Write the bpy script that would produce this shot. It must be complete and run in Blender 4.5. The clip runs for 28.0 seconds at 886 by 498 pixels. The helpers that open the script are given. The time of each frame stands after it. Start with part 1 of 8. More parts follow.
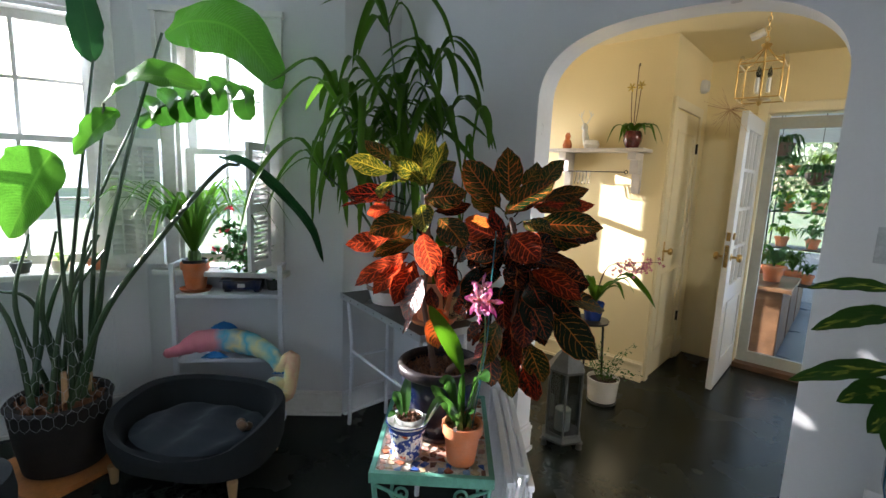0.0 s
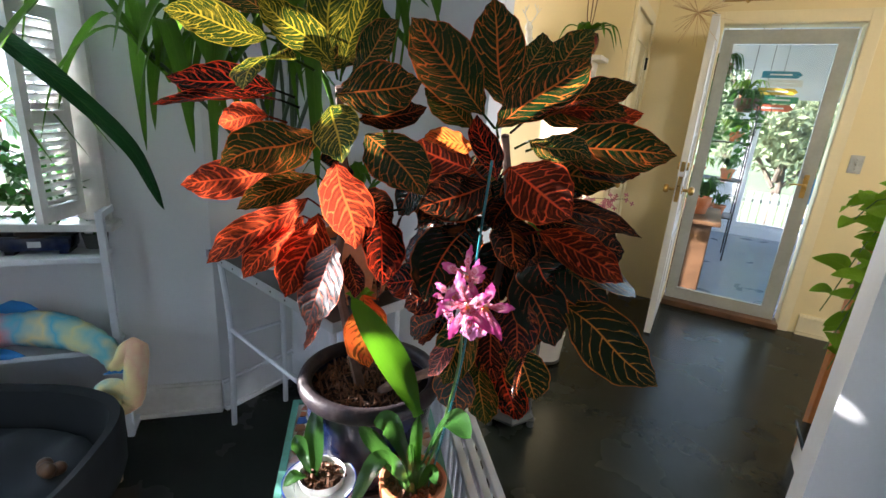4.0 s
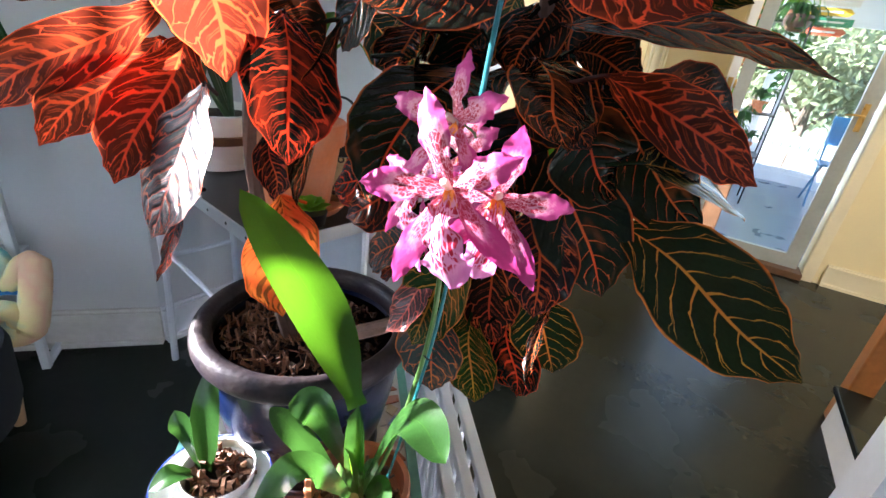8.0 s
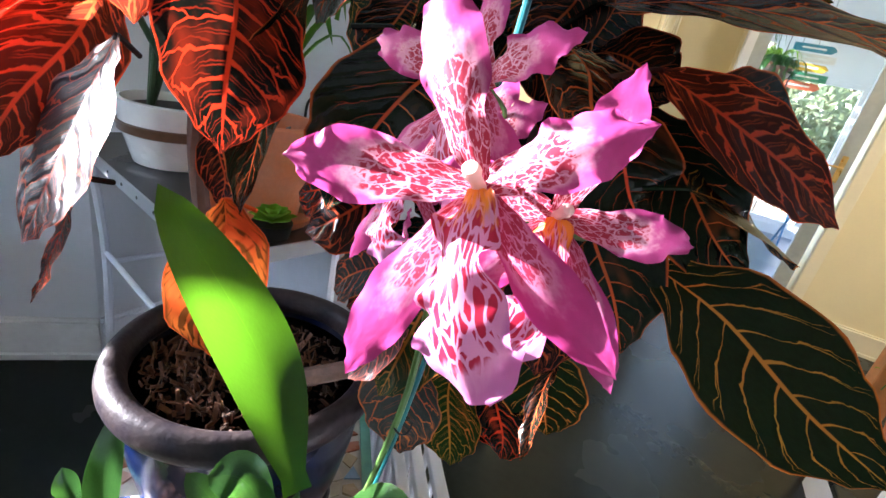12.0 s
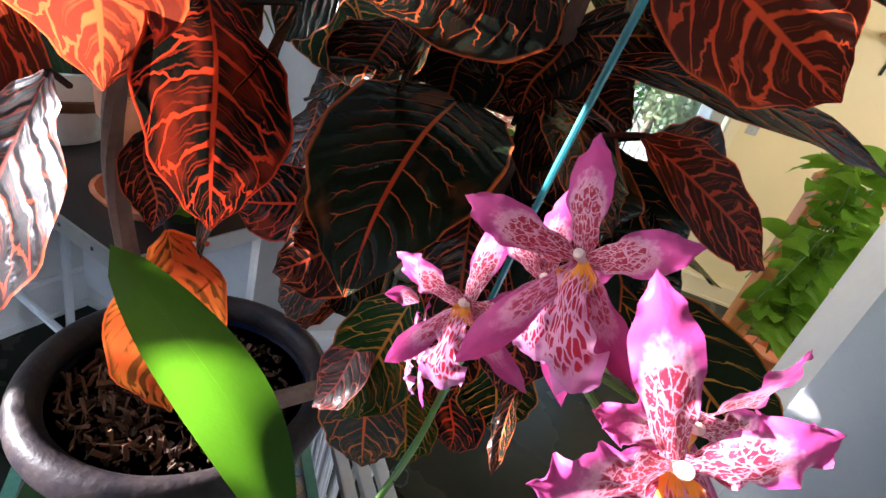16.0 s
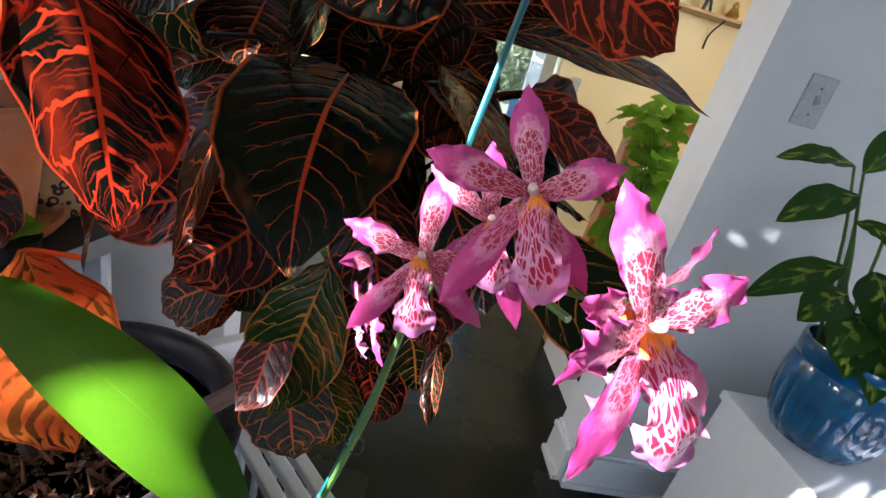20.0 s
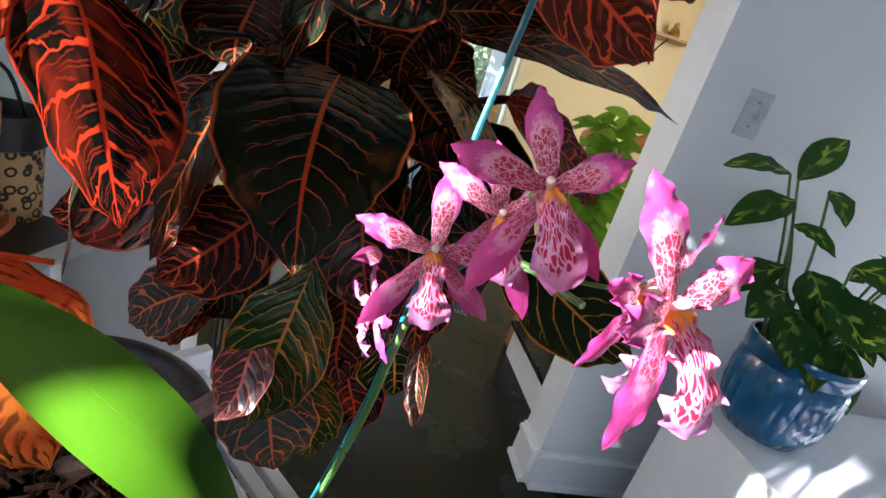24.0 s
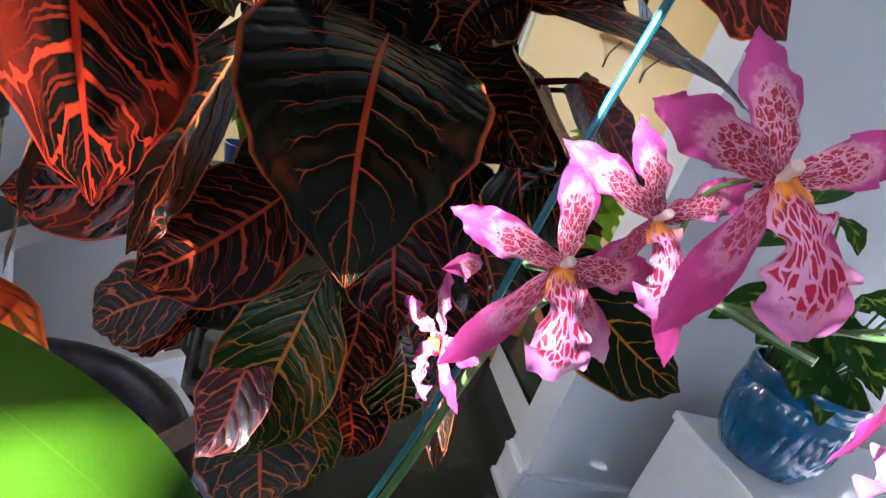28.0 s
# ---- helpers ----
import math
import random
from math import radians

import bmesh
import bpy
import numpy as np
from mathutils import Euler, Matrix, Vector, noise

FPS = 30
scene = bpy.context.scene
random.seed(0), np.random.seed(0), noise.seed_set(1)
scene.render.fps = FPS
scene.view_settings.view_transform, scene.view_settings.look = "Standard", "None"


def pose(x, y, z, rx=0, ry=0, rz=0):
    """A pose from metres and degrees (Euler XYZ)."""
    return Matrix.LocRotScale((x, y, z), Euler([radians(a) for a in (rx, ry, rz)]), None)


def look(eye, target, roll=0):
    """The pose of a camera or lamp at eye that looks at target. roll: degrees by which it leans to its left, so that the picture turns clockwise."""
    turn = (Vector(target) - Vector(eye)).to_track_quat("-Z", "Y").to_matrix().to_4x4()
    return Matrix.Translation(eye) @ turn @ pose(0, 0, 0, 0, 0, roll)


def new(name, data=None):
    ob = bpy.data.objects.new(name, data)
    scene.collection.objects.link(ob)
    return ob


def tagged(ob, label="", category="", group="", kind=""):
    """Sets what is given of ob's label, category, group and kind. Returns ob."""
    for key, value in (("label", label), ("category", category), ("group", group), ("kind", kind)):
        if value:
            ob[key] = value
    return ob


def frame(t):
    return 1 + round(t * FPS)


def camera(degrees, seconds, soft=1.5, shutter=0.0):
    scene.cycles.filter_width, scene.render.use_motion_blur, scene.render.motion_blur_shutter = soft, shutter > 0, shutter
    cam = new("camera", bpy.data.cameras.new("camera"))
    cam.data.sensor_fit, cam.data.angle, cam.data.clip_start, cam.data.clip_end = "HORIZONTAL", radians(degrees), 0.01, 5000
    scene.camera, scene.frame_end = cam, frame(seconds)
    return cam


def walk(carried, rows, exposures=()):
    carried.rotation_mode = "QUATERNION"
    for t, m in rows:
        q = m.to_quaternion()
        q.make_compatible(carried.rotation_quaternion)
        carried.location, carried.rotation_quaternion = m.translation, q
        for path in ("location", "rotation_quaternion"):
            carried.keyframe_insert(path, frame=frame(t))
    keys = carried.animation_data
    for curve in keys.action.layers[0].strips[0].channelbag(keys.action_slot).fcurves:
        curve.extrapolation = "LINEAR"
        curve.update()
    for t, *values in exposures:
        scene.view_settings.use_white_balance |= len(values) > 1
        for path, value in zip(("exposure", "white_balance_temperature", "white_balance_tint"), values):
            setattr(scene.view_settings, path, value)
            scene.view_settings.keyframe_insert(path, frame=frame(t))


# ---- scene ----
cam = camera(87.3, 28.0)
PATH = [
    (0, (0.3280, 0.3499, 1.4820), (-0.9808, 1.8309, 1.1760), 2.4),
    (0.5, (0.2487, 0.3953, 1.4770), (-1.0477, 1.8847, 1.1560), 2.6),
    (1, (0.1806, 0.4772, 1.4740), (-1.0955, 1.9794, 1.1370), 2.8),
    (1.5, (0.1291, 0.5445, 1.4650), (-1.1139, 2.0693, 1.1060), 3.2),
    (2, (0.0654, 0.6128, 1.4510), (-1.1337, 2.1676, 1.0700), 3.4),
    (2.5, (-0.0209, 0.6842, 1.4490), (-1.1703, 2.2711, 1.0460), 3.4),
    (3, (-0.0983, 0.7342, 1.4390), (-1.1596, 2.3685, 0.9870), 3.6),
    (3.5, (-0.1521, 0.7794, 1.4190), (-1.1308, 2.4486, 0.9120), 3.9),
    (4, (-0.1880, 0.8476, 1.3990), (-1.1055, 2.5268, 0.8160), 4.2),
    (4.5, (-0.2165, 0.9269, 1.3730), (-1.1023, 2.5933, 0.7100), 4.8),
    (6.5, (-0.2937, 1.0867, 1.2960), (-1.1523, 2.7099, 0.5030), 5.8),
    (7, (-0.3172, 1.1274, 1.2620), (-1.1643, 2.7446, 0.4460), 6.5),
    (7.5, (-0.3213, 1.1586, 1.2360), (-1.1604, 2.7699, 0.4000), 7.1),
    (8, (-0.3311, 1.1795, 1.2170), (-1.1590, 2.7915, 0.3700), 7.7),
    (8.5, (-0.3365, 1.1948, 1.2080), (-1.1545, 2.8137, 0.3650), 8.4),
    (9, (-0.3414, 1.2093, 1.1930), (-1.1519, 2.8372, 0.3610), 9.1),
    (9.5, (-0.3518, 1.2253, 1.1810), (-1.1544, 2.8634, 0.3630), 9.6),
    (10, (-0.3608, 1.2409, 1.1780), (-1.1513, 2.8860, 0.3610), 9.9),
    (10.5, (-0.3675, 1.2566, 1.1750), (-1.1645, 2.9130, 0.3850), 10.9),
    (11, (-0.3750, 1.2615, 1.1760), (-1.1557, 2.9297, 0.3960), 11.2),
    (11.5, (-0.3835, 1.2682, 1.1730), (-1.1674, 2.9460, 0.4160), 12.0),
    (12, (-0.3894, 1.2705, 1.1750), (-1.1575, 2.9609, 0.4320), 12.5),
    (12.5, (-0.3984, 1.2700, 1.1750), (-1.1422, 2.9744, 0.4400), 13.0),
    (14.5, (-0.4468, 1.2639, 1.2110), (-1.0126, 2.9799, 0.3550), 16.2),
    (15, (-0.4570, 1.2615, 1.2160), (-0.9593, 3.0015, 0.3680), 16.9),
    (15.5, (-0.4679, 1.2644, 1.2220), (-0.8867, 3.0318, 0.3850), 17.3),
    (16, (-0.4783, 1.2665, 1.2260), (-0.7828, 3.0618, 0.3980), 17.7),
    (16.5, (-0.4835, 1.2635, 1.2290), (-0.7149, 3.0722, 0.4060), 17.7),
    (17, (-0.4938, 1.2633, 1.2270), (-0.6528, 3.0826, 0.4100), 17.6),
    (17.5, (-0.4969, 1.2627, 1.2260), (-0.5285, 3.0954, 0.4250), 17.2),
    (18, (-0.4978, 1.2622, 1.2240), (-0.4552, 3.0985, 0.4310), 16.7),
    (18.5, (-0.4992, 1.2626, 1.2250), (-0.3858, 3.0982, 0.4390), 16.1),
    (19, (-0.5001, 1.2562, 1.2260), (-0.3317, 3.0925, 0.4510), 15.6),
    (19.5, (-0.5085, 1.2468, 1.2200), (-0.2871, 3.0813, 0.4530), 15.5),
    (20, (-0.5123, 1.2434, 1.2120), (-0.2455, 3.0752, 0.4550), 15.5),
    (20.5, (-0.5133, 1.2451, 1.2070), (-0.2105, 3.0747, 0.4560), 15.5),
    (21, (-0.5135, 1.2474, 1.2030), (-0.1856, 3.0775, 0.4660), 15.6),
    (21.5, (-0.5152, 1.2464, 1.2030), (-0.1617, 3.0740, 0.4740), 15.7),
    (23.5, (-0.5258, 1.2368, 1.2020), (-0.1035, 3.0672, 0.5170), 16.3),
    (24, (-0.5375, 1.2370, 1.2010), (-0.1017, 3.0682, 0.5260), 16.6),
    (24.5, (-0.5465, 1.2445, 1.1950), (-0.0987, 3.0769, 0.5300), 16.9),
    (25, (-0.5537, 1.2530, 1.1890), (-0.0951, 3.0847, 0.5300), 17.5),
    (25.5, (-0.5613, 1.2602, 1.1820), (-0.0883, 3.0910, 0.5300), 17.8),
    (26, (-0.5682, 1.2701, 1.1760), (-0.0849, 3.1010, 0.5330), 18.4),
    (26.5, (-0.5712, 1.2833, 1.1740), (-0.0780, 3.1131, 0.5350), 18.9),
    (27, (-0.5710, 1.2950, 1.1710), (-0.0692, 3.1239, 0.5370), 19.4),
    (27.5, (-0.5710, 1.3031, 1.1650), (-0.0585, 3.1313, 0.5380), 19.9),
    (28, (-0.5719, 1.3106, 1.1620), (-0.0482, 3.1395, 0.5430), 20.4),
]
EXPOSURES = [
    (0.0, 2.85, 6100, 15), (2.0, 2.98, 6050, 15), (4.0, 3.28, 6000, 16), (7.0, 3.78, 5850, 18), (8.0, 3.88, 5800, 19), (12.0, 3.8, 5750, 19),
    (15.0, 3.55, 5800, 17), (18.0, 3.44, 5750, 18), (21.0, 3.25, 5750, 17), (24.0, 3.27, 5650, 17), (26.0, 3.33, 5550, 19), (28.0, 3.35, 5450, 21)]
walk(cam, [(t, look(eye, target, roll)) for t, eye, target, roll in PATH], EXPOSURES)

# ---- world, sun, window light ----
SUN_FROM = Vector((-0.940, -0.270, 0.247)).normalized()
world = bpy.data.worlds.new("sky")
scene.world = world
world.use_nodes = True
wn = world.node_tree
sky = wn.nodes.new("ShaderNodeTexSky")
sky.sky_type, sky.sun_disc = "NISHITA", False
sky.sun_elevation = math.asin(SUN_FROM.z)
sky.dust_density = 1.5
sky.sun_rotation = math.atan2(SUN_FROM.x, SUN_FROM.y)
wn.links.new(sky.outputs[0], wn.nodes["Background"].inputs[0])
wn.nodes["Background"].inputs[1].default_value = 0.15

sun_data = bpy.data.lights.new("sun", "SUN")
sun_data.energy, sun_data.angle, sun_data.color = 5.0, radians(0.5), (1.0, 0.95, 0.88)
sun = new("sun", sun_data)
sun.matrix_world = look(SUN_FROM * 30, (0, 0, 0))


def window_light(name, at, toward, w, h, watts, color=(0.60, 0.80, 1.0)):
    """Sky light that enters through a real opening."""
    d = bpy.data.lights.new(name, "AREA")
    d.shape, d.size, d.size_y, d.energy, d.color = "RECTANGLE", w, h, watts, color
    ob = new(name, d)
    ob.matrix_world = look(at, toward)
    return ob


window_light("bay_window_light", (-3.05, 0.62, 1.6), (-1.5, 0.3, 1.2), 1.1, 1.3, 6.0, (0.72, 0.86, 1.0))
window_light("side_window_light", (-2.42, 1.68, 1.5), (-1.4, 0.66, 1.2), 0.4, 1.2, 4.4, (0.72, 0.86, 1.0))
window_light("hall_window_light", (-2.1, 3.53, 1.5), (0.0, 3.4, 1.2), 0.2, 0.8, 1.6, (1.0, 0.95, 0.86))
window_light("porch_light_in", (0.09, 5.1, 1.2), (0.09, 3.5, 0.8), 0.6, 1.7, 0.5)
window_light("sunroom_window_light", (-1.15, 6.7, 1.5), (1.0, 6.7, 1.0), 2.5, 1.4, 2.0)
window_light("stair_window_light", (2.27, 2.92, 2.0), (0.5, 3.02, 0.9), 0.6, 0.75, 4.6, (1.0, 0.95, 0.82))

# ---- materials ----
def mat(name, color, rough=0.6, metal=0.0, vary=0.12, scale=6.0, fine=60.0, bump=0.15, spec=0.5, coat=0.0, trans=0.0,
        second=None, amount=0.5, dist=0.002):
    """A principled surface with a coarse and a fine variation of its colour and a fine relief. second: a stain colour."""
    m = bpy.data.materials.new(name)
    m.use_nodes = True
    nt = m.node_tree
    nd, lk = nt.nodes, nt.links
    p = nd["Principled BSDF"]
    tc = nd.new("ShaderNodeTexCoord")
    n1, n2 = nd.new("ShaderNodeTexNoise"), nd.new("ShaderNodeTexNoise")
    for n, sc in ((n1, scale), (n2, fine)):
        n.inputs["Scale"].default_value = sc
        n.inputs["Detail"].default_value = 4
        lk.new(tc.outputs["Object"], n.inputs["Vector"])
    ramp = nd.new("ShaderNodeValToRGB")
    c = Vector(color[:3])
    other = Vector(second[:3]) if second else c * (1 - 2.2 * vary)
    ramp.color_ramp.elements[0].position, ramp.color_ramp.elements[1].position = 0.5 - 0.3 * (1 - amount) - 0.12, 0.62
    ramp.color_ramp.elements[0].color = (*other, 1)
    ramp.color_ramp.elements[1].color = (*c, 1)
    lk.new(n1.outputs[0], ramp.inputs[0])
    hv = nd.new("ShaderNodeHueSaturation")
    mp = nd.new("ShaderNodeMapRange")
    mp.inputs[3].default_value, mp.inputs[4].default_value = 1 - vary, 1 + vary
    lk.new(n2.outputs[0], mp.inputs[0])
    oi = nd.new("ShaderNodeObjectInfo")
    mr = nd.new("ShaderNodeMapRange")
    mr.inputs[3].default_value, mr.inputs[4].default_value = 1 - vary * 0.5, 1 + vary * 0.5
    lk.new(oi.outputs["Random"], mr.inputs[0])
    mu = nd.new("ShaderNodeMath")
    mu.operation = "MULTIPLY"
    lk.new(mp.outputs[0], mu.inputs[0])
    lk.new(mr.outputs[0], mu.inputs[1])
    lk.new(mu.outputs[0], hv.inputs["Value"])
    lk.new(ramp.outputs[0], hv.inputs["Color"])
    lk.new(hv.outputs[0], p.inputs["Base Color"])
    rr = nd.new("ShaderNodeMapRange")
    rr.inputs[3].default_value, rr.inputs[4].default_value = max(0.02, rough - 0.1), min(1, rough + 0.1)
    lk.new(n1.outputs[0], rr.inputs[0])
    lk.new(rr.outputs[0], p.inputs["Roughness"])
    p.inputs["Metallic"].default_value = metal
    p.inputs["Specular IOR Level"].default_value = spec
    p.inputs["Coat Weight"].default_value = coat
    p.inputs["Coat Roughness"].default_value = 0.06
    if bump:
        b = nd.new("ShaderNodeBump")
        b.inputs["Strength"].default_value, b.inputs["Distance"].default_value = bump, dist
        lk.new(n2.outputs[0], b.inputs["Height"])
        lk.new(b.outputs[0], p.inputs["Normal"])
    if trans:
        t = nd.new("ShaderNodeBsdfTranslucent")
        mx = nd.new("ShaderNodeMixShader")
        mx.inputs[0].default_value = trans
        lk.new(hv.outputs[0], t.inputs[0])
        lk.new(p.outputs[0], mx.inputs[1])
        lk.new(t.outputs[0], mx.inputs[2])
        lk.new(mx.outputs[0], nd["Material Output"].inputs[0])
    return m


def math_node(nt, op, a, b=None, c=None):
    n = nt.nodes.new("ShaderNodeMath")
    n.operation = op
    for i, v in enumerate((a, b, c)):
        if v is None:
            continue
        if isinstance(v, (int, float)):
            n.inputs[i].default_value = v
        else:
            nt.links.new(v, n.inputs[i])
    return n.outputs[0]


def mix_rgb(nt, f, a, b):
    n = nt.nodes.new("ShaderNodeMix")
    n.data_type = "RGBA"
    for i, v in ((0, f), (6, a), (7, b)):
        if isinstance(v, (tuple, float, int)):
            n.inputs[i].default_value = v if not isinstance(v, tuple) else (*v[:3], 1)
        else:
            nt.links.new(v, n.inputs[i])
    return n.outputs[2]


def smooth(nt, x, lo, hi):
    n = nt.nodes.new("ShaderNodeMapRange")
    n.interpolation_type = "SMOOTHSTEP"
    nt.links.new(x, n.inputs[0])
    n.inputs[1].default_value, n.inputs[2].default_value = lo, hi
    return n.outputs[0]


def veined(name, blade, vein, edge, veins=13, width=0.16, reach=1.0, trans=0.3, rough=0.22, slant=0.24, spots=0.25, bulge=0.16, rib=0.045, net=0.0, glow=0.10, through_light=1.0, loops=0.46, spec=0.15):
    """A leaf blade with a midrib, slanted side veins, a coloured margin and blotches. UV: u across 0..1, v from stalk to tip."""
    m = bpy.data.materials.new(name)
    m.use_nodes = True
    nt = m.node_tree
    nd, lk = nt.nodes, nt.links
    p = nd["Principled BSDF"]
    uv = nd.new("ShaderNodeUVMap")
    uv.uv_map = "leaf"
    sep = nd.new("ShaderNodeSeparateXYZ")
    lk.new(uv.outputs[0], sep.inputs[0])
    oi = nd.new("ShaderNodeObjectInfo")
    off = nd.new("ShaderNodeVectorMath")
    off.operation = "ADD"
    lk.new(uv.outputs[0], off.inputs[0])
    cmb = nd.new("ShaderNodeCombineXYZ")
    lk.new(math_node(nt, "MULTIPLY", oi.outputs["Random"], 37.0), cmb.inputs[2])
    lk.new(cmb.outputs[0], off.inputs[1])
    nz, nb, nf = (nd.new("ShaderNodeTexNoise") for _ in range(3))
    for n, sc in ((nz, 7.0), (nb, 2.2), (nf, 40.0)):
        n.inputs["Scale"].default_value = sc
        n.inputs["Detail"].default_value = 3
        lk.new(off.outputs[0], n.inputs["Vector"])
    s = math_node(nt, "MULTIPLY", math_node(nt, "ABSOLUTE", math_node(nt, "SUBTRACT", sep.outputs[0], 0.5)), 2.0)
    side = math_node(nt, "GREATER_THAN", sep.outputs[0], 0.5)
    warp = math_node(nt, "ADD", math_node(nt, "MULTIPLY", math_node(nt, "SUBTRACT", nz.outputs[0], 0.5), 0.7), math_node(nt, "MULTIPLY", math_node(nt, "SUBTRACT", nb.outputs[0], 0.5), 0.9))
    curve = math_node(nt, "POWER", s, 1.35)
    ph = math_node(nt, "MULTIPLY", math_node(nt, "SUBTRACT", sep.outputs[1], math_node(nt, "MULTIPLY", curve, slant)), float(veins))
    ph = math_node(nt, "ADD", math_node(nt, "ADD", ph, math_node(nt, "MULTIPLY", warp, smooth(nt, s, 0.0, 0.5))), math_node(nt, "MULTIPLY", side, 0.37))
    tri = math_node(nt, "ABSOLUTE", math_node(nt, "SUBTRACT", math_node(nt, "FRACT", ph), 0.5))
    wob = math_node(nt, "MULTIPLY", math_node(nt, "ADD", math_node(nt, "ADD", nb.outputs[0], 0.1), math_node(nt, "MULTIPLY", math_node(nt, "SUBTRACT", nz.outputs[0], 0.5), 1.9)), width)
    # the side veins taper, then arch and join into loops near the margin; short thin ones lie between
    wide = math_node(nt, "MAXIMUM", math_node(nt, "MULTIPLY", wob, math_node(nt, "SUBTRACT", 1.25, math_node(nt, "MULTIPLY", s, 0.75))), 0.004)
    ragged = math_node(nt, "ADD", s, math_node(nt, "MULTIPLY", math_node(nt, "SUBTRACT", nz.outputs[0], 0.5), 0.6))
    fork = math_node(nt, "MULTIPLY", smooth(nt, ragged, 0.48, 0.92), loops)
    ratio = math_node(nt, "DIVIDE", math_node(nt, "ABSOLUTE", math_node(nt, "SUBTRACT", tri, fork)), wide)
    lat = math_node(nt, "SUBTRACT", 1.0, smooth(nt, ratio, 0.6, 1.25))
    far = math_node(nt, "SUBTRACT", 1.0, smooth(nt, math_node(nt, "ADD", s, math_node(nt, "MULTIPLY", nz.outputs[0], 0.3)), reach, reach + 0.15))
    lat = math_node(nt, "MULTIPLY", lat, far)
    if net:
        short = math_node(nt, "DIVIDE", math_node(nt, "ABSOLUTE", math_node(nt, "SUBTRACT", tri, 0.44)), math_node(nt, "MAXIMUM", math_node(nt, "MULTIPLY", wob, 0.45), 0.004))
        short = math_node(nt, "MULTIPLY", math_node(nt, "SUBTRACT", 1.0, smooth(nt, short, 0.5, 1.3)), math_node(nt, "SUBTRACT", 1.0, smooth(nt, ragged, 0.30, 0.55)))
        twig = math_node(nt, "DIVIDE", math_node(nt, "ABSOLUTE", math_node(nt, "SUBTRACT", tri, math_node(nt, "ADD", 0.12, math_node(nt, "MULTIPLY", smooth(nt, s, 0.15, 0.55), 0.2)))), math_node(nt, "MAXIMUM", math_node(nt, "MULTIPLY", wob, 0.5), 0.004))
        twig = math_node(nt, "MULTIPLY", math_node(nt, "SUBTRACT", 1.0, smooth(nt, twig, 0.5, 1.3)), math_node(nt, "MULTIPLY", smooth(nt, nb.outputs[0], 0.48, 0.56), smooth(nt, s, 0.2, 0.3)))
        lat = math_node(nt, "MAXIMUM", lat, math_node(nt, "MULTIPLY", math_node(nt, "MAXIMUM", short, twig), net))
    mid = math_node(nt, "SUBTRACT", 1.0, smooth(nt, s, rib * 0.6, rib * 1.3))
    rim = smooth(nt, math_node(nt, "ADD", s, math_node(nt, "MULTIPLY", nz.outputs[0], 0.08)), 0.985, 1.03)
    blot = math_node(nt, "MULTIPLY", smooth(nt, nb.outputs[0], 0.60, 0.74), spots)
    f = math_node(nt, "MAXIMUM", math_node(nt, "MAXIMUM", lat, mid), blot)
    grain = mix_rgb(nt, nf.outputs[0], tuple(0.6 * v for v in blade), tuple(min(1, 1.4 * v) for v in blade))
    vtone = mix_rgb(nt, smooth(nt, nb.outputs[0], 0.35, 0.65), vein, edge)
    col = mix_rgb(nt, f, grain, vtone)
    col = mix_rgb(nt, rim, col, edge)
    lk.new(col, p.inputs["Base Color"])
    p.inputs["Roughness"].default_value = rough
    p.inputs["Specular IOR Level"].default_value = spec
    b = nd.new("ShaderNodeBump")
    b.inputs["Strength"].default_value, b.inputs["Distance"].default_value = bulge, 0.004
    quilt = math_node(nt, "ADD", math_node(nt, "MULTIPLY", smooth(nt, tri, 0.0, 0.3), 1.0), math_node(nt, "MULTIPLY", nf.outputs[0], 0.12))
    lk.new(math_node(nt, "MULTIPLY", quilt, smooth(nt, s, 0.0, 0.12)), b.inputs["Height"])
    lk.new(b.outputs[0], p.inputs["Normal"])
    t = nd.new("ShaderNodeBsdfTranslucent")
    hs = nd.new("ShaderNodeHueSaturation")
    hs.inputs["Value"].default_value = through_light
    lk.new(mix_rgb(nt, glow, col, tuple(min(1.0, 1.3 * v) for v in vein)), hs.inputs["Color"])
    lk.new(hs.outputs[0], t.inputs[0])
    mx = nd.new("ShaderNodeMixShader")
    mx.inputs[0].default_value = trans
    lk.new(p.outputs[0], mx.inputs[1])
    lk.new(t.outputs[0], mx.inputs[2])
    lk.new(mx.outputs[0], nd["Material Output"].inputs[0])
    return m


def glassy(name, tint=(0.97, 0.98, 0.98), ior=1.45, rough=0.0):
    m = bpy.data.materials.new(name)
    m.use_nodes = True
    nt = m.node_tree
    nt.nodes.clear()
    out, tr, gl, mx, fr = (nt.nodes.new(k) for k in ("ShaderNodeOutputMaterial", "ShaderNodeBsdfTransparent", "ShaderNodeBsdfGlossy", "ShaderNodeMixShader", "ShaderNodeFresnel"))
    tr.inputs[0].default_value = (*tint, 1)
    gl.inputs["Roughness"].default_value = rough
    fr.inputs[0].default_value = ior
    nt.links.new(fr.outputs[0], mx.inputs[0])
    nt.links.new(tr.outputs[0], mx.inputs[1])
    nt.links.new(gl.outputs[0], mx.inputs[2])
    nt.links.new(mx.outputs[0], out.inputs[0])
    return m


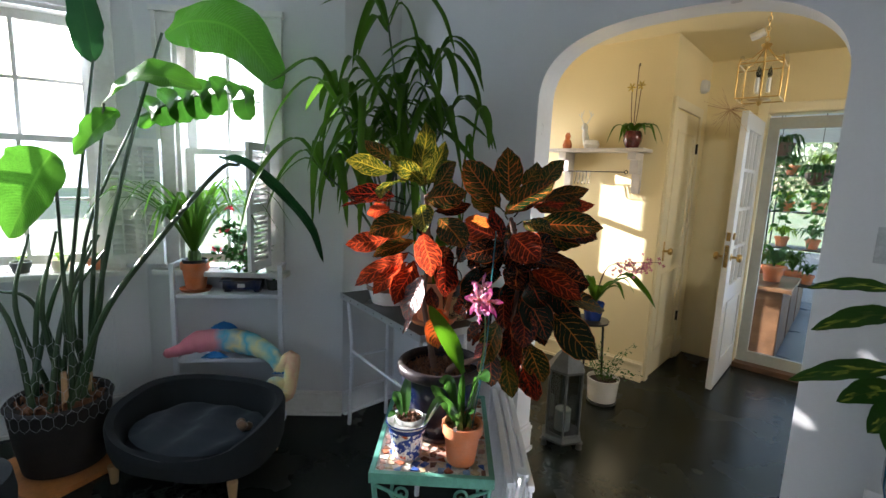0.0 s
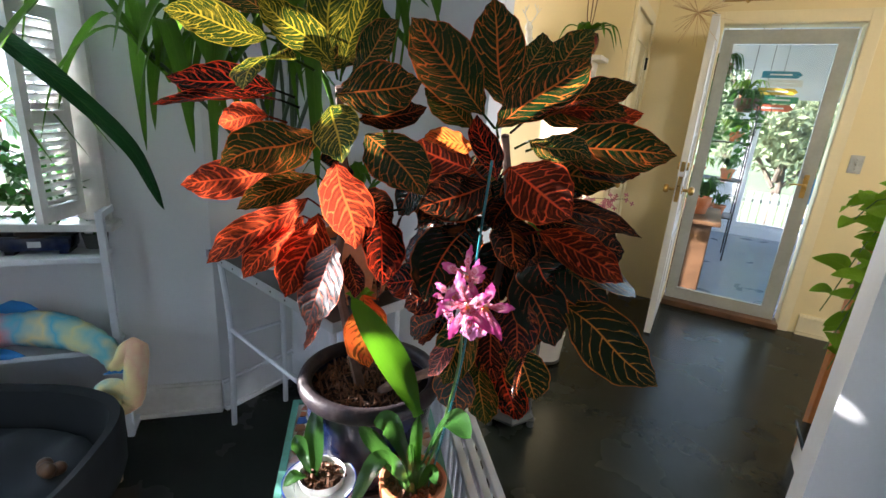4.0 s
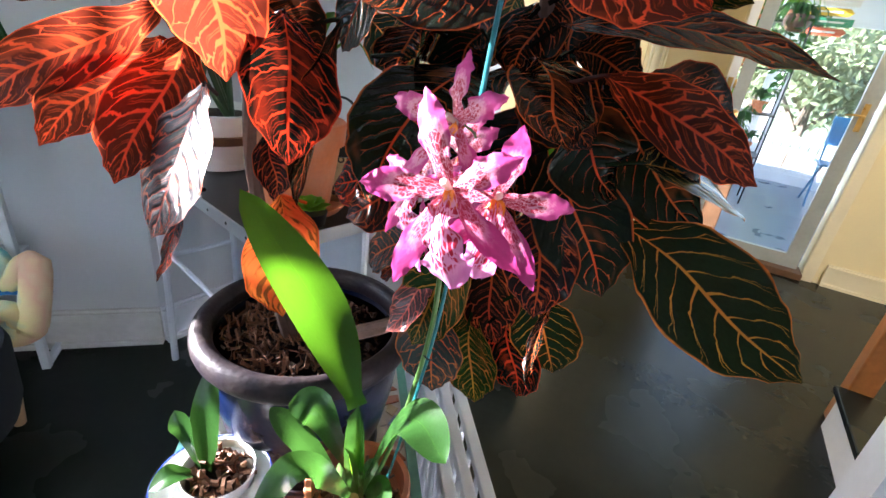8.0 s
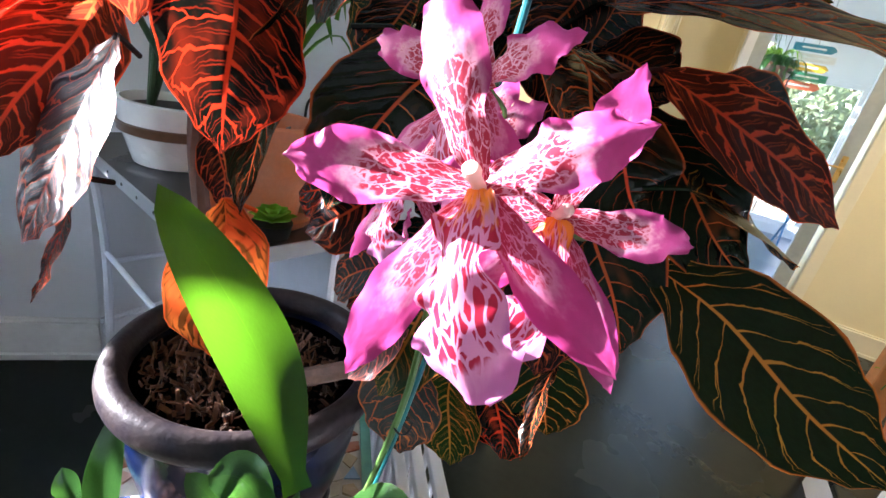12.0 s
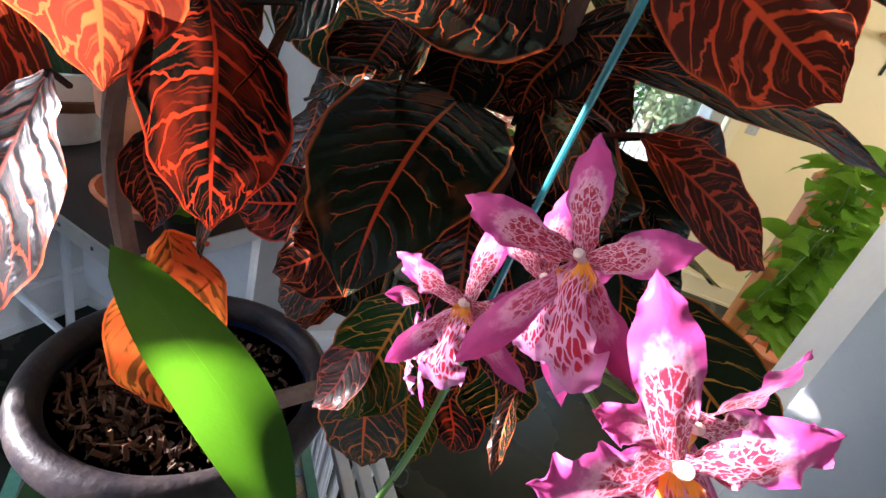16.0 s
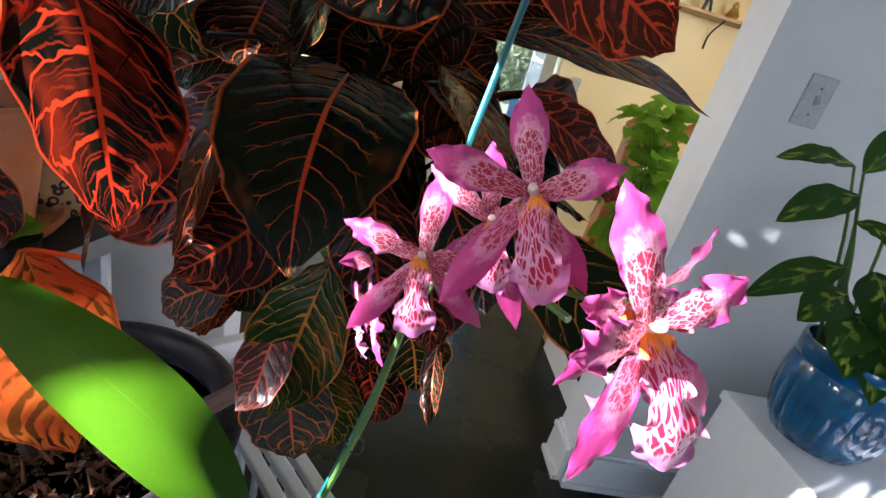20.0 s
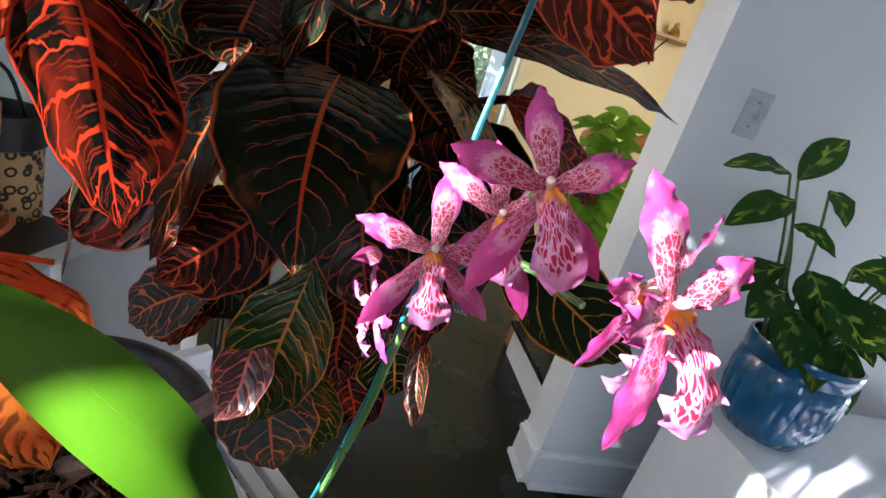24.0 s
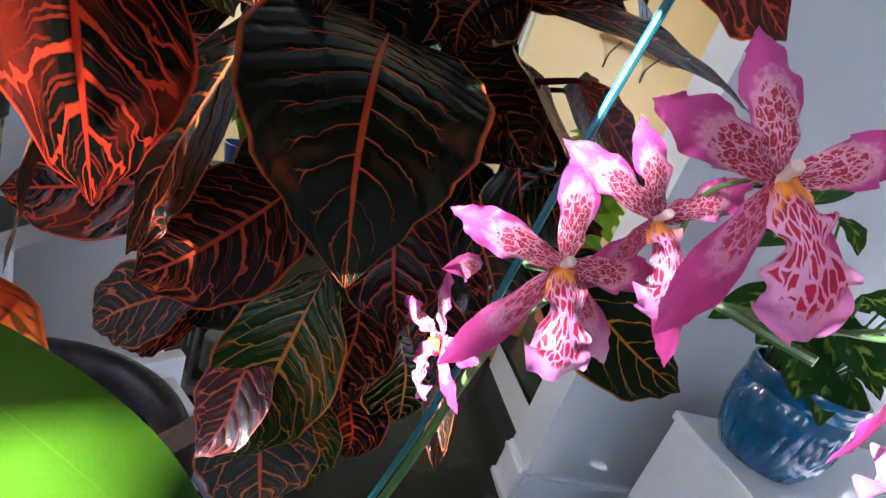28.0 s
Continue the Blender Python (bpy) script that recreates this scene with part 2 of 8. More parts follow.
WALL_GREY = mat("grey_white_wall_paint", (0.655, 0.660, 0.665), 0.55, vary=0.03, scale=1.2, fine=90, bump=0.12)
WALL_YELLOW = mat("pale_yellow_wall_paint", (0.82, 0.70, 0.42), 0.5, vary=0.03, scale=1.2, fine=90, bump=0.12)
YELLOW_TRIM = mat("pale_yellow_gloss_paint", (0.83, 0.74, 0.52), 0.35, vary=0.04, scale=3, fine=60, bump=0.08)
CEILING = mat("white_ceiling_paint", (0.78, 0.78, 0.76), 0.7, vary=0.03, scale=1, bump=0.08)
TRIM = mat("white_trim_paint", (0.74, 0.76, 0.79), 0.32, vary=0.05, scale=3, fine=40, bump=0.1)
OLD_TRIM = mat("worn_white_trim_paint", (0.74, 0.73, 0.70), 0.4, vary=0.08, scale=5, fine=40, bump=0.2, second=(0.55, 0.52, 0.46), amount=0.25)
STORM_PAINT = mat("grey_green_door_paint", (0.40, 0.42, 0.39), 0.45, vary=0.08, scale=5, fine=40, bump=0.2, second=(0.28, 0.29, 0.26), amount=0.3)
FLOOR_DARK = mat("dark_green_floor_paint", (0.012, 0.015, 0.011), 0.26, vary=0.2, scale=2.5, fine=35, bump=0.08, spec=0.20, second=(0.014, 0.016, 0.014), amount=0.6)
PORCH_FLOOR = mat("grey_blue_painted_boards", (0.15, 0.19, 0.26), 0.3, vary=0.12, scale=3, fine=40, bump=0.2)
DARK_GREY = mat("charcoal_felt", (0.011, 0.014, 0.016), 0.9, vary=0.2, scale=8, fine=300, bump=0.5)
CUSHION = mat("slate_grey_cotton", (0.018, 0.024, 0.030), 0.9, vary=0.2, scale=6, fine=250, bump=0.5)
LIGHT_WOOD = mat("pale_beech_wood", (0.55, 0.34, 0.17), 0.45, vary=0.15, scale=9, fine=70)
ORANGE_WOOD = mat("orange_pine_wood", (0.48, 0.19, 0.055), 0.35, vary=0.2, scale=9, fine=70)
BROWN_WOOD = mat("brown_varnished_wood", (0.15, 0.075, 0.035), 0.4, vary=0.25, scale=9, fine=70)
WHITE_METAL = mat("white_powder_coated_metal", (0.72, 0.74, 0.78), 0.35, vary=0.05, scale=8, fine=120, bump=0.05)
GREEN_IRON = mat("verdigris_green_iron", (0.085, 0.26, 0.19), 0.45, vary=0.2, scale=12, fine=90, bump=0.3, second=(0.13, 0.35, 0.27))
BRASS = mat("worn_brass", (0.60, 0.40, 0.14), 0.3, 1.0, vary=0.15, scale=20, fine=100, bump=0.05)
BLACK_IRON = mat("black_iron", (0.02, 0.02, 0.02), 0.45, 0.6, vary=0.1)
GREY_METAL = mat("weathered_grey_metal", (0.085, 0.092, 0.088), 0.6, 0.3, vary=0.25, scale=14, fine=80, bump=0.3, second=(0.06, 0.06, 0.055))
ALU = mat("brushed_aluminium_edge", (0.62, 0.64, 0.66), 0.35, 0.9, vary=0.05)
DESK_TOP = mat("black_desk_laminate", (0.018, 0.018, 0.018), 0.3, vary=0.15, fine=120, bump=0.05)
TERRACOTTA = mat("terracotta_clay", (0.58, 0.17, 0.055), 0.8, vary=0.12, scale=14, fine=120, bump=0.25, second=(0.48, 0.22, 0.13))
BLUE_GLAZE = mat("dark_cobalt_mottled_glaze", (0.004, 0.010, 0.040), 0.2, vary=0.5, scale=13, fine=60, bump=0.10, second=(0.030, 0.030, 0.042), amount=1.0, spec=0.3)
RIM_GLAZE = mat("brown_violet_rim_glaze", (0.036, 0.027, 0.026), 0.40, vary=0.5, scale=26, fine=140, bump=0.45, second=(0.016, 0.013, 0.018), amount=0.8, spec=0.14)
TEAL_GLAZE = mat("teal_blue_crackle_glaze", (0.006, 0.085, 0.19), 0.08, vary=0.3, scale=10, fine=40, bump=0.06, second=(0.004, 0.040, 0.12), coat=0.8)
WHITE_CERAMIC = mat("white_ceramic", (0.80, 0.79, 0.76), 0.25, vary=0.05, scale=6, bump=0.03, coat=0.3)
COBALT = mat("cobalt_painted_band", (0.02, 0.045, 0.22), 0.2, coat=0.4, vary=0.1)
SOIL = mat("dark_bark_soil", (0.040, 0.022, 0.013), 0.95, vary=0.4, scale=40, fine=200, bump=0.8, second=(0.02, 0.012, 0.008))
BARK = mat("orchid_bark_chips", (0.22, 0.095, 0.042), 0.8, vary=0.4, scale=30, fine=120, bump=0.5, second=(0.12, 0.055, 0.03))
MULCH = mat("fine_dark_mulch", (0.085, 0.042, 0.022), 0.95, vary=0.5, scale=60, fine=200, bump=0.6, second=(0.025, 0.014, 0.009))
STEM_BROWN = mat("brown_woody_stem", (0.14, 0.075, 0.05), 0.8, vary=0.25, scale=30, fine=150, bump=0.6, second=(0.075, 0.045, 0.035))
STEM_GREEN = mat("green_stem", (0.085, 0.18, 0.035), 0.45, vary=0.2, scale=12, fine=80, trans=0.1)
DARK_STEM = mat("dark_green_stalk", (0.035, 0.075, 0.025), 0.4, vary=0.2, scale=8, fine=80)
TEAL_ROD = mat("teal_plastic_coated_stake", (0.012, 0.13, 0.14), 0.4, vary=0.15, scale=60, spec=0.3)
PANE = glassy("window_glass")
SMOKED = glassy("dusty_lantern_glass", (0.42, 0.46, 0.46))


# ---- mesh tools ----
def part(name, bm, material, parent=None, label="", smooth_faces=True, bevel=0.0):
    me = bpy.data.meshes.new(name)
    if bevel:
        bmesh.ops.bevel(bm, geom=[e for e in bm.edges if len(e.link_faces) == 2 and e.calc_face_angle(0) > 0.6], offset=bevel, segments=2, affect="EDGES", profile=0.6)
    bm.normal_update()
    bm.to_mesh(me)
    bm.free()
    for p in me.polygons:
        p.use_smooth = smooth_faces
    if smooth_faces:
        me.set_sharp_from_angle(angle=radians(42))
    for m in material if isinstance(material, (list, tuple)) else [material]:
        me.materials.append(m)
    ob = new(name, me)
    if parent is not None:
        ob.parent = parent
        ob.matrix_parent_inverse = parent.matrix_world.inverted() if parent.type != "EMPTY" else Matrix.Translation(-parent.location)
    if label:
        ob["label"] = label
    return ob


def thing(name, at, label, category, group="", kind=""):
    e = new(name)
    e.location = at
    e.empty_display_size = 0.05
    return tagged(e, label, category, group, kind)


def box(x0, x1, y0, y1, z0, z1, bm=None, m=None):
    bm = bm or bmesh.new()
    r = bmesh.ops.create_cube(bm, size=1)
    t = Matrix.Translation(((x0 + x1) / 2, (y0 + y1) / 2, (z0 + z1) / 2)) @ Matrix.Diagonal((abs(x1 - x0), abs(y1 - y0), abs(z1 - z0), 1))
    bmesh.ops.transform(bm, matrix=(m @ t) if m else t, verts=r["verts"])
    return bm


def lathe(profile, at=(0, 0, 0), seg=28, bm=None, m=None, wobble=0.0, ring_only=False):
    """Turns (radius, height) pairs round z; ring_only leaves the hole in a ring open."""
    bm = bm or bmesh.new()
    rings = []
    at = Vector(at)
    for r, z in profile:
        ring = []
        for i in range(seg):
            a = 2 * math.pi * i / seg
            k = r * (1 + wobble * noise.noise(Vector((math.cos(a) * 2, math.sin(a) * 2, z * 5)) + at * 3))
            v = Vector((k * math.cos(a), k * math.sin(a), z))
            ring.append(bm.verts.new((m @ v) if m else v + at))
        rings.append(ring)
    for a, b in zip(rings, rings[1:] + rings[:1] if ring_only else rings[1:]):
        for i in range(seg):
            bm.faces.new((a[i], a[(i + 1) % seg], b[(i + 1) % seg], b[i]))
    if ring_only:
        return bm
    for ring, flip in ((rings[0], True), (rings[-1], False)):
        try:
            bm.faces.new(ring[::-1] if flip else ring)
        except ValueError:
            pass
    return bm


def smooth_line(pts, n):
    """Catmull-Rom through the points."""
    pts = [Vector(p) for p in pts]
    if len(pts) == 2:
        return [pts[0].lerp(pts[1], i / n) for i in range(n + 1)]
    q = [pts[0] * 2 - pts[1], *pts, pts[-1] * 2 - pts[-2]]
    out = []
    for k in range(n + 1):
        u = k / n * (len(pts) - 1)
        i = min(int(u), len(pts) - 2)
        t = u - i
        a, b, c, d = q[i:i + 4]
        out.append(0.5 * (2 * b + (c - a) * t + (2 * a - 5 * b + 4 * c - d) * t * t + (3 * b - a - 3 * c + d) * t ** 3))
    return out


def tube(pts, r0, r1=None, seg=8, n=12, bm=None, closed=False):
    bm = bm or bmesh.new()
    r1 = r0 if r1 is None else r1
    line = smooth_line(pts, n)
    rings = []
    ref = Vector((0.31, 0.52, 0.79))
    for i, p in enumerate(line):
        t = (line[min(i + 1, len(line) - 1)] - line[max(i - 1, 0)]).normalized()
        x = t.cross(ref).normalized()
        y = t.cross(x)
        r = r0 + (r1 - r0) * i / (len(line) - 1)
        rings.append([bm.verts.new(p + r * (math.cos(2 * math.pi * k / seg) * x + math.sin(2 * math.pi * k / seg) * y)) for k in range(seg)])
    for a, b in zip(rings, rings[1:]):
        for i in range(seg):
            bm.faces.new((a[i], a[(i + 1) % seg], b[(i + 1) % seg], b[i]))
    bm.faces.new(rings[0][::-1])
    bm.faces.new(rings[-1])
    return bm


def blade(pts, width, face, nv=14, nu=4, start=0.12, peak=0.5, sharp=1.0, cup=0.0, ripple=0.0, waves=9, edge_wave=0.0, twist=0.0, bm=None, tail=0.0, seed=0.0, outline=None):
    """A leaf or petal along the points. outline: (way, half width) pairs instead of the sine outline. face: where its upper side looks. cup: how far the sides rise (share of the half width);
    ripple: quilting between side veins in metres; edge_wave: ruffled margin in metres; tail: drawn-out tip."""
    bm = bm or bmesh.new()
    uvl = bm.loops.layers.uv.get("leaf") or bm.loops.layers.uv.new("leaf")
    line = smooth_line(pts, nv)
    face = Vector(face).normalized()
    rows, uvs = [], {}
    k = math.log(0.5) / math.log(peak)
    for i, p in enumerate(line):
        v = i / nv
        t = (line[min(i + 1, nv)] - line[max(i - 1, 0)]).normalized()
        x = t.cross(face)
        x = (x.normalized() if x.length > 1e-4 else t.orthogonal().normalized())
        up = x.cross(t).normalized()
        if twist:
            q = Matrix.Rotation(twist * v, 3, t)
            x, up = q @ x, q @ up
        w = max(0.0, math.sin(math.pi * v ** k)) ** sharp
        w = max(w, start * (1 - v) ** 2) * (1 - tail * v ** 6)
        if outline:
            i0 = max(q for q in range(len(outline) - 1) if outline[q][0] <= v)
            (va, wa), (vb, wb) = outline[i0], outline[i0 + 1]
            f = (v - va) / (vb - va)
            w = wa + (wb - wa) * f * f * (3 - 2 * f)
        w = width / 2 * w
        row = []
        for j in range(-nu, nu + 1):
            s = j / nu
            h = cup * w * abs(s) ** 1.5
            h += ripple * math.cos(2 * math.pi * waves * (v - 0.26 * abs(s) ** 1.3)) * math.sin(math.pi * min(1, abs(s) * 1.2)) * min(1, w / (width * 0.25 + 1e-6))
            h += edge_wave * abs(s) ** 3 * (math.sin(v * 21 + s * 2 + seed) + 0.5 * math.sin(v * 36 - s * 3 + 2 * seed)) * min(1, w / (width * 0.2 + 1e-6))
            vert = bm.verts.new(p + x * (w * s) + up * h)
            uvs[vert] = (s / 2 + 0.5, v)
            row.append(vert)
        rows.append(row)
    for a, b in zip(rows, rows[1:]):
        for j in range(2 * nu):
            f = bm.faces.new((a[j], a[j + 1], b[j + 1], b[j]))
            for lp in f.loops:
                lp[uvl].uv = uvs[lp.vert]
    return bm


def frame_m(p0, p1):
    """Local frame of a wall: u from p0 to p1, v to the left of that way, z up."""
    a, b = Vector((*p0, 0)), Vector((*p1, 0))
    u = (b - a).normalized()
    v = Vector((-u.y, u.x, 0))
    m = Matrix((u, v, Vector((0, 0, 1)))).transposed().to_4x4()
    m.translation = a
    return m, (b - a).length


def wall(name, p0, p1, z1, material, holes=(), thick=0.14, z0=0.0, label=""):
    """A wall whose room face runs from p0 to p1; it is thick to the left of that way. holes: (u0, u1, z0, z1)."""
    m, length = frame_m(p0, p1)
    bm = bmesh.new()
    u = 0.0
    for a, b, lo, hi in sorted(holes):
        if a > u:
            box(u, a, 0, thick, z0, z1, bm, m)
        if lo > z0:
            box(a, b, 0, thick, z0, lo, bm, m)
        if hi < z1:
            box(a, b, 0, thick, hi, z1, bm, m)
        u = b
    if u < length:
        box(u, length, 0, thick, z0, z1, bm, m)
    ob = part(name, bm, material, smooth_faces=False)
    return tagged(ob, label or "plain painted plaster wall", "wall", kind="structure")


def baseboard(p0, p1, material=TRIM, h=0.15, name="baseboard", d=0.016):
    m, length = frame_m(p0, p1)
    bm = box(0, length, -d, -0.0005, 0, h - 0.03, m=m)
    box(0, length, -d - 0.006, -0.0005, h - 0.03, h - 0.012, bm, m)
    box(0, length, -d * 0.6, -0.0005, h - 0.012, h, bm, m)
    box(0, length, -d - 0.014, -d - 0.0005, 0, 0.02, bm, m)
    return tagged(part(name, bm, material, smooth_faces=False), "white painted wooden baseboard with a moulded top", "baseboard", kind="structure")


def window_unit(name, p0, p1, a, b, z0, z1, cols=2, rows=2, casing=0.09, label="tall white double-hung sash window"):
    """A sash window with casing, stool, two sashes, glazing bars and panes."""
    m, _ = frame_m(p0, p1)
    top = thing(name, m @ Vector(((a + b) / 2, 0, z0)), label, "window", kind="structure")
    bm = bmesh.new()
    for x0, x1, y0, y1 in ((a - casing, a, z0 - 0.02, z1 + casing), (b, b + casing, z0 - 0.02, z1 + casing), (a, b, z1, z1 + casing)):
        box(x0, x1, -0.022, -0.001, y0, y1, bm, m)
    box(a - casing, a - casing + 0.02, -0.034, -0.022, z0 - 0.02, z1 + casing, bm, m)
    box(b + casing - 0.02, b + casing, -0.034, -0.022, z0 - 0.02, z1 + casing, bm, m)
    box(a - casing - 0.01, b + casing + 0.01, -0.04, -0.001, z1 + casing, z1 + casing + 0.03, bm, m)
    part("window_frame", bm, OLD_TRIM, top, smooth_faces=False)
    bm = bmesh.new()
    for x0, x1 in ((a, a + 0.022), (b - 0.022, b)):
        box(x0, x1, 0.0, 0.14, z0, z1, bm, m)
    box(a, b, 0.0, 0.14, z1 - 0.022, z1, bm, m)
    part("jamb_liner", bm, OLD_TRIM, top, smooth_faces=False)
    mid = (z0 + z1) / 2 + 0.02
    for nm, lo, hi, v in (("upper_sash", mid - 0.016, z1 - 0.022, 0.095), ("lower_sash", z0 + 0.03, mid + 0.016, 0.055)):
        bm = bmesh.new()
        s0, s1 = a + 0.023, b - 0.023
        box(s0, s0 + 0.045, v, v + 0.035, lo, hi, bm, m)
        box(s1 - 0.045, s1, v, v + 0.035, lo, hi, bm, m)
        foot, head = (0.032, 0.045) if nm == "upper_sash" else (0.05, 0.032)
        box(s0 + 0.045, s1 - 0.045, v, v + 0.035, hi - head, hi, bm, m)
        box(s0 + 0.045, s1 - 0.045, v, v + 0.035, lo, lo + foot, bm, m)
        sash = part(nm, bm, OLD_TRIM, top, smooth_faces=False)
        g0, g1, h0, h1 = s0 + 0.045, s1 - 0.045, lo + foot, hi - head
        for i in range(1, cols):
            x = g0 + (g1 - g0) * i / cols
            part("glazing_bar", box(x - 0.009, x + 0.009, v + 0.004, v + 0.03, h0, h1, m=m), OLD_TRIM, sash, smooth_faces=False)
        for i in range(1, rows):
            z = h0 + (h1 - h0) * i / rows
            part("glazing_bar", box(g0, g1, v + 0.006, v + 0.028, z - 0.009, z + 0.009, m=m), OLD_TRIM, sash, smooth_faces=False)
        g = part("pane", box(g0, g1, v + 0.015, v + 0.019, h0, h1, m=m), PANE, sash, smooth_faces=False)
        g.visible_shadow = False
    part("window_sill", box(a - casing - 0.03, b + casing + 0.03, -0.10, 0.05, z0 - 0.03, z0, m=m), OLD_TRIM, top, smooth_faces=False, bevel=0.006)
    return top


CEIL = 2.62
HALL_CEIL = 2.52
B1, B2, B3, B4 = (-1.90, 1.985), (-2.70, 1.19), (-3.26, -0.42), (-2.70, -1.95)
ARCH_Y, ARCH_T = 2.37, 0.14

floor = part("floor", box(-3.6, 2.6, -2.1, 4.97, -0.1, 0.0), FLOOR_DARK, smooth_faces=False)
tagged(floor, "glossy dark green-black painted wooden floor", "floor", kind="structure")
ceiling = part("ceiling", box(-3.6, 2.6, -2.1, ARCH_Y, CEIL, CEIL + 0.1), CEILING, smooth_faces=False)
tagged(ceiling, "plain white plaster ceiling", "ceiling", kind="structure")
hall_ceiling = part("ceiling_hall", box(-2.3, 2.4, ARCH_Y + ARCH_T, 4.98, HALL_CEIL, HALL_CEIL + 0.1), WALL_YELLOW, smooth_faces=False)
tagged(hall_ceiling, "pale yellow hall ceiling", "ceiling", kind="structure")

# bay walls: side wall at 45 degrees and the wide front of the bay
wall("wall_bay_side", B2, B1, CEIL, WALL_GREY, [(0.20, 0.70, 0.90, 2.20)], label="grey-white plaster bay wall beside a window")
wall("wall_bay_front", B3, B2, CEIL, WALL_GREY, [(0.28, 1.52, 0.90, 2.25)], label="grey-white plaster bay wall with a wide window")
wall("wall_bay_south", B4, B3, CEIL, WALL_GREY)
wall("wall_desk", (-1.90, 1.985), (-1.86, 2.44), CEIL, WALL_GREY, label="short grey-white wall beside the bay")
wall("wall_south", (2.45, -1.95), (-2.70, -1.95), CEIL, WALL_GREY, [(3.3, 4.2, 0.9, 2.1)])
wall("wall_east", (2.45, 2.50), (2.45, -1.95), CEIL, WALL_GREY)
window_unit("window_1", B2, B1, 0.20, 0.70, 0.90, 2.20)
window_unit("window_4", (2.45, -1.95), (-2.70, -1.95), 3.3, 4.2, 0.9, 2.1)
window_unit("window_2", B3, B2, 0.28, 1.52, 0.90, 2.25, cols=4)


def arch_wall():
    """The wall between the room and the hall, with its basket arch cut through."""
    x0, x1, spring, apex = -0.885, 0.252, 1.84, 2.165
    c, a, h = (x0 + x1) / 2, (x1 - x0) / 2, apex - spring
    n = 40
    curve = []
    for i in range(n + 1):
        th = math.pi * (1 - i / n)
        cx, sy = math.cos(th), math.sin(th)
        curve.append((c + a * math.copysign(abs(cx) ** 0.78, cx), spring + h * abs(sy) ** 0.78))
    outline = [(x0, 0.0), *curve, (x1, 0.0)]
    left, right, top = -2.34, 2.45, CEIL
    bm = bmesh.new()
    near, far = {}, {}
    pts = [(left, 0.0), (x0, 0.0), *curve, (x1, 0.0), (right, 0.0), (right, top), (left, top)]
    for y, store, yy in ((0, near, ARCH_Y), (1, far, ARCH_Y + ARCH_T)):
        vs = [bm.verts.new((x, yy, z)) for x, z in pts]
        tops = [bm.verts.new((x, yy, top)) for x, z in curve]
        k = len(curve)
        cv = vs[2:2 + k]
        quads = [(vs[0], vs[1], cv[0], tops[0], vs[-1])]
        quads += [(cv[i], cv[i + 1], tops[i + 1], tops[i]) for i in range(k - 1)]
        quads += [(cv[-1], vs[2 + k], vs[3 + k], vs[4 + k], tops[-1])]
        for q in quads:
            bm.faces.new(q if y == 0 else q[::-1])
        store["path"] = [vs[1], *cv, vs[2 + k]]
    for i in range(len(near["path"]) - 1):
        a1, b1, a2, b2 = near["path"][i], near["path"][i + 1], far["path"][i], far["path"][i + 1]
        bm.faces.new((b1, a1, a2, b2)).material_index = 1
    for f in bm.faces:
        if f.material_index == 0 and all(abs(v.co.y - ARCH_Y - ARCH_T) < 1e-5 for v in f.verts):
            f.material_index = 2
    ob = part("wall_arch", bm, [WALL_GREY, TRIM, WALL_YELLOW], smooth_faces=True)
    tagged(ob, "grey-white wall pierced by a wide arched opening with a white reveal", "wall", kind="structure")


arch_wall()
baseboard((-1.90, 1.985), (-1.865, 2.37))
baseboard(B2, B1, OLD_TRIM)
baseboard(B3, B2, OLD_TRIM)
baseboard((-1.86, ARCH_Y), (-0.885, ARCH_Y))
baseboard((0.252, ARCH_Y + ARCH_T), (0.252, ARCH_Y))
baseboard((-0.885, ARCH_Y), (-0.885, ARCH_Y + ARCH_T))
baseboard((0.252, ARCH_Y), (2.4, ARCH_Y))

# hall
DOOR_Y = 4.86
wall("wall_hall_north", (-0.735, DOOR_Y), (2.30, DOOR_Y), HALL_CEIL, WALL_YELLOW, [(0.44, 1.22, 0.0, 2.08)], label="pale yellow hall wall around the outer door")
wall("wall_closet_side", (-0.735, 4.041), (-0.735, DOOR_Y + 0.12), HALL_CEIL, WALL_YELLOW, label="pale yellow closet wall with a panelled door")
wall("wall_shelf", (-2.20, 3.90), (-0.735, 3.90), HALL_CEIL, WALL_YELLOW, label="pale yellow hall wall behind a small shelf")
wall("wall_hall_west", (-2.20, 2.51), (-2.20, 3.90), HALL_CEIL, WALL_YELLOW, [(0.90, 1.14, 1.00, 1.96)])
window_unit("window_6", (-2.20, 2.51), (-2.20, 3.90), 0.90, 1.14, 1.00, 1.96, cols=1, rows=1, label="narrow white sash window at the end of the hall")
wall("wall_hall_east", (2.30, DOOR_Y), (2.30, 2.51), HALL_CEIL, WALL_YELLOW, [(1.60, 2.28, 1.6, 2.4)])
baseboard((-2.2, 3.90), (-0.735, 3.90), YELLOW_TRIM)
baseboard((-0.735, 4.67), (-0.735, DOOR_Y), YELLOW_TRIM)
window_unit("window_5", (2.30, DOOR_Y), (2.30, 2.51), 1.60, 2.28, 1.6, 2.4, cols=1, rows=1, label="small white sash window over the stairs")
baseboard((0.60, DOOR_Y), (2.3, DOOR_Y), YELLOW_TRIM)


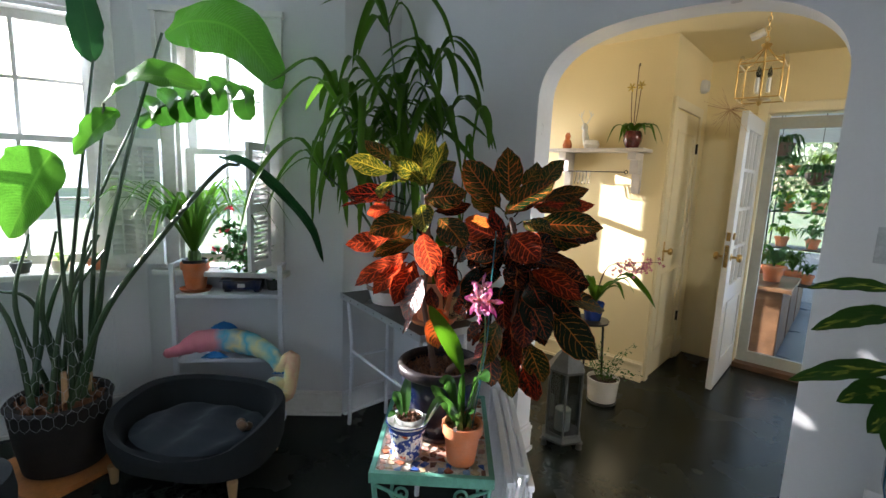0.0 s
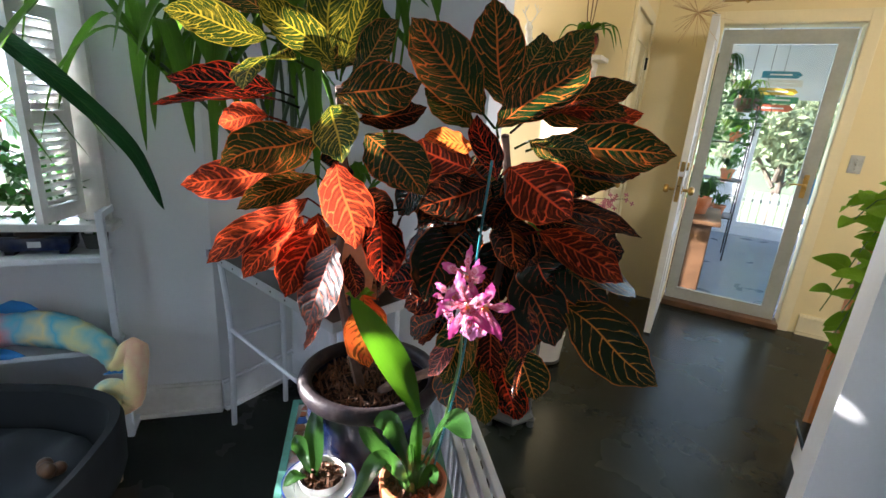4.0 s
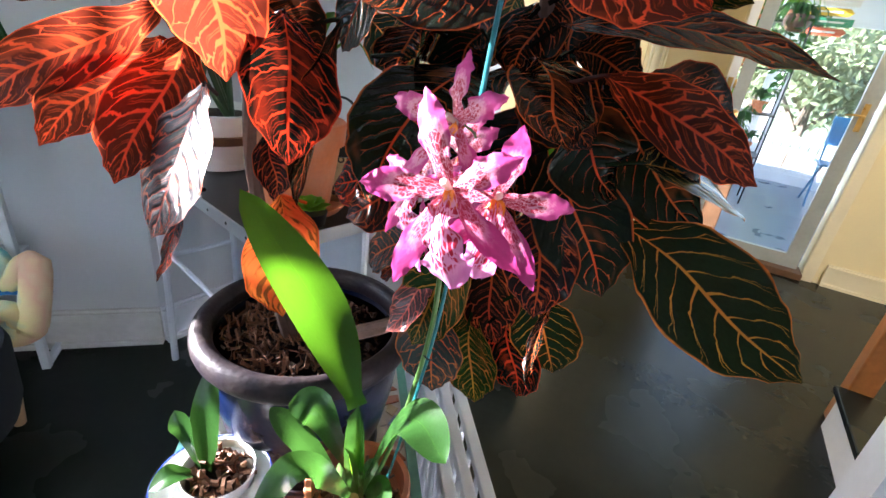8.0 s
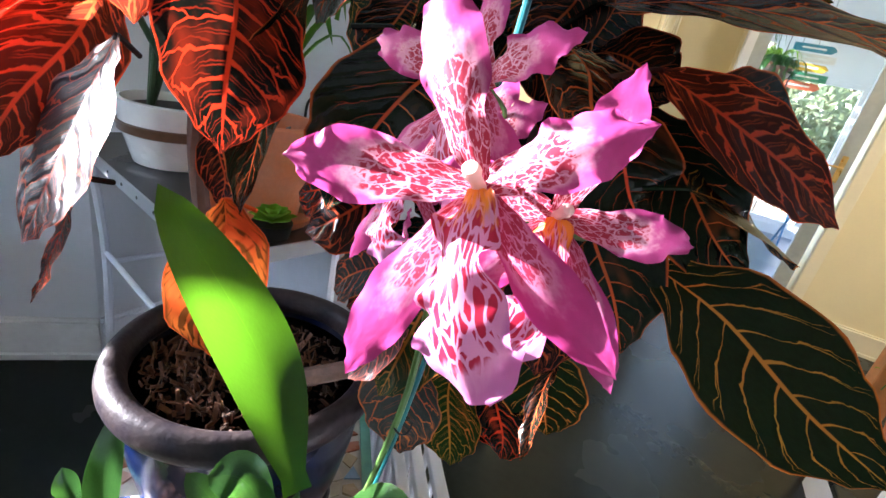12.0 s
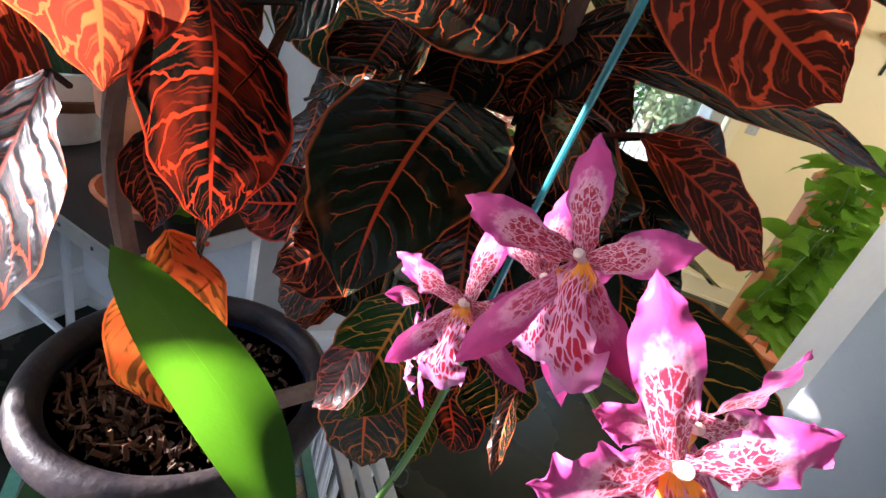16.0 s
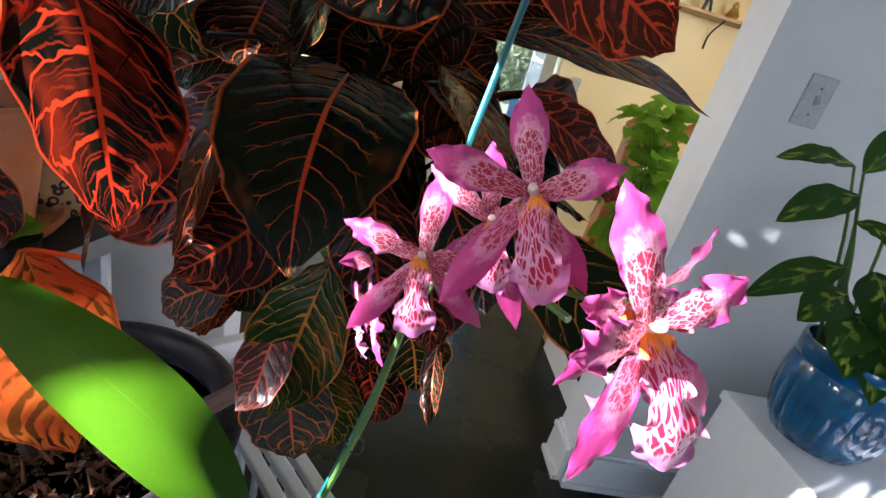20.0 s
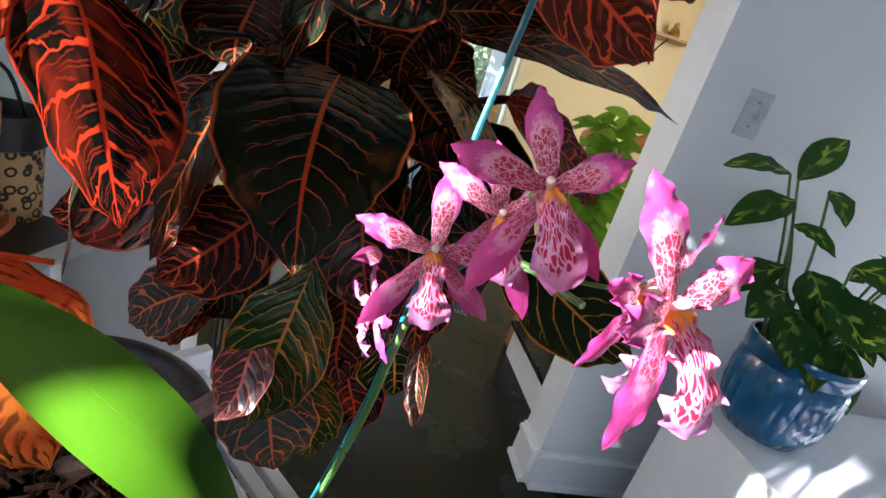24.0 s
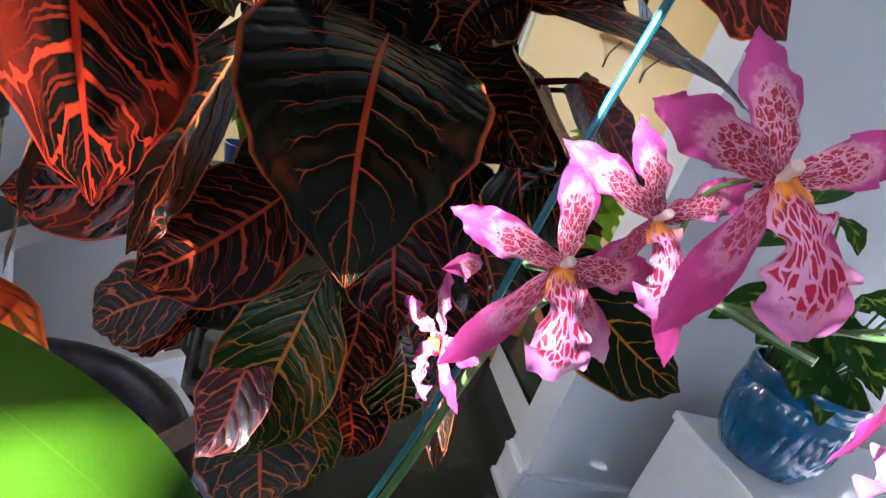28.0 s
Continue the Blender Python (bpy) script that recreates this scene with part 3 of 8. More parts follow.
def closet_door():
    d = thing("door_1", (-0.72, 4.25, 0), "pale yellow panelled closet door, closed, with a brass knob", "door", kind="structure")
    x = -0.735
    part("slab", box(x - 0.02, x + 0.008, 3.99, 4.60, 0.02, 2.03), YELLOW_TRIM, d, smooth_faces=False, bevel=0.003)
    bm = bmesh.new()
    for y0, y1, z0, z1 in ((3.92, 3.985, 0, 2.11), (4.605, 4.67, 0, 2.11), (3.985, 4.605, 2.04, 2.11)):
        box(x + 0.001, x + 0.02, y0, y1, z0, z1, bm)
    part("door_casing", bm, YELLOW_TRIM, d, smooth_faces=False, bevel=0.004)
    for z0, z1 in ((0.2, 0.82), (0.98, 1.9)):
        bm = bmesh.new()
        for a, b, lo, hi in ((4.07, 4.09, z0, z1), (4.50, 4.52, z0, z1), (4.09, 4.50, z0, z0 + 0.02), (4.09, 4.50, z1 - 0.02, z1)):
            box(x + 0.0085, x + 0.016, a, b, lo, hi, bm)
        part("panel_moulding", bm, YELLOW_TRIM, d, smooth_faces=False)
    k = Matrix.Translation((x + 0.008, 4.06, 1.0)) @ Matrix.Rotation(radians(90), 4, "Y")
    knob = part("door_knob", lathe([(0.024, 0), (0.024, 0.004), (0.009, 0.006), (0.008, 0.03), (0.022, 0.036), (0.028, 0.05), (0.02, 0.062), (0.0, 0.066)], m=k), BRASS, d, "worn brass knob")
    part("escutcheon", box(x + 0.0085, x + 0.012, 4.042, 4.078, 0.92, 1.07), BRASS, d, smooth_faces=False)
    for z in (0.35, 1.75):
        part("hinge", box(x + 0.0085, x + 0.024, 4.595, 4.607, z, z + 0.08), BLACK_IRON, d, smooth_faces=False)


closet_door()


def front_door():
    """White inner door with many small panes, standing open into the hall."""
    d = thing("door_2", (-0.32, 4.84, 0), "white inner front door with small panes, standing open", "door", kind="structure")
    x0, x1, y0, y1, z1 = -0.345, -0.305, 4.115, 4.835, 2.01
    gy0, gy1, gz0, gz1 = y0 + 0.12, y1 - 0.11, 0.78, 1.90
    bm = bmesh.new()
    for a, b, lo, hi in ((y0, gy0, 0.012, z1), (gy1, y1, 0.012, z1), (gy0, gy1, gz1, z1), (gy0, gy1, 0.012, gz0)):
        box(x0, x1, a, b, lo, hi, bm)
    part("slab", bm, TRIM, d, smooth_faces=False)
    for i in range(1, 3):
        y = gy0 + (gy1 - gy0) * i / 3
        part("glazing_bar", box(x0 + 0.004, x1 - 0.004, y - 0.011, y + 0.011, gz0, gz1), TRIM, d, smooth_faces=False)
    for i in range(1, 4):
        z = gz0 + (gz1 - gz0) * i / 4
        part("glazing_bar", box(x0 + 0.006, x1 - 0.006, gy0, gy1, z - 0.011, z + 0.011), TRIM, d, smooth_faces=False)
    g = part("pane", box(-0.327, -0.323, gy0, gy1, gz0, gz1), PANE, d, smooth_faces=False)
    g.visible_shadow = False
    bm = bmesh.new()
    for a, b, lo, hi in ((gy0, gy0 + 0.02, 0.2, 0.66), (gy1 - 0.02, gy1, 0.2, 0.66), (gy0 + 0.02, gy1 - 0.02, 0.2, 0.22), (gy0 + 0.02, gy1 - 0.02, 0.64, 0.66)):
        box(x1 + 0.0005, x1 + 0.008, a, b, lo, hi, bm)
    part("panel_moulding", bm, TRIM, d, smooth_faces=False)
    for sgn, xx in ((1, x1), (-1, x0)):
        k = Matrix.Translation((xx, y0 + 0.06, 1.0)) @ Matrix.Rotation(radians(90 * sgn), 4, "Y")
        part("door_knob", lathe([(0.026, 0), (0.026, 0.004), (0.010, 0.006), (0.009, 0.035), (0.024, 0.04), (0.030, 0.055), (0.022, 0.068), (0.0, 0.072)], m=k), BRASS, d, "worn brass knob")
        k = Matrix.Translation((xx, y0 + 0.06, 1.15)) @ Matrix.Rotation(radians(90 * sgn), 4, "Y")
        part("deadbolt", lathe([(0.026, 0), (0.024, 0.012), (0.0, 0.014)], m=k), BRASS, d)
    part("lock_plate", box(-0.337, -0.313, y0 - 0.003, y0 - 0.0005, 0.93, 1.09), BRASS, d, smooth_faces=False)
    part("bolt_plate", box(-0.337, -0.313, y0 - 0.003, y0 - 0.0005, 1.12, 1.18), BRASS, d, smooth_faces=False)


front_door()


def storm_door():
    d = thing("door_3", (0.09, 4.87, 0), "grey-white outer storm door with one full glass pane, closed", "door", kind="structure")
    x0, x1, y0, y1, z1 = -0.285, 0.455, 4.875, 4.91, 2.05
    bm = bmesh.new()
    for a, b, lo, hi in ((x0, x0 + 0.075, 0.05, z1), (x1 - 0.085, x1, 0.05, z1), (x0 + 0.075, x1 - 0.085, z1 - 0.09, z1), (x0 + 0.075, x1 - 0.085, 0.05, 0.14)):
        box(a, b, y0, y1, lo, hi, bm)
    part("door_frame", bm, STORM_PAINT, d, smooth_faces=False)
    g = part("pane", box(x0 + 0.075, x1 - 0.085, 4.889, 4.893, 0.14, z1 - 0.09), PANE, d, smooth_faces=False)
    g.visible_shadow = False
    part("sill", box(-0.30, 0.49, 4.80, 4.97, 0.0005, 0.045), BROWN_WOOD, d, "worn brown wooden threshold", smooth_faces=False, bevel=0.008)
    bm = bmesh.new()
    for a, b, lo, hi in ((-0.365, -0.296, 0, 2.16), (0.486, 0.556, 0, 2.16), (-0.296, 0.486, 2.082, 2.16)):
        box(a, b, 4.838, 4.859, lo, hi, bm)
    part("door_casing", bm, YELLOW_TRIM, d, smooth_faces=False, bevel=0.004)
    bm = box(0.395, 0.425, 4.868, 4.875, 0.97, 1.13)
    part("handle_plate", bm, BRASS, d, smooth_faces=False)
    part("lever", tube([(0.41, 4.872, 1.06), (0.41, 4.835, 1.06), (0.36, 4.83, 1.062), (0.32, 4.832, 1.055)], 0.007, 0.006), BRASS, d, "brass lever handle")


storm_door()


def stairs():
    st = thing("staircase", (0.9, 2.8, 0), "stair with white risers and dark painted treads", "staircase", kind="structure")
    for i in range(7):
        x = 0.40 + 0.25 * i
        z = 0.185 * i
        part("riser", box(x, x + 0.25, 2.512, 3.18, z + 0.001, z + 0.16), TRIM, st, smooth_faces=False)
        part("tread", box(x - 0.025, x + 0.25, 2.512, 3.20, z + 0.161, z + 0.185), FLOOR_DARK, st, smooth_faces=False, bevel=0.006)
        if i:
            part("stair_side", box(x, x + 0.25, 2.52, 3.17, 0.001, z), TRIM, st, smooth_faces=False)
    part("newel_post", box(0.42, 0.50, 3.205, 3.285, 0.0, 1.12), ORANGE_WOOD, st, "orange varnished wooden newel post", smooth_faces=False, bevel=0.008)
    part("newel_cap", lathe([(0.058, 1.12), (0.06, 1.14), (0.04, 1.16), (0.045, 1.19), (0.0, 1.22)], (0.46, 3.245, 0), seg=16), ORANGE_WOOD, st)
    part("handrail", tube([(0.5, 3.245, 1.03), (1.1, 3.245, 1.47), (2.2, 3.245, 2.28)], 0.032), ORANGE_WOOD, st)
    for i in range(6):
        x = 0.62 + 0.25 * i
        part("baluster", box(x, x + 0.03, 3.205, 3.235, 0.185 * i + 0.19, 0.185 * i + 0.98), TRIM, st, smooth_faces=False)


stairs()

# sunroom beyond the outer door and the outdoors
porch = part("floor_porch", box(-2.6, 2.6, 4.98, 8.4, -0.12, -0.02), PORCH_FLOOR, smooth_faces=False)
tagged(porch, "worn grey-blue painted sunroom floor", "floor", kind="structure")
wall("wall_porch_west", (-1.3, 4.98), (-1.3, 8.4), 2.5, TRIM, [(0.4, 3.0, 0.7, 2.3)], z0=-0.02)
wall("wall_porch_north", (-1.3, 8.4), (2.6, 8.4), 2.5, TRIM, [(0.35, 1.40, 0.6, 2.2), (1.55, 2.40, 0.1, 1.85), (2.6, 3.6, 0.6, 2.0)], z0=-0.02)
wall("wall_porch_east", (2.6, 8.4), (2.6, 4.98), 2.5, TRIM, [(0.4, 3.0, 0.7, 2.3)], z0=-0.02)
tagged(part("ceiling_porch", box(-1.4, 2.7, 4.98, 8.5, 2.5, 2.58), CEILING, smooth_faces=False), "white boarded sunroom ceiling", "ceiling", kind="structure")
GRASS = mat("lawn_grass", (0.10, 0.15, 0.05), 0.9, vary=0.3, scale=0.8, fine=20, bump=0.5, second=(0.16, 0.15, 0.09))
ground = part("ground", box(-600, 600, -600, 600, -0.9, -0.7), GRASS, smooth_faces=False)
tagged(ground, "lawn and garden ground that runs to the horizon", "ground", kind="structure")

# ---- leaf and flower materials ----
GOLD = veined("gold_veined_croton", (0.014, 0.040, 0.007), (0.44, 0.32, 0.02), (0.50, 0.36, 0.03), 10, 0.11, trans=0.38, net=0.5, glow=0.06, through_light=0.9)
OLIVE = veined("yellow_veined_green_croton", (0.008, 0.028, 0.006), (0.34, 0.17, 0.02), (0.38, 0.11, 0.02), 9, 0.085, trans=0.12, net=0.4, rib=0.035)
FLAME = veined("orange_veined_croton", (0.007, 0.025, 0.006), (0.46, 0.14, 0.014), (0.50, 0.10, 0.016), 9, 0.085, trans=0.15, net=0.4, rib=0.035)
EMBER = veined("orange_red_veined_croton", (0.006, 0.006, 0.004), (0.52, 0.030, 0.008), (0.56, 0.040, 0.010), 8, 0.105, trans=0.25, net=0.3, glow=0.0, through_light=0.7, rib=0.035, spec=0.12)
RED = veined("red_veined_croton", (0.020, 0.011, 0.008), (0.76, 0.075, 0.020), (0.80, 0.10, 0.022), 8, 0.155, trans=0.65, spots=0.3, net=0.35, glow=0.14, through_light=1.35, rib=0.045, loops=0.46, spec=0.25)
CRIMSON = veined("crimson_veined_croton", (0.012, 0.009, 0.008), (0.46, 0.045, 0.018), (0.50, 0.08, 0.02), 8, 0.105, trans=0.35, net=0.4, glow=0.05, through_light=0.8, rib=0.035)
DEEP = veined("dark_croton_red_rib", (0.006, 0.008, 0.005), (0.36, 0.055, 0.012), (0.40, 0.07, 0.014), 8, 0.07, reach=0.85, trans=0.1, net=0.4, rib=0.035)
DARK = veined("blackish_green_croton", (0.007, 0.011, 0.005), (0.46, 0.045, 0.012), (0.40, 0.075, 0.016), 11, 0.040, reach=0.7, trans=0.05, rough=0.2, bulge=0.22, glow=0.0, rib=0.028)
JADE = veined("dark_green_croton_gold_veins", (0.004, 0.014, 0.005), (0.46, 0.20, 0.025), (0.48, 0.13, 0.02), 9, 0.060, reach=0.95, trans=0.1, net=0.0, loops=0.12, rib=0.028, spec=0.08)
SLATE = veined("slate_green_croton", (0.028, 0.042, 0.040), (0.50, 0.09, 0.04), (0.50, 0.14, 0.04), 7, 0.10, trans=0.2, rough=0.2, net=0.3, rib=0.035)
ROSE = veined("rose_croton", (0.045, 0.026, 0.026), (0.50, 0.075, 0.055), (0.52, 0.10, 0.06), 8, 0.13, trans=0.25, net=0.4)
AMBER = veined("orange_croton_with_dark_islands", (0.040, 0.015, 0.006), (0.76, 0.20, 0.028), (0.74, 0.08, 0.018), 11, 0.60, trans=0.5, spots=0.1, rib=0.05, glow=0.25, net=0.0, loops=0.25)
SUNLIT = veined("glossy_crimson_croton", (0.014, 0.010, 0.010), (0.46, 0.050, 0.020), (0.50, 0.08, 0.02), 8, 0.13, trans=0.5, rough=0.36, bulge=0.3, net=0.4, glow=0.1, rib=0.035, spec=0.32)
ORCHID_LEAF = veined("fresh_green_orchid_leaf", (0.018, 0.060, 0.005), (0.062, 0.165, 0.004), (0.026, 0.080, 0.005), 40, 0.004, trans=0.55, rough=0.3, spots=0, bulge=0.05, glow=0.7, through_light=1.4, rib=0.006, spec=0.35)
PALE_LEAF = veined("glossy_green_orchid_leaf", (0.022, 0.068, 0.013), (0.052, 0.14, 0.016), (0.032, 0.088, 0.015), 40, 0.006, trans=0.4, rough=0.24, spots=0, bulge=0.05, glow=0.4, through_light=1.2, rib=0.008, spec=0.5)
STREL_LEAF = veined("banana_like_green_leaf", (0.036, 0.120, 0.009), (0.062, 0.165, 0.016), (0.055, 0.15, 0.014), 46, 0.07, trans=0.5, rough=0.35, slant=0.1, spots=0, bulge=0.35)
STREL_DARK = veined("folded_dark_green_leaf", (0.012, 0.055, 0.015), (0.02, 0.075, 0.02), (0.03, 0.08, 0.02), 46, 0.05, trans=0.25, rough=0.35, slant=0.1, spots=0, bulge=0.35)
STRAP_LEAF = veined("dark_green_strap_leaf", (0.060, 0.145, 0.012), (0.075, 0.165, 0.015), (0.085, 0.17, 0.02), 30, 0.03, trans=0.5, rough=0.32, spots=0, bulge=0.05)
BRIGHT_LEAF = veined("light_green_leaf", (0.19, 0.37, 0.024), (0.24, 0.41, 0.05), (0.22, 0.39, 0.03), 9, 0.05, trans=0.6, rough=0.4, spots=0.2, bulge=0.3)
MID_LEAF = veined("mid_green_leaf", (0.035, 0.12, 0.018), (0.055, 0.16, 0.03), (0.05, 0.14, 0.025), 9, 0.05, trans=0.35, rough=0.35, spots=0, bulge=0.3)
VARIEGATED = veined("green_leaf_with_lime_streaks", (0.016, 0.070, 0.012), (0.40, 0.46, 0.05), (0.018, 0.075, 0.016), 3, 0.30, reach=0.50, trans=0.35, rough=0.24, spots=0.2, bulge=0.25, rib=0.03, loops=0.0)
PALE_FLORET = mat("pale_pink_floret", (0.62, 0.22, 0.30), 0.5, vary=0.2, scale=60, trans=0.3)
RED_FLORET = mat("scarlet_floret", (0.62, 0.02, 0.03), 0.5, vary=0.2, scale=60, trans=0.3)
YELLOW_FLORET = mat("dull_yellow_floret", (0.58, 0.40, 0.05), 0.5, vary=0.2, scale=60, trans=0.3)


def petal_material(name, outer, pale, blotch, scale=8.0, reach=0.62, throat=None, trans=0.35, stretch=1.9, gap=0.055, specks=0.0):
    """Orchid petal: coloured margin, a pale netted zone with dark cells towards the centre."""
    m = bpy.data.materials.new(name)
    m.use_nodes = True
    nt = m.node_tree
    nd, lk = nt.nodes, nt.links
    p = nd["Principled BSDF"]
    uv = nd.new("ShaderNodeUVMap")
    uv.uv_map = "leaf"
    sep = nd.new("ShaderNodeSeparateXYZ")
    lk.new(uv.outputs[0], sep.inputs[0])
    oi = nd.new("ShaderNodeObjectInfo")
    mp = nd.new("ShaderNodeMapping")
    mp.inputs["Scale"].default_value = (1.0, stretch, 1.0)
    lk.new(uv.outputs[0], mp.inputs["Vector"])
    cmb = nd.new("ShaderNodeCombineXYZ")
    lk.new(math_node(nt, "MULTIPLY", oi.outputs["Random"], 23.0), cmb.inputs[0])
    lk.new(cmb.outputs[0], mp.inputs["Location"])
    nz = nd.new("ShaderNodeTexNoise")
    nz.inputs["Scale"].default_value = 9
    lk.new(mp.outputs[0], nz.inputs["Vector"])
    wv = nd.new("ShaderNodeVectorMath")
    wv.operation = "MULTIPLY_ADD"
    lk.new(nz.outputs[1], wv.inputs[0])
    wv.inputs[1].default_value = (0.10, 0.10, 0)
    lk.new(mp.outputs[0], wv.inputs[2])
    vo = nd.new("ShaderNodeTexVoronoi")
    vo.feature = "DISTANCE_TO_EDGE"
    vo.inputs["Scale"].default_value = scale
    lk.new(wv.outputs[0], vo.inputs["Vector"])
    s = math_node(nt, "MULTIPLY", math_node(nt, "ABSOLUTE", math_node(nt, "SUBTRACT", sep.outputs[0], 0.5)), 2.0)
    cell = smooth(nt, vo.outputs["Distance"], gap, gap + 0.045)
    lim = math_node(nt, "ADD", math_node(nt, "ADD", sep.outputs[1], math_node(nt, "MULTIPLY", math_node(nt, "POWER", s, 3.0), 0.35)), math_node(nt, "MULTIPLY", math_node(nt, "SUBTRACT", nz.outputs[0], 0.5), 0.25))
    zone = math_node(nt, "SUBTRACT", 1.0, smooth(nt, lim, reach, reach + 0.07))
    halo = math_node(nt, "SUBTRACT", 1.0, smooth(nt, lim, reach + 0.02, reach + 0.2))
    marks = math_node(nt, "MULTIPLY", cell, zone)
    if specks:
        # pale worm-like flecks inside the coloured cells
        fl = nd.new("ShaderNodeTexNoise")
        fl.inputs["Scale"].default_value = scale * 2.6
        fl.inputs["Detail"].default_value = 1
        lk.new(wv.outputs[0], fl.inputs["Vector"])
        fleck = smooth(nt, fl.outputs[0], 0.56, 0.62)
        marks = math_node(nt, "MULTIPLY", marks, math_node(nt, "SUBTRACT", 1.0, math_node(nt, "MULTIPLY", fleck, specks)))
    soft = nd.new("ShaderNodeTexNoise")
    soft.inputs["Scale"].default_value = 3.5
    lk.new(mp.outputs[0], soft.inputs["Vector"])
    rim = mix_rgb(nt, soft.outputs[0], tuple(0.75 * v for v in outer), tuple(min(1, 1.25 * v) for v in outer))
    col = mix_rgb(nt, math_node(nt, "MULTIPLY", halo, 0.8), rim, pale)
    col = mix_rgb(nt, marks, col, blotch)
    if throat:
        col = mix_rgb(nt, math_node(nt, "SUBTRACT", 1.0, smooth(nt, math_node(nt, "ADD", sep.outputs[1], math_node(nt, "MULTIPLY", math_node(nt, "SUBTRACT", nz.outputs[0], 0.5), 0.6)), 0.03, 0.20)), col, throat)
    lk.new(col, p.inputs["Base Color"])
    p.inputs["Roughness"].default_value = 0.45
    p.inputs["Specular IOR Level"].default_value = 0.25
    b = nd.new("ShaderNodeBump")
    b.inputs["Strength"].default_value, b.inputs["Distance"].default_value = 0.3, 0.001
    lk.new(soft.outputs[0], b.inputs["Height"])
    lk.new(b.outputs[0], p.inputs["Normal"])
    t = nd.new("ShaderNodeBsdfTranslucent")
    lk.new(col, t.inputs[0])
    mx = nd.new("ShaderNodeMixShader")
    mx.inputs[0].default_value = trans
    lk.new(p.outputs[0], mx.inputs[1])
    lk.new(t.outputs[0], mx.inputs[2])
    lk.new(mx.outputs[0], nd["Material Output"].inputs[0])
    return m


PETAL = petal_material("magenta_blotched_petal", (0.43, 0.055, 0.205), (0.66, 0.36, 0.43), (0.34, 0.024, 0.050), 6.6, 0.46, gap=0.034, specks=0.7)
SEPAL = petal_material("magenta_sepal", (0.39, 0.040, 0.170), (0.56, 0.24, 0.35), (0.34, 0.030, 0.070), 6.6, 0.38, gap=0.034, specks=0.7)
LIP = petal_material("lilac_spotted_lip", (0.51, 0.17, 0.37), (0.60, 0.31, 0.45), (0.36, 0.014, 0.040), 10.0, 0.80, throat=(0.76, 0.27, 0.02), stretch=0.8, gap=0.09)
COLUMN = mat("cream_column", (0.74, 0.58, 0.50), 0.4, vary=0.1, scale=80, trans=0.2)


# ---- the crotons, the orchid and the mosaic table ----
E1, E2 = Vector((0.766, 0.643, 0)), Vector((-0.643, 0.766, 0))
TABLE_AT, TABLE_Z = Vector((-0.767, 1.262, 0)), 0.50
TM = Matrix((E1, E2, Vector((0, 0, 1)))).transposed().to_4x4()
TM.translation = TABLE_AT


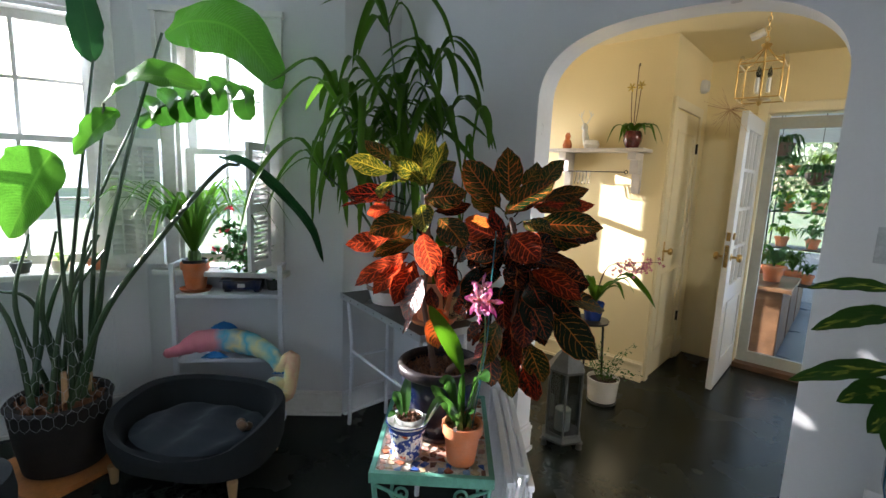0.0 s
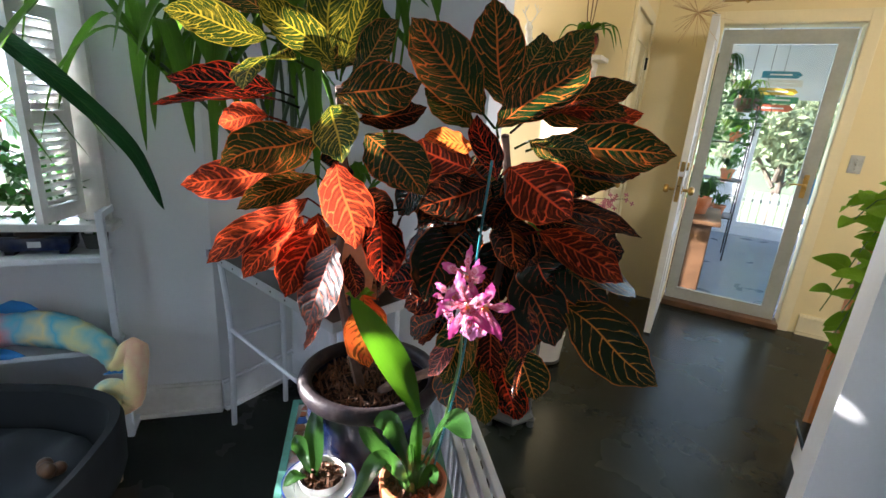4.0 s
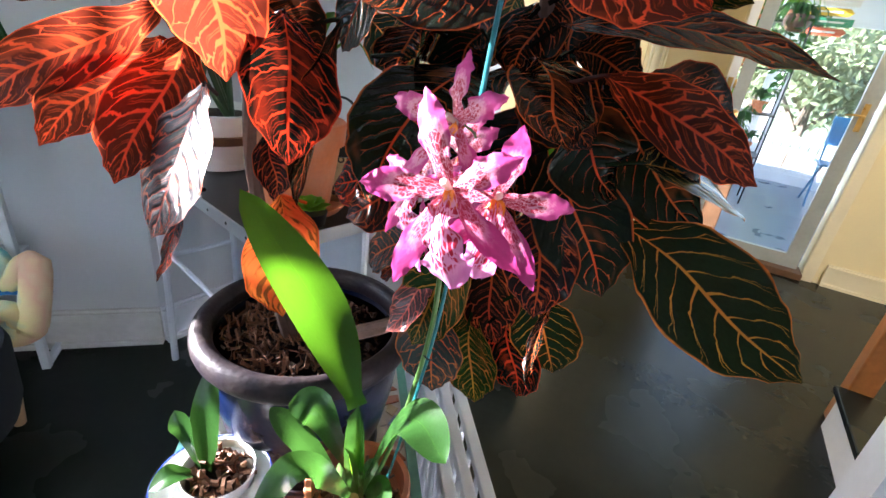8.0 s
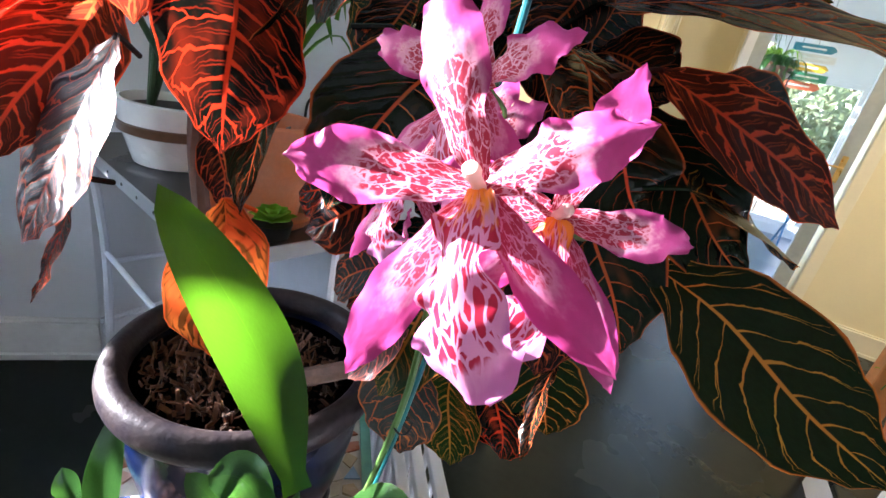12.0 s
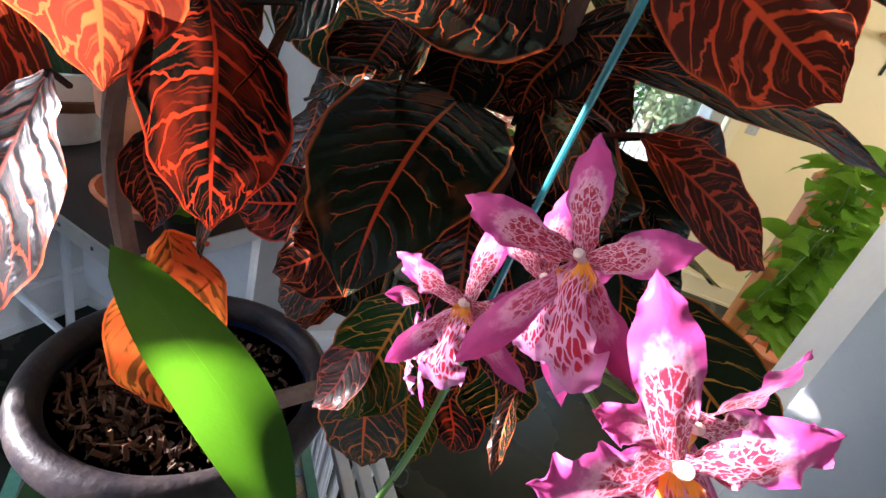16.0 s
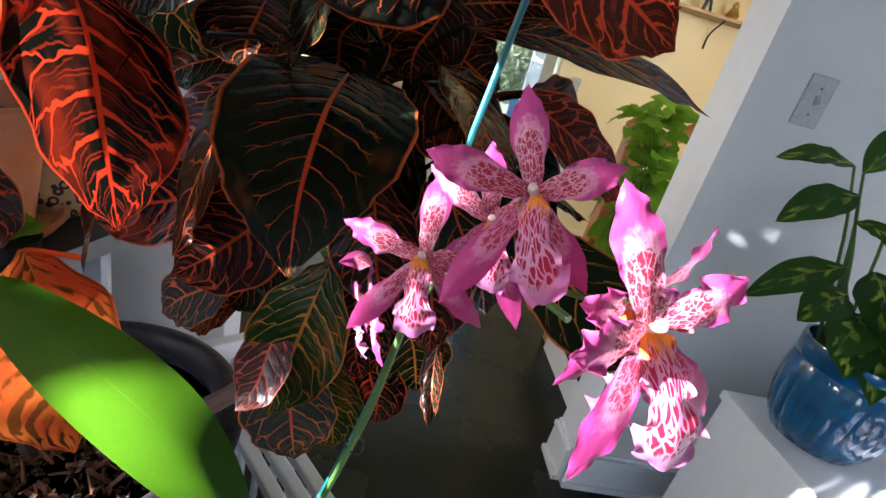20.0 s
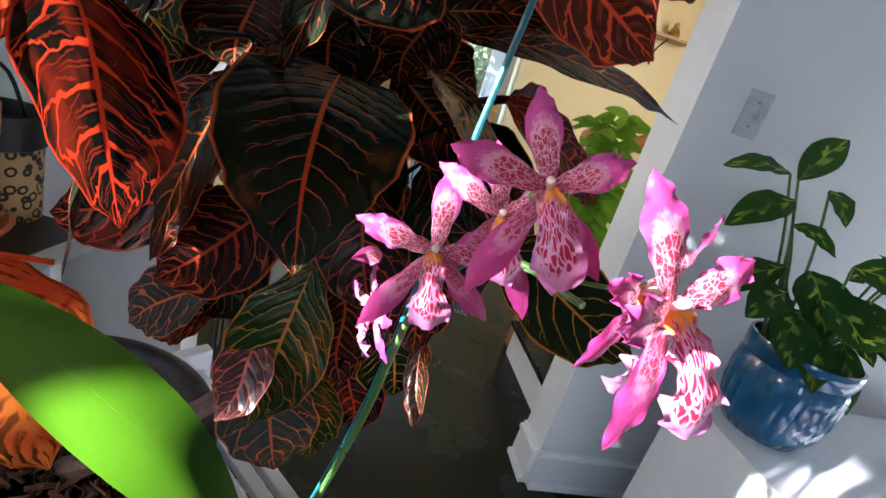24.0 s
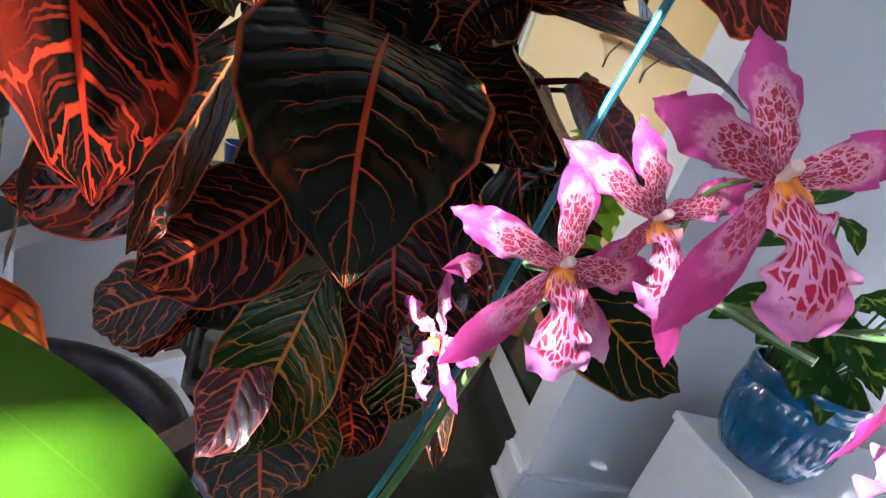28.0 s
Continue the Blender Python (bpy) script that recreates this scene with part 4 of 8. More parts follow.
def mosaic_table():
    t = thing("side_table", TM @ Vector((0.21, 0.29, 0)), "green iron side table with a broken-tile mosaic top", "table")
    w, d, z = 0.42, 0.60, TABLE_Z
    bm = bmesh.new()
    for a, b, c, e in ((0, w, 0, 0.018), (0, w, d - 0.018, d), (0, 0.018, 0.018, d - 0.018), (w - 0.018, w, 0.018, d - 0.018)):
        box(a, b, c, e, z - 0.035, z + 0.002, bm, TM)
    part("frame", bm, GREEN_IRON, t, smooth_faces=False)
    grout = mat("pale_mosaic_grout", (0.55, 0.50, 0.44), 0.9, vary=0.15, scale=20, fine=200, bump=0.4)
    top = part("tabletop", box(0.018, w - 0.018, 0.018, d - 0.018, z - 0.022, z - 0.004, m=TM), grout, t, "mosaic bed of cream grout", smooth_faces=False)
    glaze = [mat("mosaic_" + n, c, 0.25, vary=0.12, scale=25, fine=90, bump=0.15, coat=0.3) for n, c in (
        ("cream", (0.66, 0.60, 0.50)), ("cobalt", (0.06, 0.13, 0.42)), ("sky", (0.26, 0.40, 0.62)), ("rust", (0.36, 0.13, 0.07)),
        ("rose", (0.55, 0.34, 0.28)), ("sand", (0.55, 0.44, 0.28)), ("brown", (0.17, 0.09, 0.06)))]
    rng = random.Random(5)
    n, m = 13, 18
    for i in range(n):
        for j in range(m):
            cx, cy = 0.022 + (i + 0.5) * (w - 0.044) / n, 0.022 + (j + 0.5) * (d - 0.044) / m
            k = rng.choice((3, 4, 4, 5))
            a0, r = rng.random() * 6.28, 0.0135 + rng.random() * 0.004
            bm = bmesh.new()
            ring = []
            for q in range(k):
                a = a0 + 2 * math.pi * (q + rng.uniform(-0.22, 0.22)) / k
                rr = r * rng.uniform(0.8, 1.25)
                ring.append((min(max(cx + rr * math.cos(a), 0.02), w - 0.02), min(max(cy + rr * math.sin(a), 0.02), d - 0.02)))
            h = z + rng.uniform(-0.001, 0.002)
            up = [bm.verts.new(TM @ Vector((x, y, h))) for x, y in ring]
            lo = [bm.verts.new(TM @ Vector((x, y, z - 0.006))) for x, y in ring]
            bm.faces.new(up)
            for q in range(k):
                bm.faces.new((lo[q], lo[(q + 1) % k], up[(q + 1) % k], up[q]))
            part("tile", bm, glaze[rng.choice((0, 0, 0, 1, 2, 3, 3, 4, 4, 5, 5, 6))], top, smooth_faces=False)
    for x, y in ((0.015, 0.015), (w - 0.015, 0.015), (0.015, d - 0.015), (w - 0.015, d - 0.015)):
        sx, sy = (1 if x < w / 2 else -1), (1 if y < d / 2 else -1)
        part("leg", tube([TM @ Vector((x, y, z - 0.035)), TM @ Vector((x + 0.012 * sx, y + 0.012 * sy, 0.25)), TM @ Vector((x - 0.01 * sx, y - 0.01 * sy, 0.0))], 0.009), GREEN_IRON, t)
        pts = [TM @ Vector((x + sx * (0.09 - 0.035 * (1 - q / 14) * math.cos(q * 0.75)), y, z - 0.075 - 0.03 * (1 - q / 16) * math.sin(q * 0.75))) for q in range(13)]
        part("scroll", tube(pts, 0.005, n=40), GREEN_IRON, t)
    for y in (0.012, d - 0.012):
        part("apron", tube([TM @ Vector((0.02, y, z - 0.05)), TM @ Vector((w / 2, y, z - 0.115)), TM @ Vector((w - 0.02, y, z - 0.05))], 0.006), GREEN_IRON, t)


mosaic_table()


def chips(name, centre, radius, n, size, material, parent, seed, lift=0.012, slim=1.0):
    """Loose bark or soil crumbs, one heap."""
    rng = random.Random(seed)
    bm = bmesh.new()
    for _ in range(n):
        a, r = rng.random() * 6.283, radius * math.sqrt(rng.random())
        m = Matrix.Translation(Vector(centre) + Vector((r * math.cos(a), r * math.sin(a), rng.random() * lift))) @ Euler((rng.random() * 6, rng.random() * 6, rng.random() * 6)).to_matrix().to_4x4()
        s = size * rng.uniform(0.5, 1.5)
        box(-s, s, -s * rng.uniform(0.3, 0.7) * slim, s * 0.5 * slim, -s * 0.18 * slim, s * 0.18 * slim, bm, m)
    return part(name, bm, material, parent, smooth_faces=False)


POT_C = Vector((-0.79, 1.635, 0))
croton = thing("croton", (POT_C.x, POT_C.y, TABLE_Z), "large croton with red and green veined leaves, blue pot", "potted plant")
pot = part("pot", lathe([(0.085, 0.514), (0.100, 0.514), (0.116, 0.545), (0.134, 0.60), (0.146, 0.665), (0.150, 0.71), (0.150, 0.735), (0.152, 0.757), (0.141, 0.760), (0.132, 0.70), (0.0, 0.70)], POT_C, seg=48, wobble=0.01), BLUE_GLAZE, croton, "dark cobalt glazed pot with pale mottling")
part("rim", lathe([(0.154 + 0.0165 * math.cos(a), 0.766 + 0.0205 * math.sin(a)) for a in (-1.9 + 2 * math.pi * q / 22 for q in range(22))] + [(0.154 + 0.0165 * math.cos(-1.9), 0.766 + 0.0205 * math.sin(-1.9))], POT_C, seg=72), RIM_GLAZE, pot, "rounded brown-violet rim")
part("saucer", lathe([(0.0, 0.5025), (0.112, 0.5025), (0.126, 0.524), (0.122, 0.527), (0.108, 0.5135), (0.0, 0.5135)], POT_C, seg=40), RIM_GLAZE, pot)
part("soil", lathe([(0.131, 0.72), (0.128, 0.735), (0.08, 0.742), (0.0, 0.746)], POT_C, seg=30, wobble=0.03), SOIL, croton)
tagged(chips("bark_mulch", POT_C + Vector((0, 0, 0.742)), 0.12, 800, 0.0042, MULCH, croton, 3), kind="stuff")
tagged(chips("loose_bark", POT_C + Vector((-0.02, -0.01, 0.744)), 0.108, 420, 0.0115, BARK, croton, 17, 0.014, 0.32), kind="stuff")
part("trunk", tube([POT_C + Vector((-0.01, -0.02, 0.72)), (-0.825, 1.60, 0.86), (-0.885, 1.62, 1.02), (-0.83, 1.58, 1.18), (-0.765, 1.49, 1.42)], 0.013, 0.007, n=24), STEM_BROWN, croton)
part("trunk", tube([POT_C + Vector((0.03, 0.0, 0.735)), (-0.70, 1.60, 0.80), (-0.60, 1.66, 0.86), (-0.54, 1.72, 0.98), (-0.51, 1.69, 1.2), (-0.50, 1.61, 1.36)], 0.012, 0.007, n=24), STEM_BROWN, croton, "thick grey-brown side branch")


CROTON_SHAPE = ((0, 0.06), (0.12, 0.42), (0.34, 0.88), (0.52, 1.0), (0.72, 0.80), (0.89, 0.38), (0.96, 0.13), (1.0, 0.01))
HEART_SHAPE = ((0, 0.40), (0.10, 0.72), (0.24, 0.94), (0.40, 1.0), (0.56, 0.90), (0.72, 0.66), (0.86, 0.36), (0.95, 0.13), (1.0, 0.01))


def croton_leaf(plant, base, tip, width, material, rise, face, shape=CROTON_SHAPE, fold=None):
    """One leaf with its stalk; the stalk runs back to the nearer stem."""
    b, t = Vector(base), Vector(tip)
    stem = Vector((-0.80, 1.53, 0)) if (b.x + t.x) / 2 < -0.64 and b.z > 1.02 else Vector((-0.52, 1.64, 0))
    root = Vector((stem.x, stem.y, b.z - 0.035))
    away = root - b
    if away.length > 0.035:
        root = b + away.normalized() * 0.035
    seed = b.x * 31 + t.z * 17
    d = t - b
    side = d.cross(Vector(face)).normalized()
    f = Vector(face).normalized()
    f = (f - d.normalized() * f.dot(d.normalized())).normalized()
    bend = 0.5 * rise * d.length
    pts = [b, b + d * 0.33 + f * bend * 0.9 + side * math.sin(seed) * 0.006, b + d * 0.7 + f * bend * 0.8 + side * math.sin(seed * 2) * 0.006, t]
    bm = blade(pts, width, face, nv=22, nu=5, outline=shape, cup=0.10 + 0.08 * math.sin(seed) if fold is None else fold, ripple=0.0008, waves=11, edge_wave=0.0013, twist=0.25 * math.sin(seed * 3) if fold is None else 0.0, seed=seed)
    tube([b + d * 0.02, b + away * 0.02, root], 0.0019, 0.0024, seg=6, n=6, bm=bm)
    uvl = bm.loops.layers.uv["leaf"]
    for fc in bm.faces:
        if all(lp[uvl].uv.length < 1e-6 for lp in fc.loops):
            for lp in fc.loops:
                lp[uvl].uv = (0.36, 0.02)
    return part("leaf", bm, material, plant)


croton_leaf(croton, (-0.916, 1.472, 1.495), (-1.045, 1.363, 1.524), 0.075, GOLD, 0.05, (0.58, -0.43, 0.30))
croton_leaf(croton, (-0.857, 1.480, 1.460), (-0.837, 1.352, 1.403), 0.090, GOLD, 0.38, (-0.25, -0.50, 0.80))
croton_leaf(croton, (-0.790, 1.493, 1.470), (-0.811, 1.521, 1.666), 0.080, GOLD, 0.00, (0.43, -0.54, 0.22))
croton_leaf(croton, (-0.769, 1.502, 1.454), (-0.748, 1.558, 1.605), 0.062, GOLD, 0.00, (0.40, -0.58, 0.26))
croton_leaf(croton, (-0.753, 1.510, 1.444), (-0.683, 1.543, 1.533), 0.060, OLIVE, 0.00, (0.38, -0.61, 0.29))
croton_leaf(croton, (-0.895, 1.466, 1.530), (-1.021, 1.428, 1.601), 0.055, OLIVE, 0.00, (0.55, -0.44, 0.25))
croton_leaf(croton, (-0.773, 1.487, 1.453), (-0.853, 1.401, 1.550), 0.072, GOLD, 0.00, (0.49, -0.52, 0.27))
croton_leaf(croton, (-0.893, 1.466, 1.407), (-1.029, 1.347, 1.417), 0.080, EMBER, 0.06, (0.72, -0.52, 0.46))
croton_leaf(croton, (-0.867, 1.451, 1.391), (-0.956, 1.276, 1.371), 0.075, EMBER, 0.08, (-0.10, 0.15, 1.00))
croton_leaf(croton, (-0.896, 1.448, 1.361), (-0.953, 1.387, 1.343), 0.055, RED, 0.00, (0.72, -0.52, 0.46))
croton_leaf(croton, (-0.782, 1.456, 1.340), (-0.826, 1.295, 1.291), 0.090, FLAME, 0.06, (0.72, -0.52, 0.46))
croton_leaf(croton, (-0.919, 1.472, 1.259), (-1.038, 1.360, 1.226), 0.085, RED, 0.05, (0.72, -0.52, 0.46))
croton_leaf(croton, (-0.839, 1.514, 1.254), (-0.918, 1.388, 1.194), 0.062, FLAME, 0.05, (0.72, -0.52, 0.46))
croton_leaf(croton, (-0.862, 1.509, 1.208), (-0.981, 1.362, 1.082), 0.072, RED, 0.16, (0.70, -0.52, 0.45))
croton_leaf(croton, (-0.862, 1.497, 1.174), (-0.908, 1.385, 1.062), 0.068, RED, 0.05, (0.72, -0.52, 0.46))
croton_leaf(croton, (-0.830, 1.506, 1.182), (-0.819, 1.406, 1.041), 0.088, RED, 0.05, (0.72, -0.52, 0.46))
croton_leaf(croton, (-0.753, 1.468, 1.145), (-0.764, 1.404, 1.000), 0.120, SUNLIT, 0.02, (-0.11, -0.81, 0.57), fold=0.05)
croton_leaf(croton, (-0.760, 1.440, 1.045), (-0.776, 1.408, 0.945), 0.036, CRIMSON, 0.00, (-0.15, -0.80, 0.55))
croton_leaf(croton, (-0.750, 1.465, 1.295), (-0.679, 1.437, 1.158), 0.090, RED, 0.08, (0.72, -0.52, 0.46))
croton_leaf(croton, (-0.744, 1.445, 1.388), (-0.646, 1.365, 1.312), 0.080, GOLD, 0.12, (-0.40, -0.40, 0.80))
croton_leaf(croton, (-0.695, 1.512, 1.215), (-0.638, 1.462, 1.094), 0.098, EMBER, 0.10, (0.88, -0.15, 0.46), fold=0.2)
croton_leaf(croton, (-0.769, 1.486, 1.408), (-0.633, 1.547, 1.437), 0.098, FLAME, 0.03, (0.38, -0.63, 0.36))
croton_leaf(croton, (-0.723, 1.513, 1.344), (-0.557, 1.450, 1.267), 0.100, FLAME, 0.05, (0.35, -0.67, 0.49))
croton_leaf(croton, (-0.740, 1.511, 1.367), (-0.639, 1.577, 1.397), 0.055, DEEP, 0.02, (0.36, -0.65, 0.41))
croton_leaf(croton, (-0.784, 1.534, 1.468), (-0.711, 1.574, 1.535), 0.062, GOLD, 0.00, (0.39, -0.61, 0.29))
croton_leaf(croton, (-0.860, 1.635, 1.060), (-0.806, 1.590, 0.980), 0.052, CRIMSON, 0.00, (0.41, -0.57, 0.75))
croton_leaf(croton, (-0.855, 1.474, 1.300), (-0.961, 1.473, 1.328), 0.070, OLIVE, 0.00, (0.55, -0.51, 0.49))
croton_leaf(croton, (-0.750, 1.509, 1.237), (-0.696, 1.565, 1.176), 0.085, DEEP, 0.00, (0.39, -0.63, 0.61))
croton_leaf(croton, (-0.840, 1.532, 1.446), (-0.829, 1.619, 1.542), 0.080, OLIVE, 0.00, (0.44, -0.58, 0.31))
croton_leaf(croton, (-0.762, 1.563, 1.010), (-0.690, 1.497, 0.895), 0.090, AMBER, 0.00, (0.55, -0.75, 0.35))
croton_leaf(croton, (-0.542, 1.605, 1.392), (-0.683, 1.580, 1.543), 0.110, FLAME, 0.02, (0.26, -0.68, 0.31))
croton_leaf(croton, (-0.515, 1.637, 1.407), (-0.577, 1.679, 1.591), 0.100, FLAME, 0.02, (0.17, -0.70, 0.29))
croton_leaf(croton, (-0.505, 1.582, 1.373), (-0.393, 1.686, 1.495), 0.105, FLAME, 0.03, (0.08, -0.73, 0.35))
croton_leaf(croton, (-0.509, 1.703, 1.450), (-0.508, 1.760, 1.546), 0.060, OLIVE, 0.00, (0.12, -0.72, 0.31))
croton_leaf(croton, (-0.473, 1.723, 1.453), (-0.420, 1.788, 1.556), 0.085, OLIVE, 0.00, (0.06, -0.72, 0.31))
croton_leaf(croton, (-0.450, 1.712, 1.417), (-0.332, 1.804, 1.463), 0.062, FLAME, 0.03, (0.01, -0.74, 0.37))
croton_leaf(croton, (-0.441, 1.712, 1.405), (-0.311, 1.810, 1.414), 0.065, RED, 0.03, (-0.00, -0.74, 0.40))
croton_leaf(croton, (-0.440, 1.645, 1.349), (-0.237, 1.720, 1.349), 0.100, FLAME, 0.03, (-0.04, -0.75, 0.45))
croton_leaf(croton, (-0.471, 1.604, 1.382), (-0.345, 1.619, 1.433), 0.055, CRIMSON, 0.03, (0.00, -0.10, 1.00))
croton_leaf(croton, (-0.457, 1.614, 1.355), (-0.346, 1.597, 1.337), 0.050, OLIVE, 0.06, (0.03, -0.75, 0.45))
croton_leaf(croton, (-0.476, 1.588, 1.310), (-0.355, 1.562, 1.249), 0.110, RED, 0.08, (0.05, -0.75, 0.53))
croton_leaf(croton, (-0.485, 1.660, 1.235), (-0.258, 1.648, 1.218), 0.072, DEEP, 0.14, (0.00, -0.55, 0.80))
croton_leaf(croton, (-0.428, 1.639, 1.198), (-0.277, 1.699, 1.120), 0.085, RED, 0.06, (0.10, -0.75, 0.60))
croton_leaf(croton, (-0.500, 1.650, 1.205), (-0.427, 1.567, 1.139), 0.095, DEEP, 0.10, (0.55, -0.60, 0.60))
croton_leaf(croton, (-0.533, 1.567, 1.339), (-0.569, 1.457, 1.352), 0.050, AMBER, 0.03, (0.23, -0.71, 0.44))
croton_leaf(croton, (-0.546, 1.604, 1.293), (-0.671, 1.585, 1.332), 0.095, RED, 0.02, (0.26, -0.70, 0.49))
croton_leaf(croton, (-0.515, 1.604, 1.277), (-0.606, 1.514, 1.230), 0.110, DEEP, 0.05, (0.22, -0.71, 0.56))
croton_leaf(croton, (-0.476, 1.536, 1.295), (-0.520, 1.533, 1.392), 0.045, EMBER, 0.00, (0.16, -0.73, 0.44))
croton_leaf(croton, (-0.564, 1.608, 1.368), (-0.662, 1.600, 1.430), 0.072, OLIVE, 0.00, (0.26, -0.70, 0.39))
croton_leaf(croton, (-0.562, 1.622, 1.182), (-0.557, 1.470, 1.083), 0.124, DARK, 0.16, (0.02, -0.62, 0.76), HEART_SHAPE, 0.12)
croton_leaf(croton, (-0.388, 1.715, 1.045), (-0.187, 1.650, 0.966), 0.115, JADE, 0.08, (-0.20, -0.75, 0.60))
croton_leaf(croton, (-0.381, 1.690, 1.120), (-0.275, 1.885, 1.052), 0.120, JADE, 0.10, (-0.05, -0.72, 0.69))
croton_leaf(croton, (-0.408, 1.705, 1.194), (-0.298, 1.797, 1.151), 0.110, DEEP, 0.05, (-0.03, -0.74, 0.62))
croton_leaf(croton, (-0.465, 1.662, 1.162), (-0.395, 1.694, 1.076), 0.100, DARK, 0.05, (0.05, -0.72, 0.69))
croton_leaf(croton, (-0.470, 1.660, 1.270), (-0.410, 1.810, 1.275), 0.100, DEEP, 0.10, (0.06, -0.74, 0.57))
croton_leaf(croton, (-0.500, 1.680, 1.220), (-0.600, 1.830, 1.150), 0.120, DARK, 0.10, (0.16, -0.73, 0.61))
croton_leaf(croton, (-0.520, 1.680, 1.300), (-0.660, 1.780, 1.280), 0.110, DEEP, 0.10, (0.20, -0.72, 0.51))
croton_leaf(croton, (-0.585, 1.610, 1.085), (-0.662, 1.569, 1.008), 0.085, CRIMSON, 0.05, (-0.05, -0.82, 0.55))
croton_leaf(croton, (-0.640, 1.660, 1.050), (-0.813, 1.715, 0.977), 0.085, EMBER, 0.06, (0.10, -0.90, 0.40))
croton_leaf(croton, (-0.645, 1.690, 0.945), (-0.742, 1.723, 0.859), 0.078, SLATE, 0.08, (-0.10, -0.80, 0.50))
croton_leaf(croton, (-0.640, 1.700, 0.915), (-0.715, 1.720, 0.845), 0.060, CRIMSON, 0.02, (0.25, -0.61, 0.85))
croton_leaf(croton, (-0.585, 1.665, 0.925), (-0.614, 1.600, 0.852), 0.062, ROSE, 0.05, (-0.20, -0.80, 0.50))
croton_leaf(croton, (-0.555, 1.670, 1.000), (-0.590, 1.629, 0.825), 0.105, OLIVE, 0.05, (-0.10, -0.95, 0.30))
croton_leaf(croton, (-0.530, 1.680, 1.000), (-0.498, 1.709, 0.825), 0.090, CRIMSON, 0.05, (-0.10, -0.95, 0.30))
croton_leaf(croton, (-0.575, 1.665, 0.890), (-0.555, 1.640, 0.755), 0.105, SLATE, 0.06, (-0.10, -0.90, 0.40))
croton_leaf(croton, (-0.540, 1.700, 0.870), (-0.515, 1.715, 0.700), 0.085, OLIVE, 0.04, (0.00, -0.95, 0.30))
croton_leaf(croton, (-0.500, 1.720, 0.880), (-0.465, 1.770, 0.700), 0.088, EMBER, 0.05, (0.10, -0.95, 0.30))
croton_leaf(croton, (-0.510, 1.740, 0.860), (-0.470, 1.820, 0.666), 0.085, EMBER, 0.05, (0.10, -0.95, 0.30))
croton_leaf(croton, (-0.425, 1.670, 0.955), (-0.424, 1.608, 0.862), 0.034, DEEP, 0.05, (-0.80, -0.40, 0.20))
croton_leaf(croton, (-0.530, 1.645, 1.100), (-0.495, 1.613, 0.985), 0.085, CRIMSON, 0.05, (-0.10, -0.95, 0.30))
croton_leaf(croton, (-0.600, 1.680, 1.020), (-0.660, 1.700, 0.900), 0.075, DARK, 0.03, (0.23, -0.64, 0.81))
croton_leaf(croton, (-0.470, 1.700, 0.930), (-0.420, 1.760, 0.780), 0.100, JADE, 0.05, (0.20, -0.90, 0.30))
croton_leaf(croton, (-0.460, 1.690, 1.060), (-0.440, 1.640, 0.930), 0.090, CRIMSON, 0.05, (0.07, -0.68, 0.80))
croton_leaf(croton, (-0.450, 1.720, 1.170), (-0.300, 1.760, 1.040), 0.105, DARK, 0.08, (0.00, -0.80, 0.60))
croton_leaf(croton, (-0.470, 1.700, 1.120), (-0.380, 1.690, 0.960), 0.110, DARK, 0.08, (0.05, -0.85, 0.50))
croton_leaf(croton, (-0.500, 1.720, 1.160), (-0.560, 1.720, 0.990), 0.110, DARK, 0.06, (0.10, -0.90, 0.40))
croton_leaf(croton, (-0.480, 1.740, 1.080), (-0.440, 1.790, 0.900), 0.100, DEEP, 0.06, (0.10, -0.90, 0.40))
croton_leaf(croton, (-0.560, 1.700, 1.100), (-0.650, 1.740, 1.000), 0.100, DARK, 0.06, (0.15, -0.90, 0.40))
croton_leaf(croton, (-0.520, 1.720, 0.960), (-0.560, 1.740, 0.800), 0.095, DEEP, 0.05, (0.05, -0.95, 0.30))
croton_leaf(croton, (-0.430, 1.740, 1.330), (-0.300, 1.830, 1.300), 0.100, DEEP, 0.08, (0.00, -0.75, 0.60))
croton_leaf(croton, (-0.640, 1.600, 1.300), (-0.720, 1.620, 1.180), 0.090, DARK, 0.06, (0.10, -0.85, 0.50))
croton_leaf(croton, (-0.800, 1.560, 1.330), (-0.880, 1.600, 1.220), 0.085, DEEP, 0.06, (0.30, -0.80, 0.50))
croton_leaf(croton, (-0.795, 1.862, 1.256), (-0.688, 1.788, 1.156), 0.088, OLIVE, 0.02, (-0.14, -0.82, 0.61))
croton_leaf(croton, (-0.860, 1.833, 1.224), (-0.732, 1.788, 1.144), 0.085, JADE, 0.02, (-0.14, -0.82, 0.61))
croton_leaf(croton, (-0.669, 1.772, 1.147), (-0.754, 1.745, 1.038), 0.075, CRIMSON, 0.02, (-0.14, -0.82, 0.61))
croton_leaf(croton, (-0.685, 1.876, 1.286), (-0.655, 1.826, 1.175), 0.050, CRIMSON, 0.02, (-0.14, -0.82, 0.61))
croton_leaf(croton, (-0.570, 1.812, 1.262), (-0.551, 1.739, 1.171), 0.120, DARK, 0.02, (-0.14, -0.82, 0.61))
croton_leaf(croton, (-0.694, 1.817, 1.171), (-0.793, 1.808, 1.103), 0.070, DARK, 0.02, (-0.14, -0.82, 0.61))
croton_leaf(croton, (-0.623, 1.881, 1.286), (-0.629, 1.836, 1.178), 0.070, OLIVE, 0.02, (-0.14, -0.82, 0.61))
croton_leaf(croton, (-0.678, 1.788, 1.054), (-0.755, 1.769, 0.965), 0.090, DEEP, 0.02, (-0.14, -0.82, 0.61))
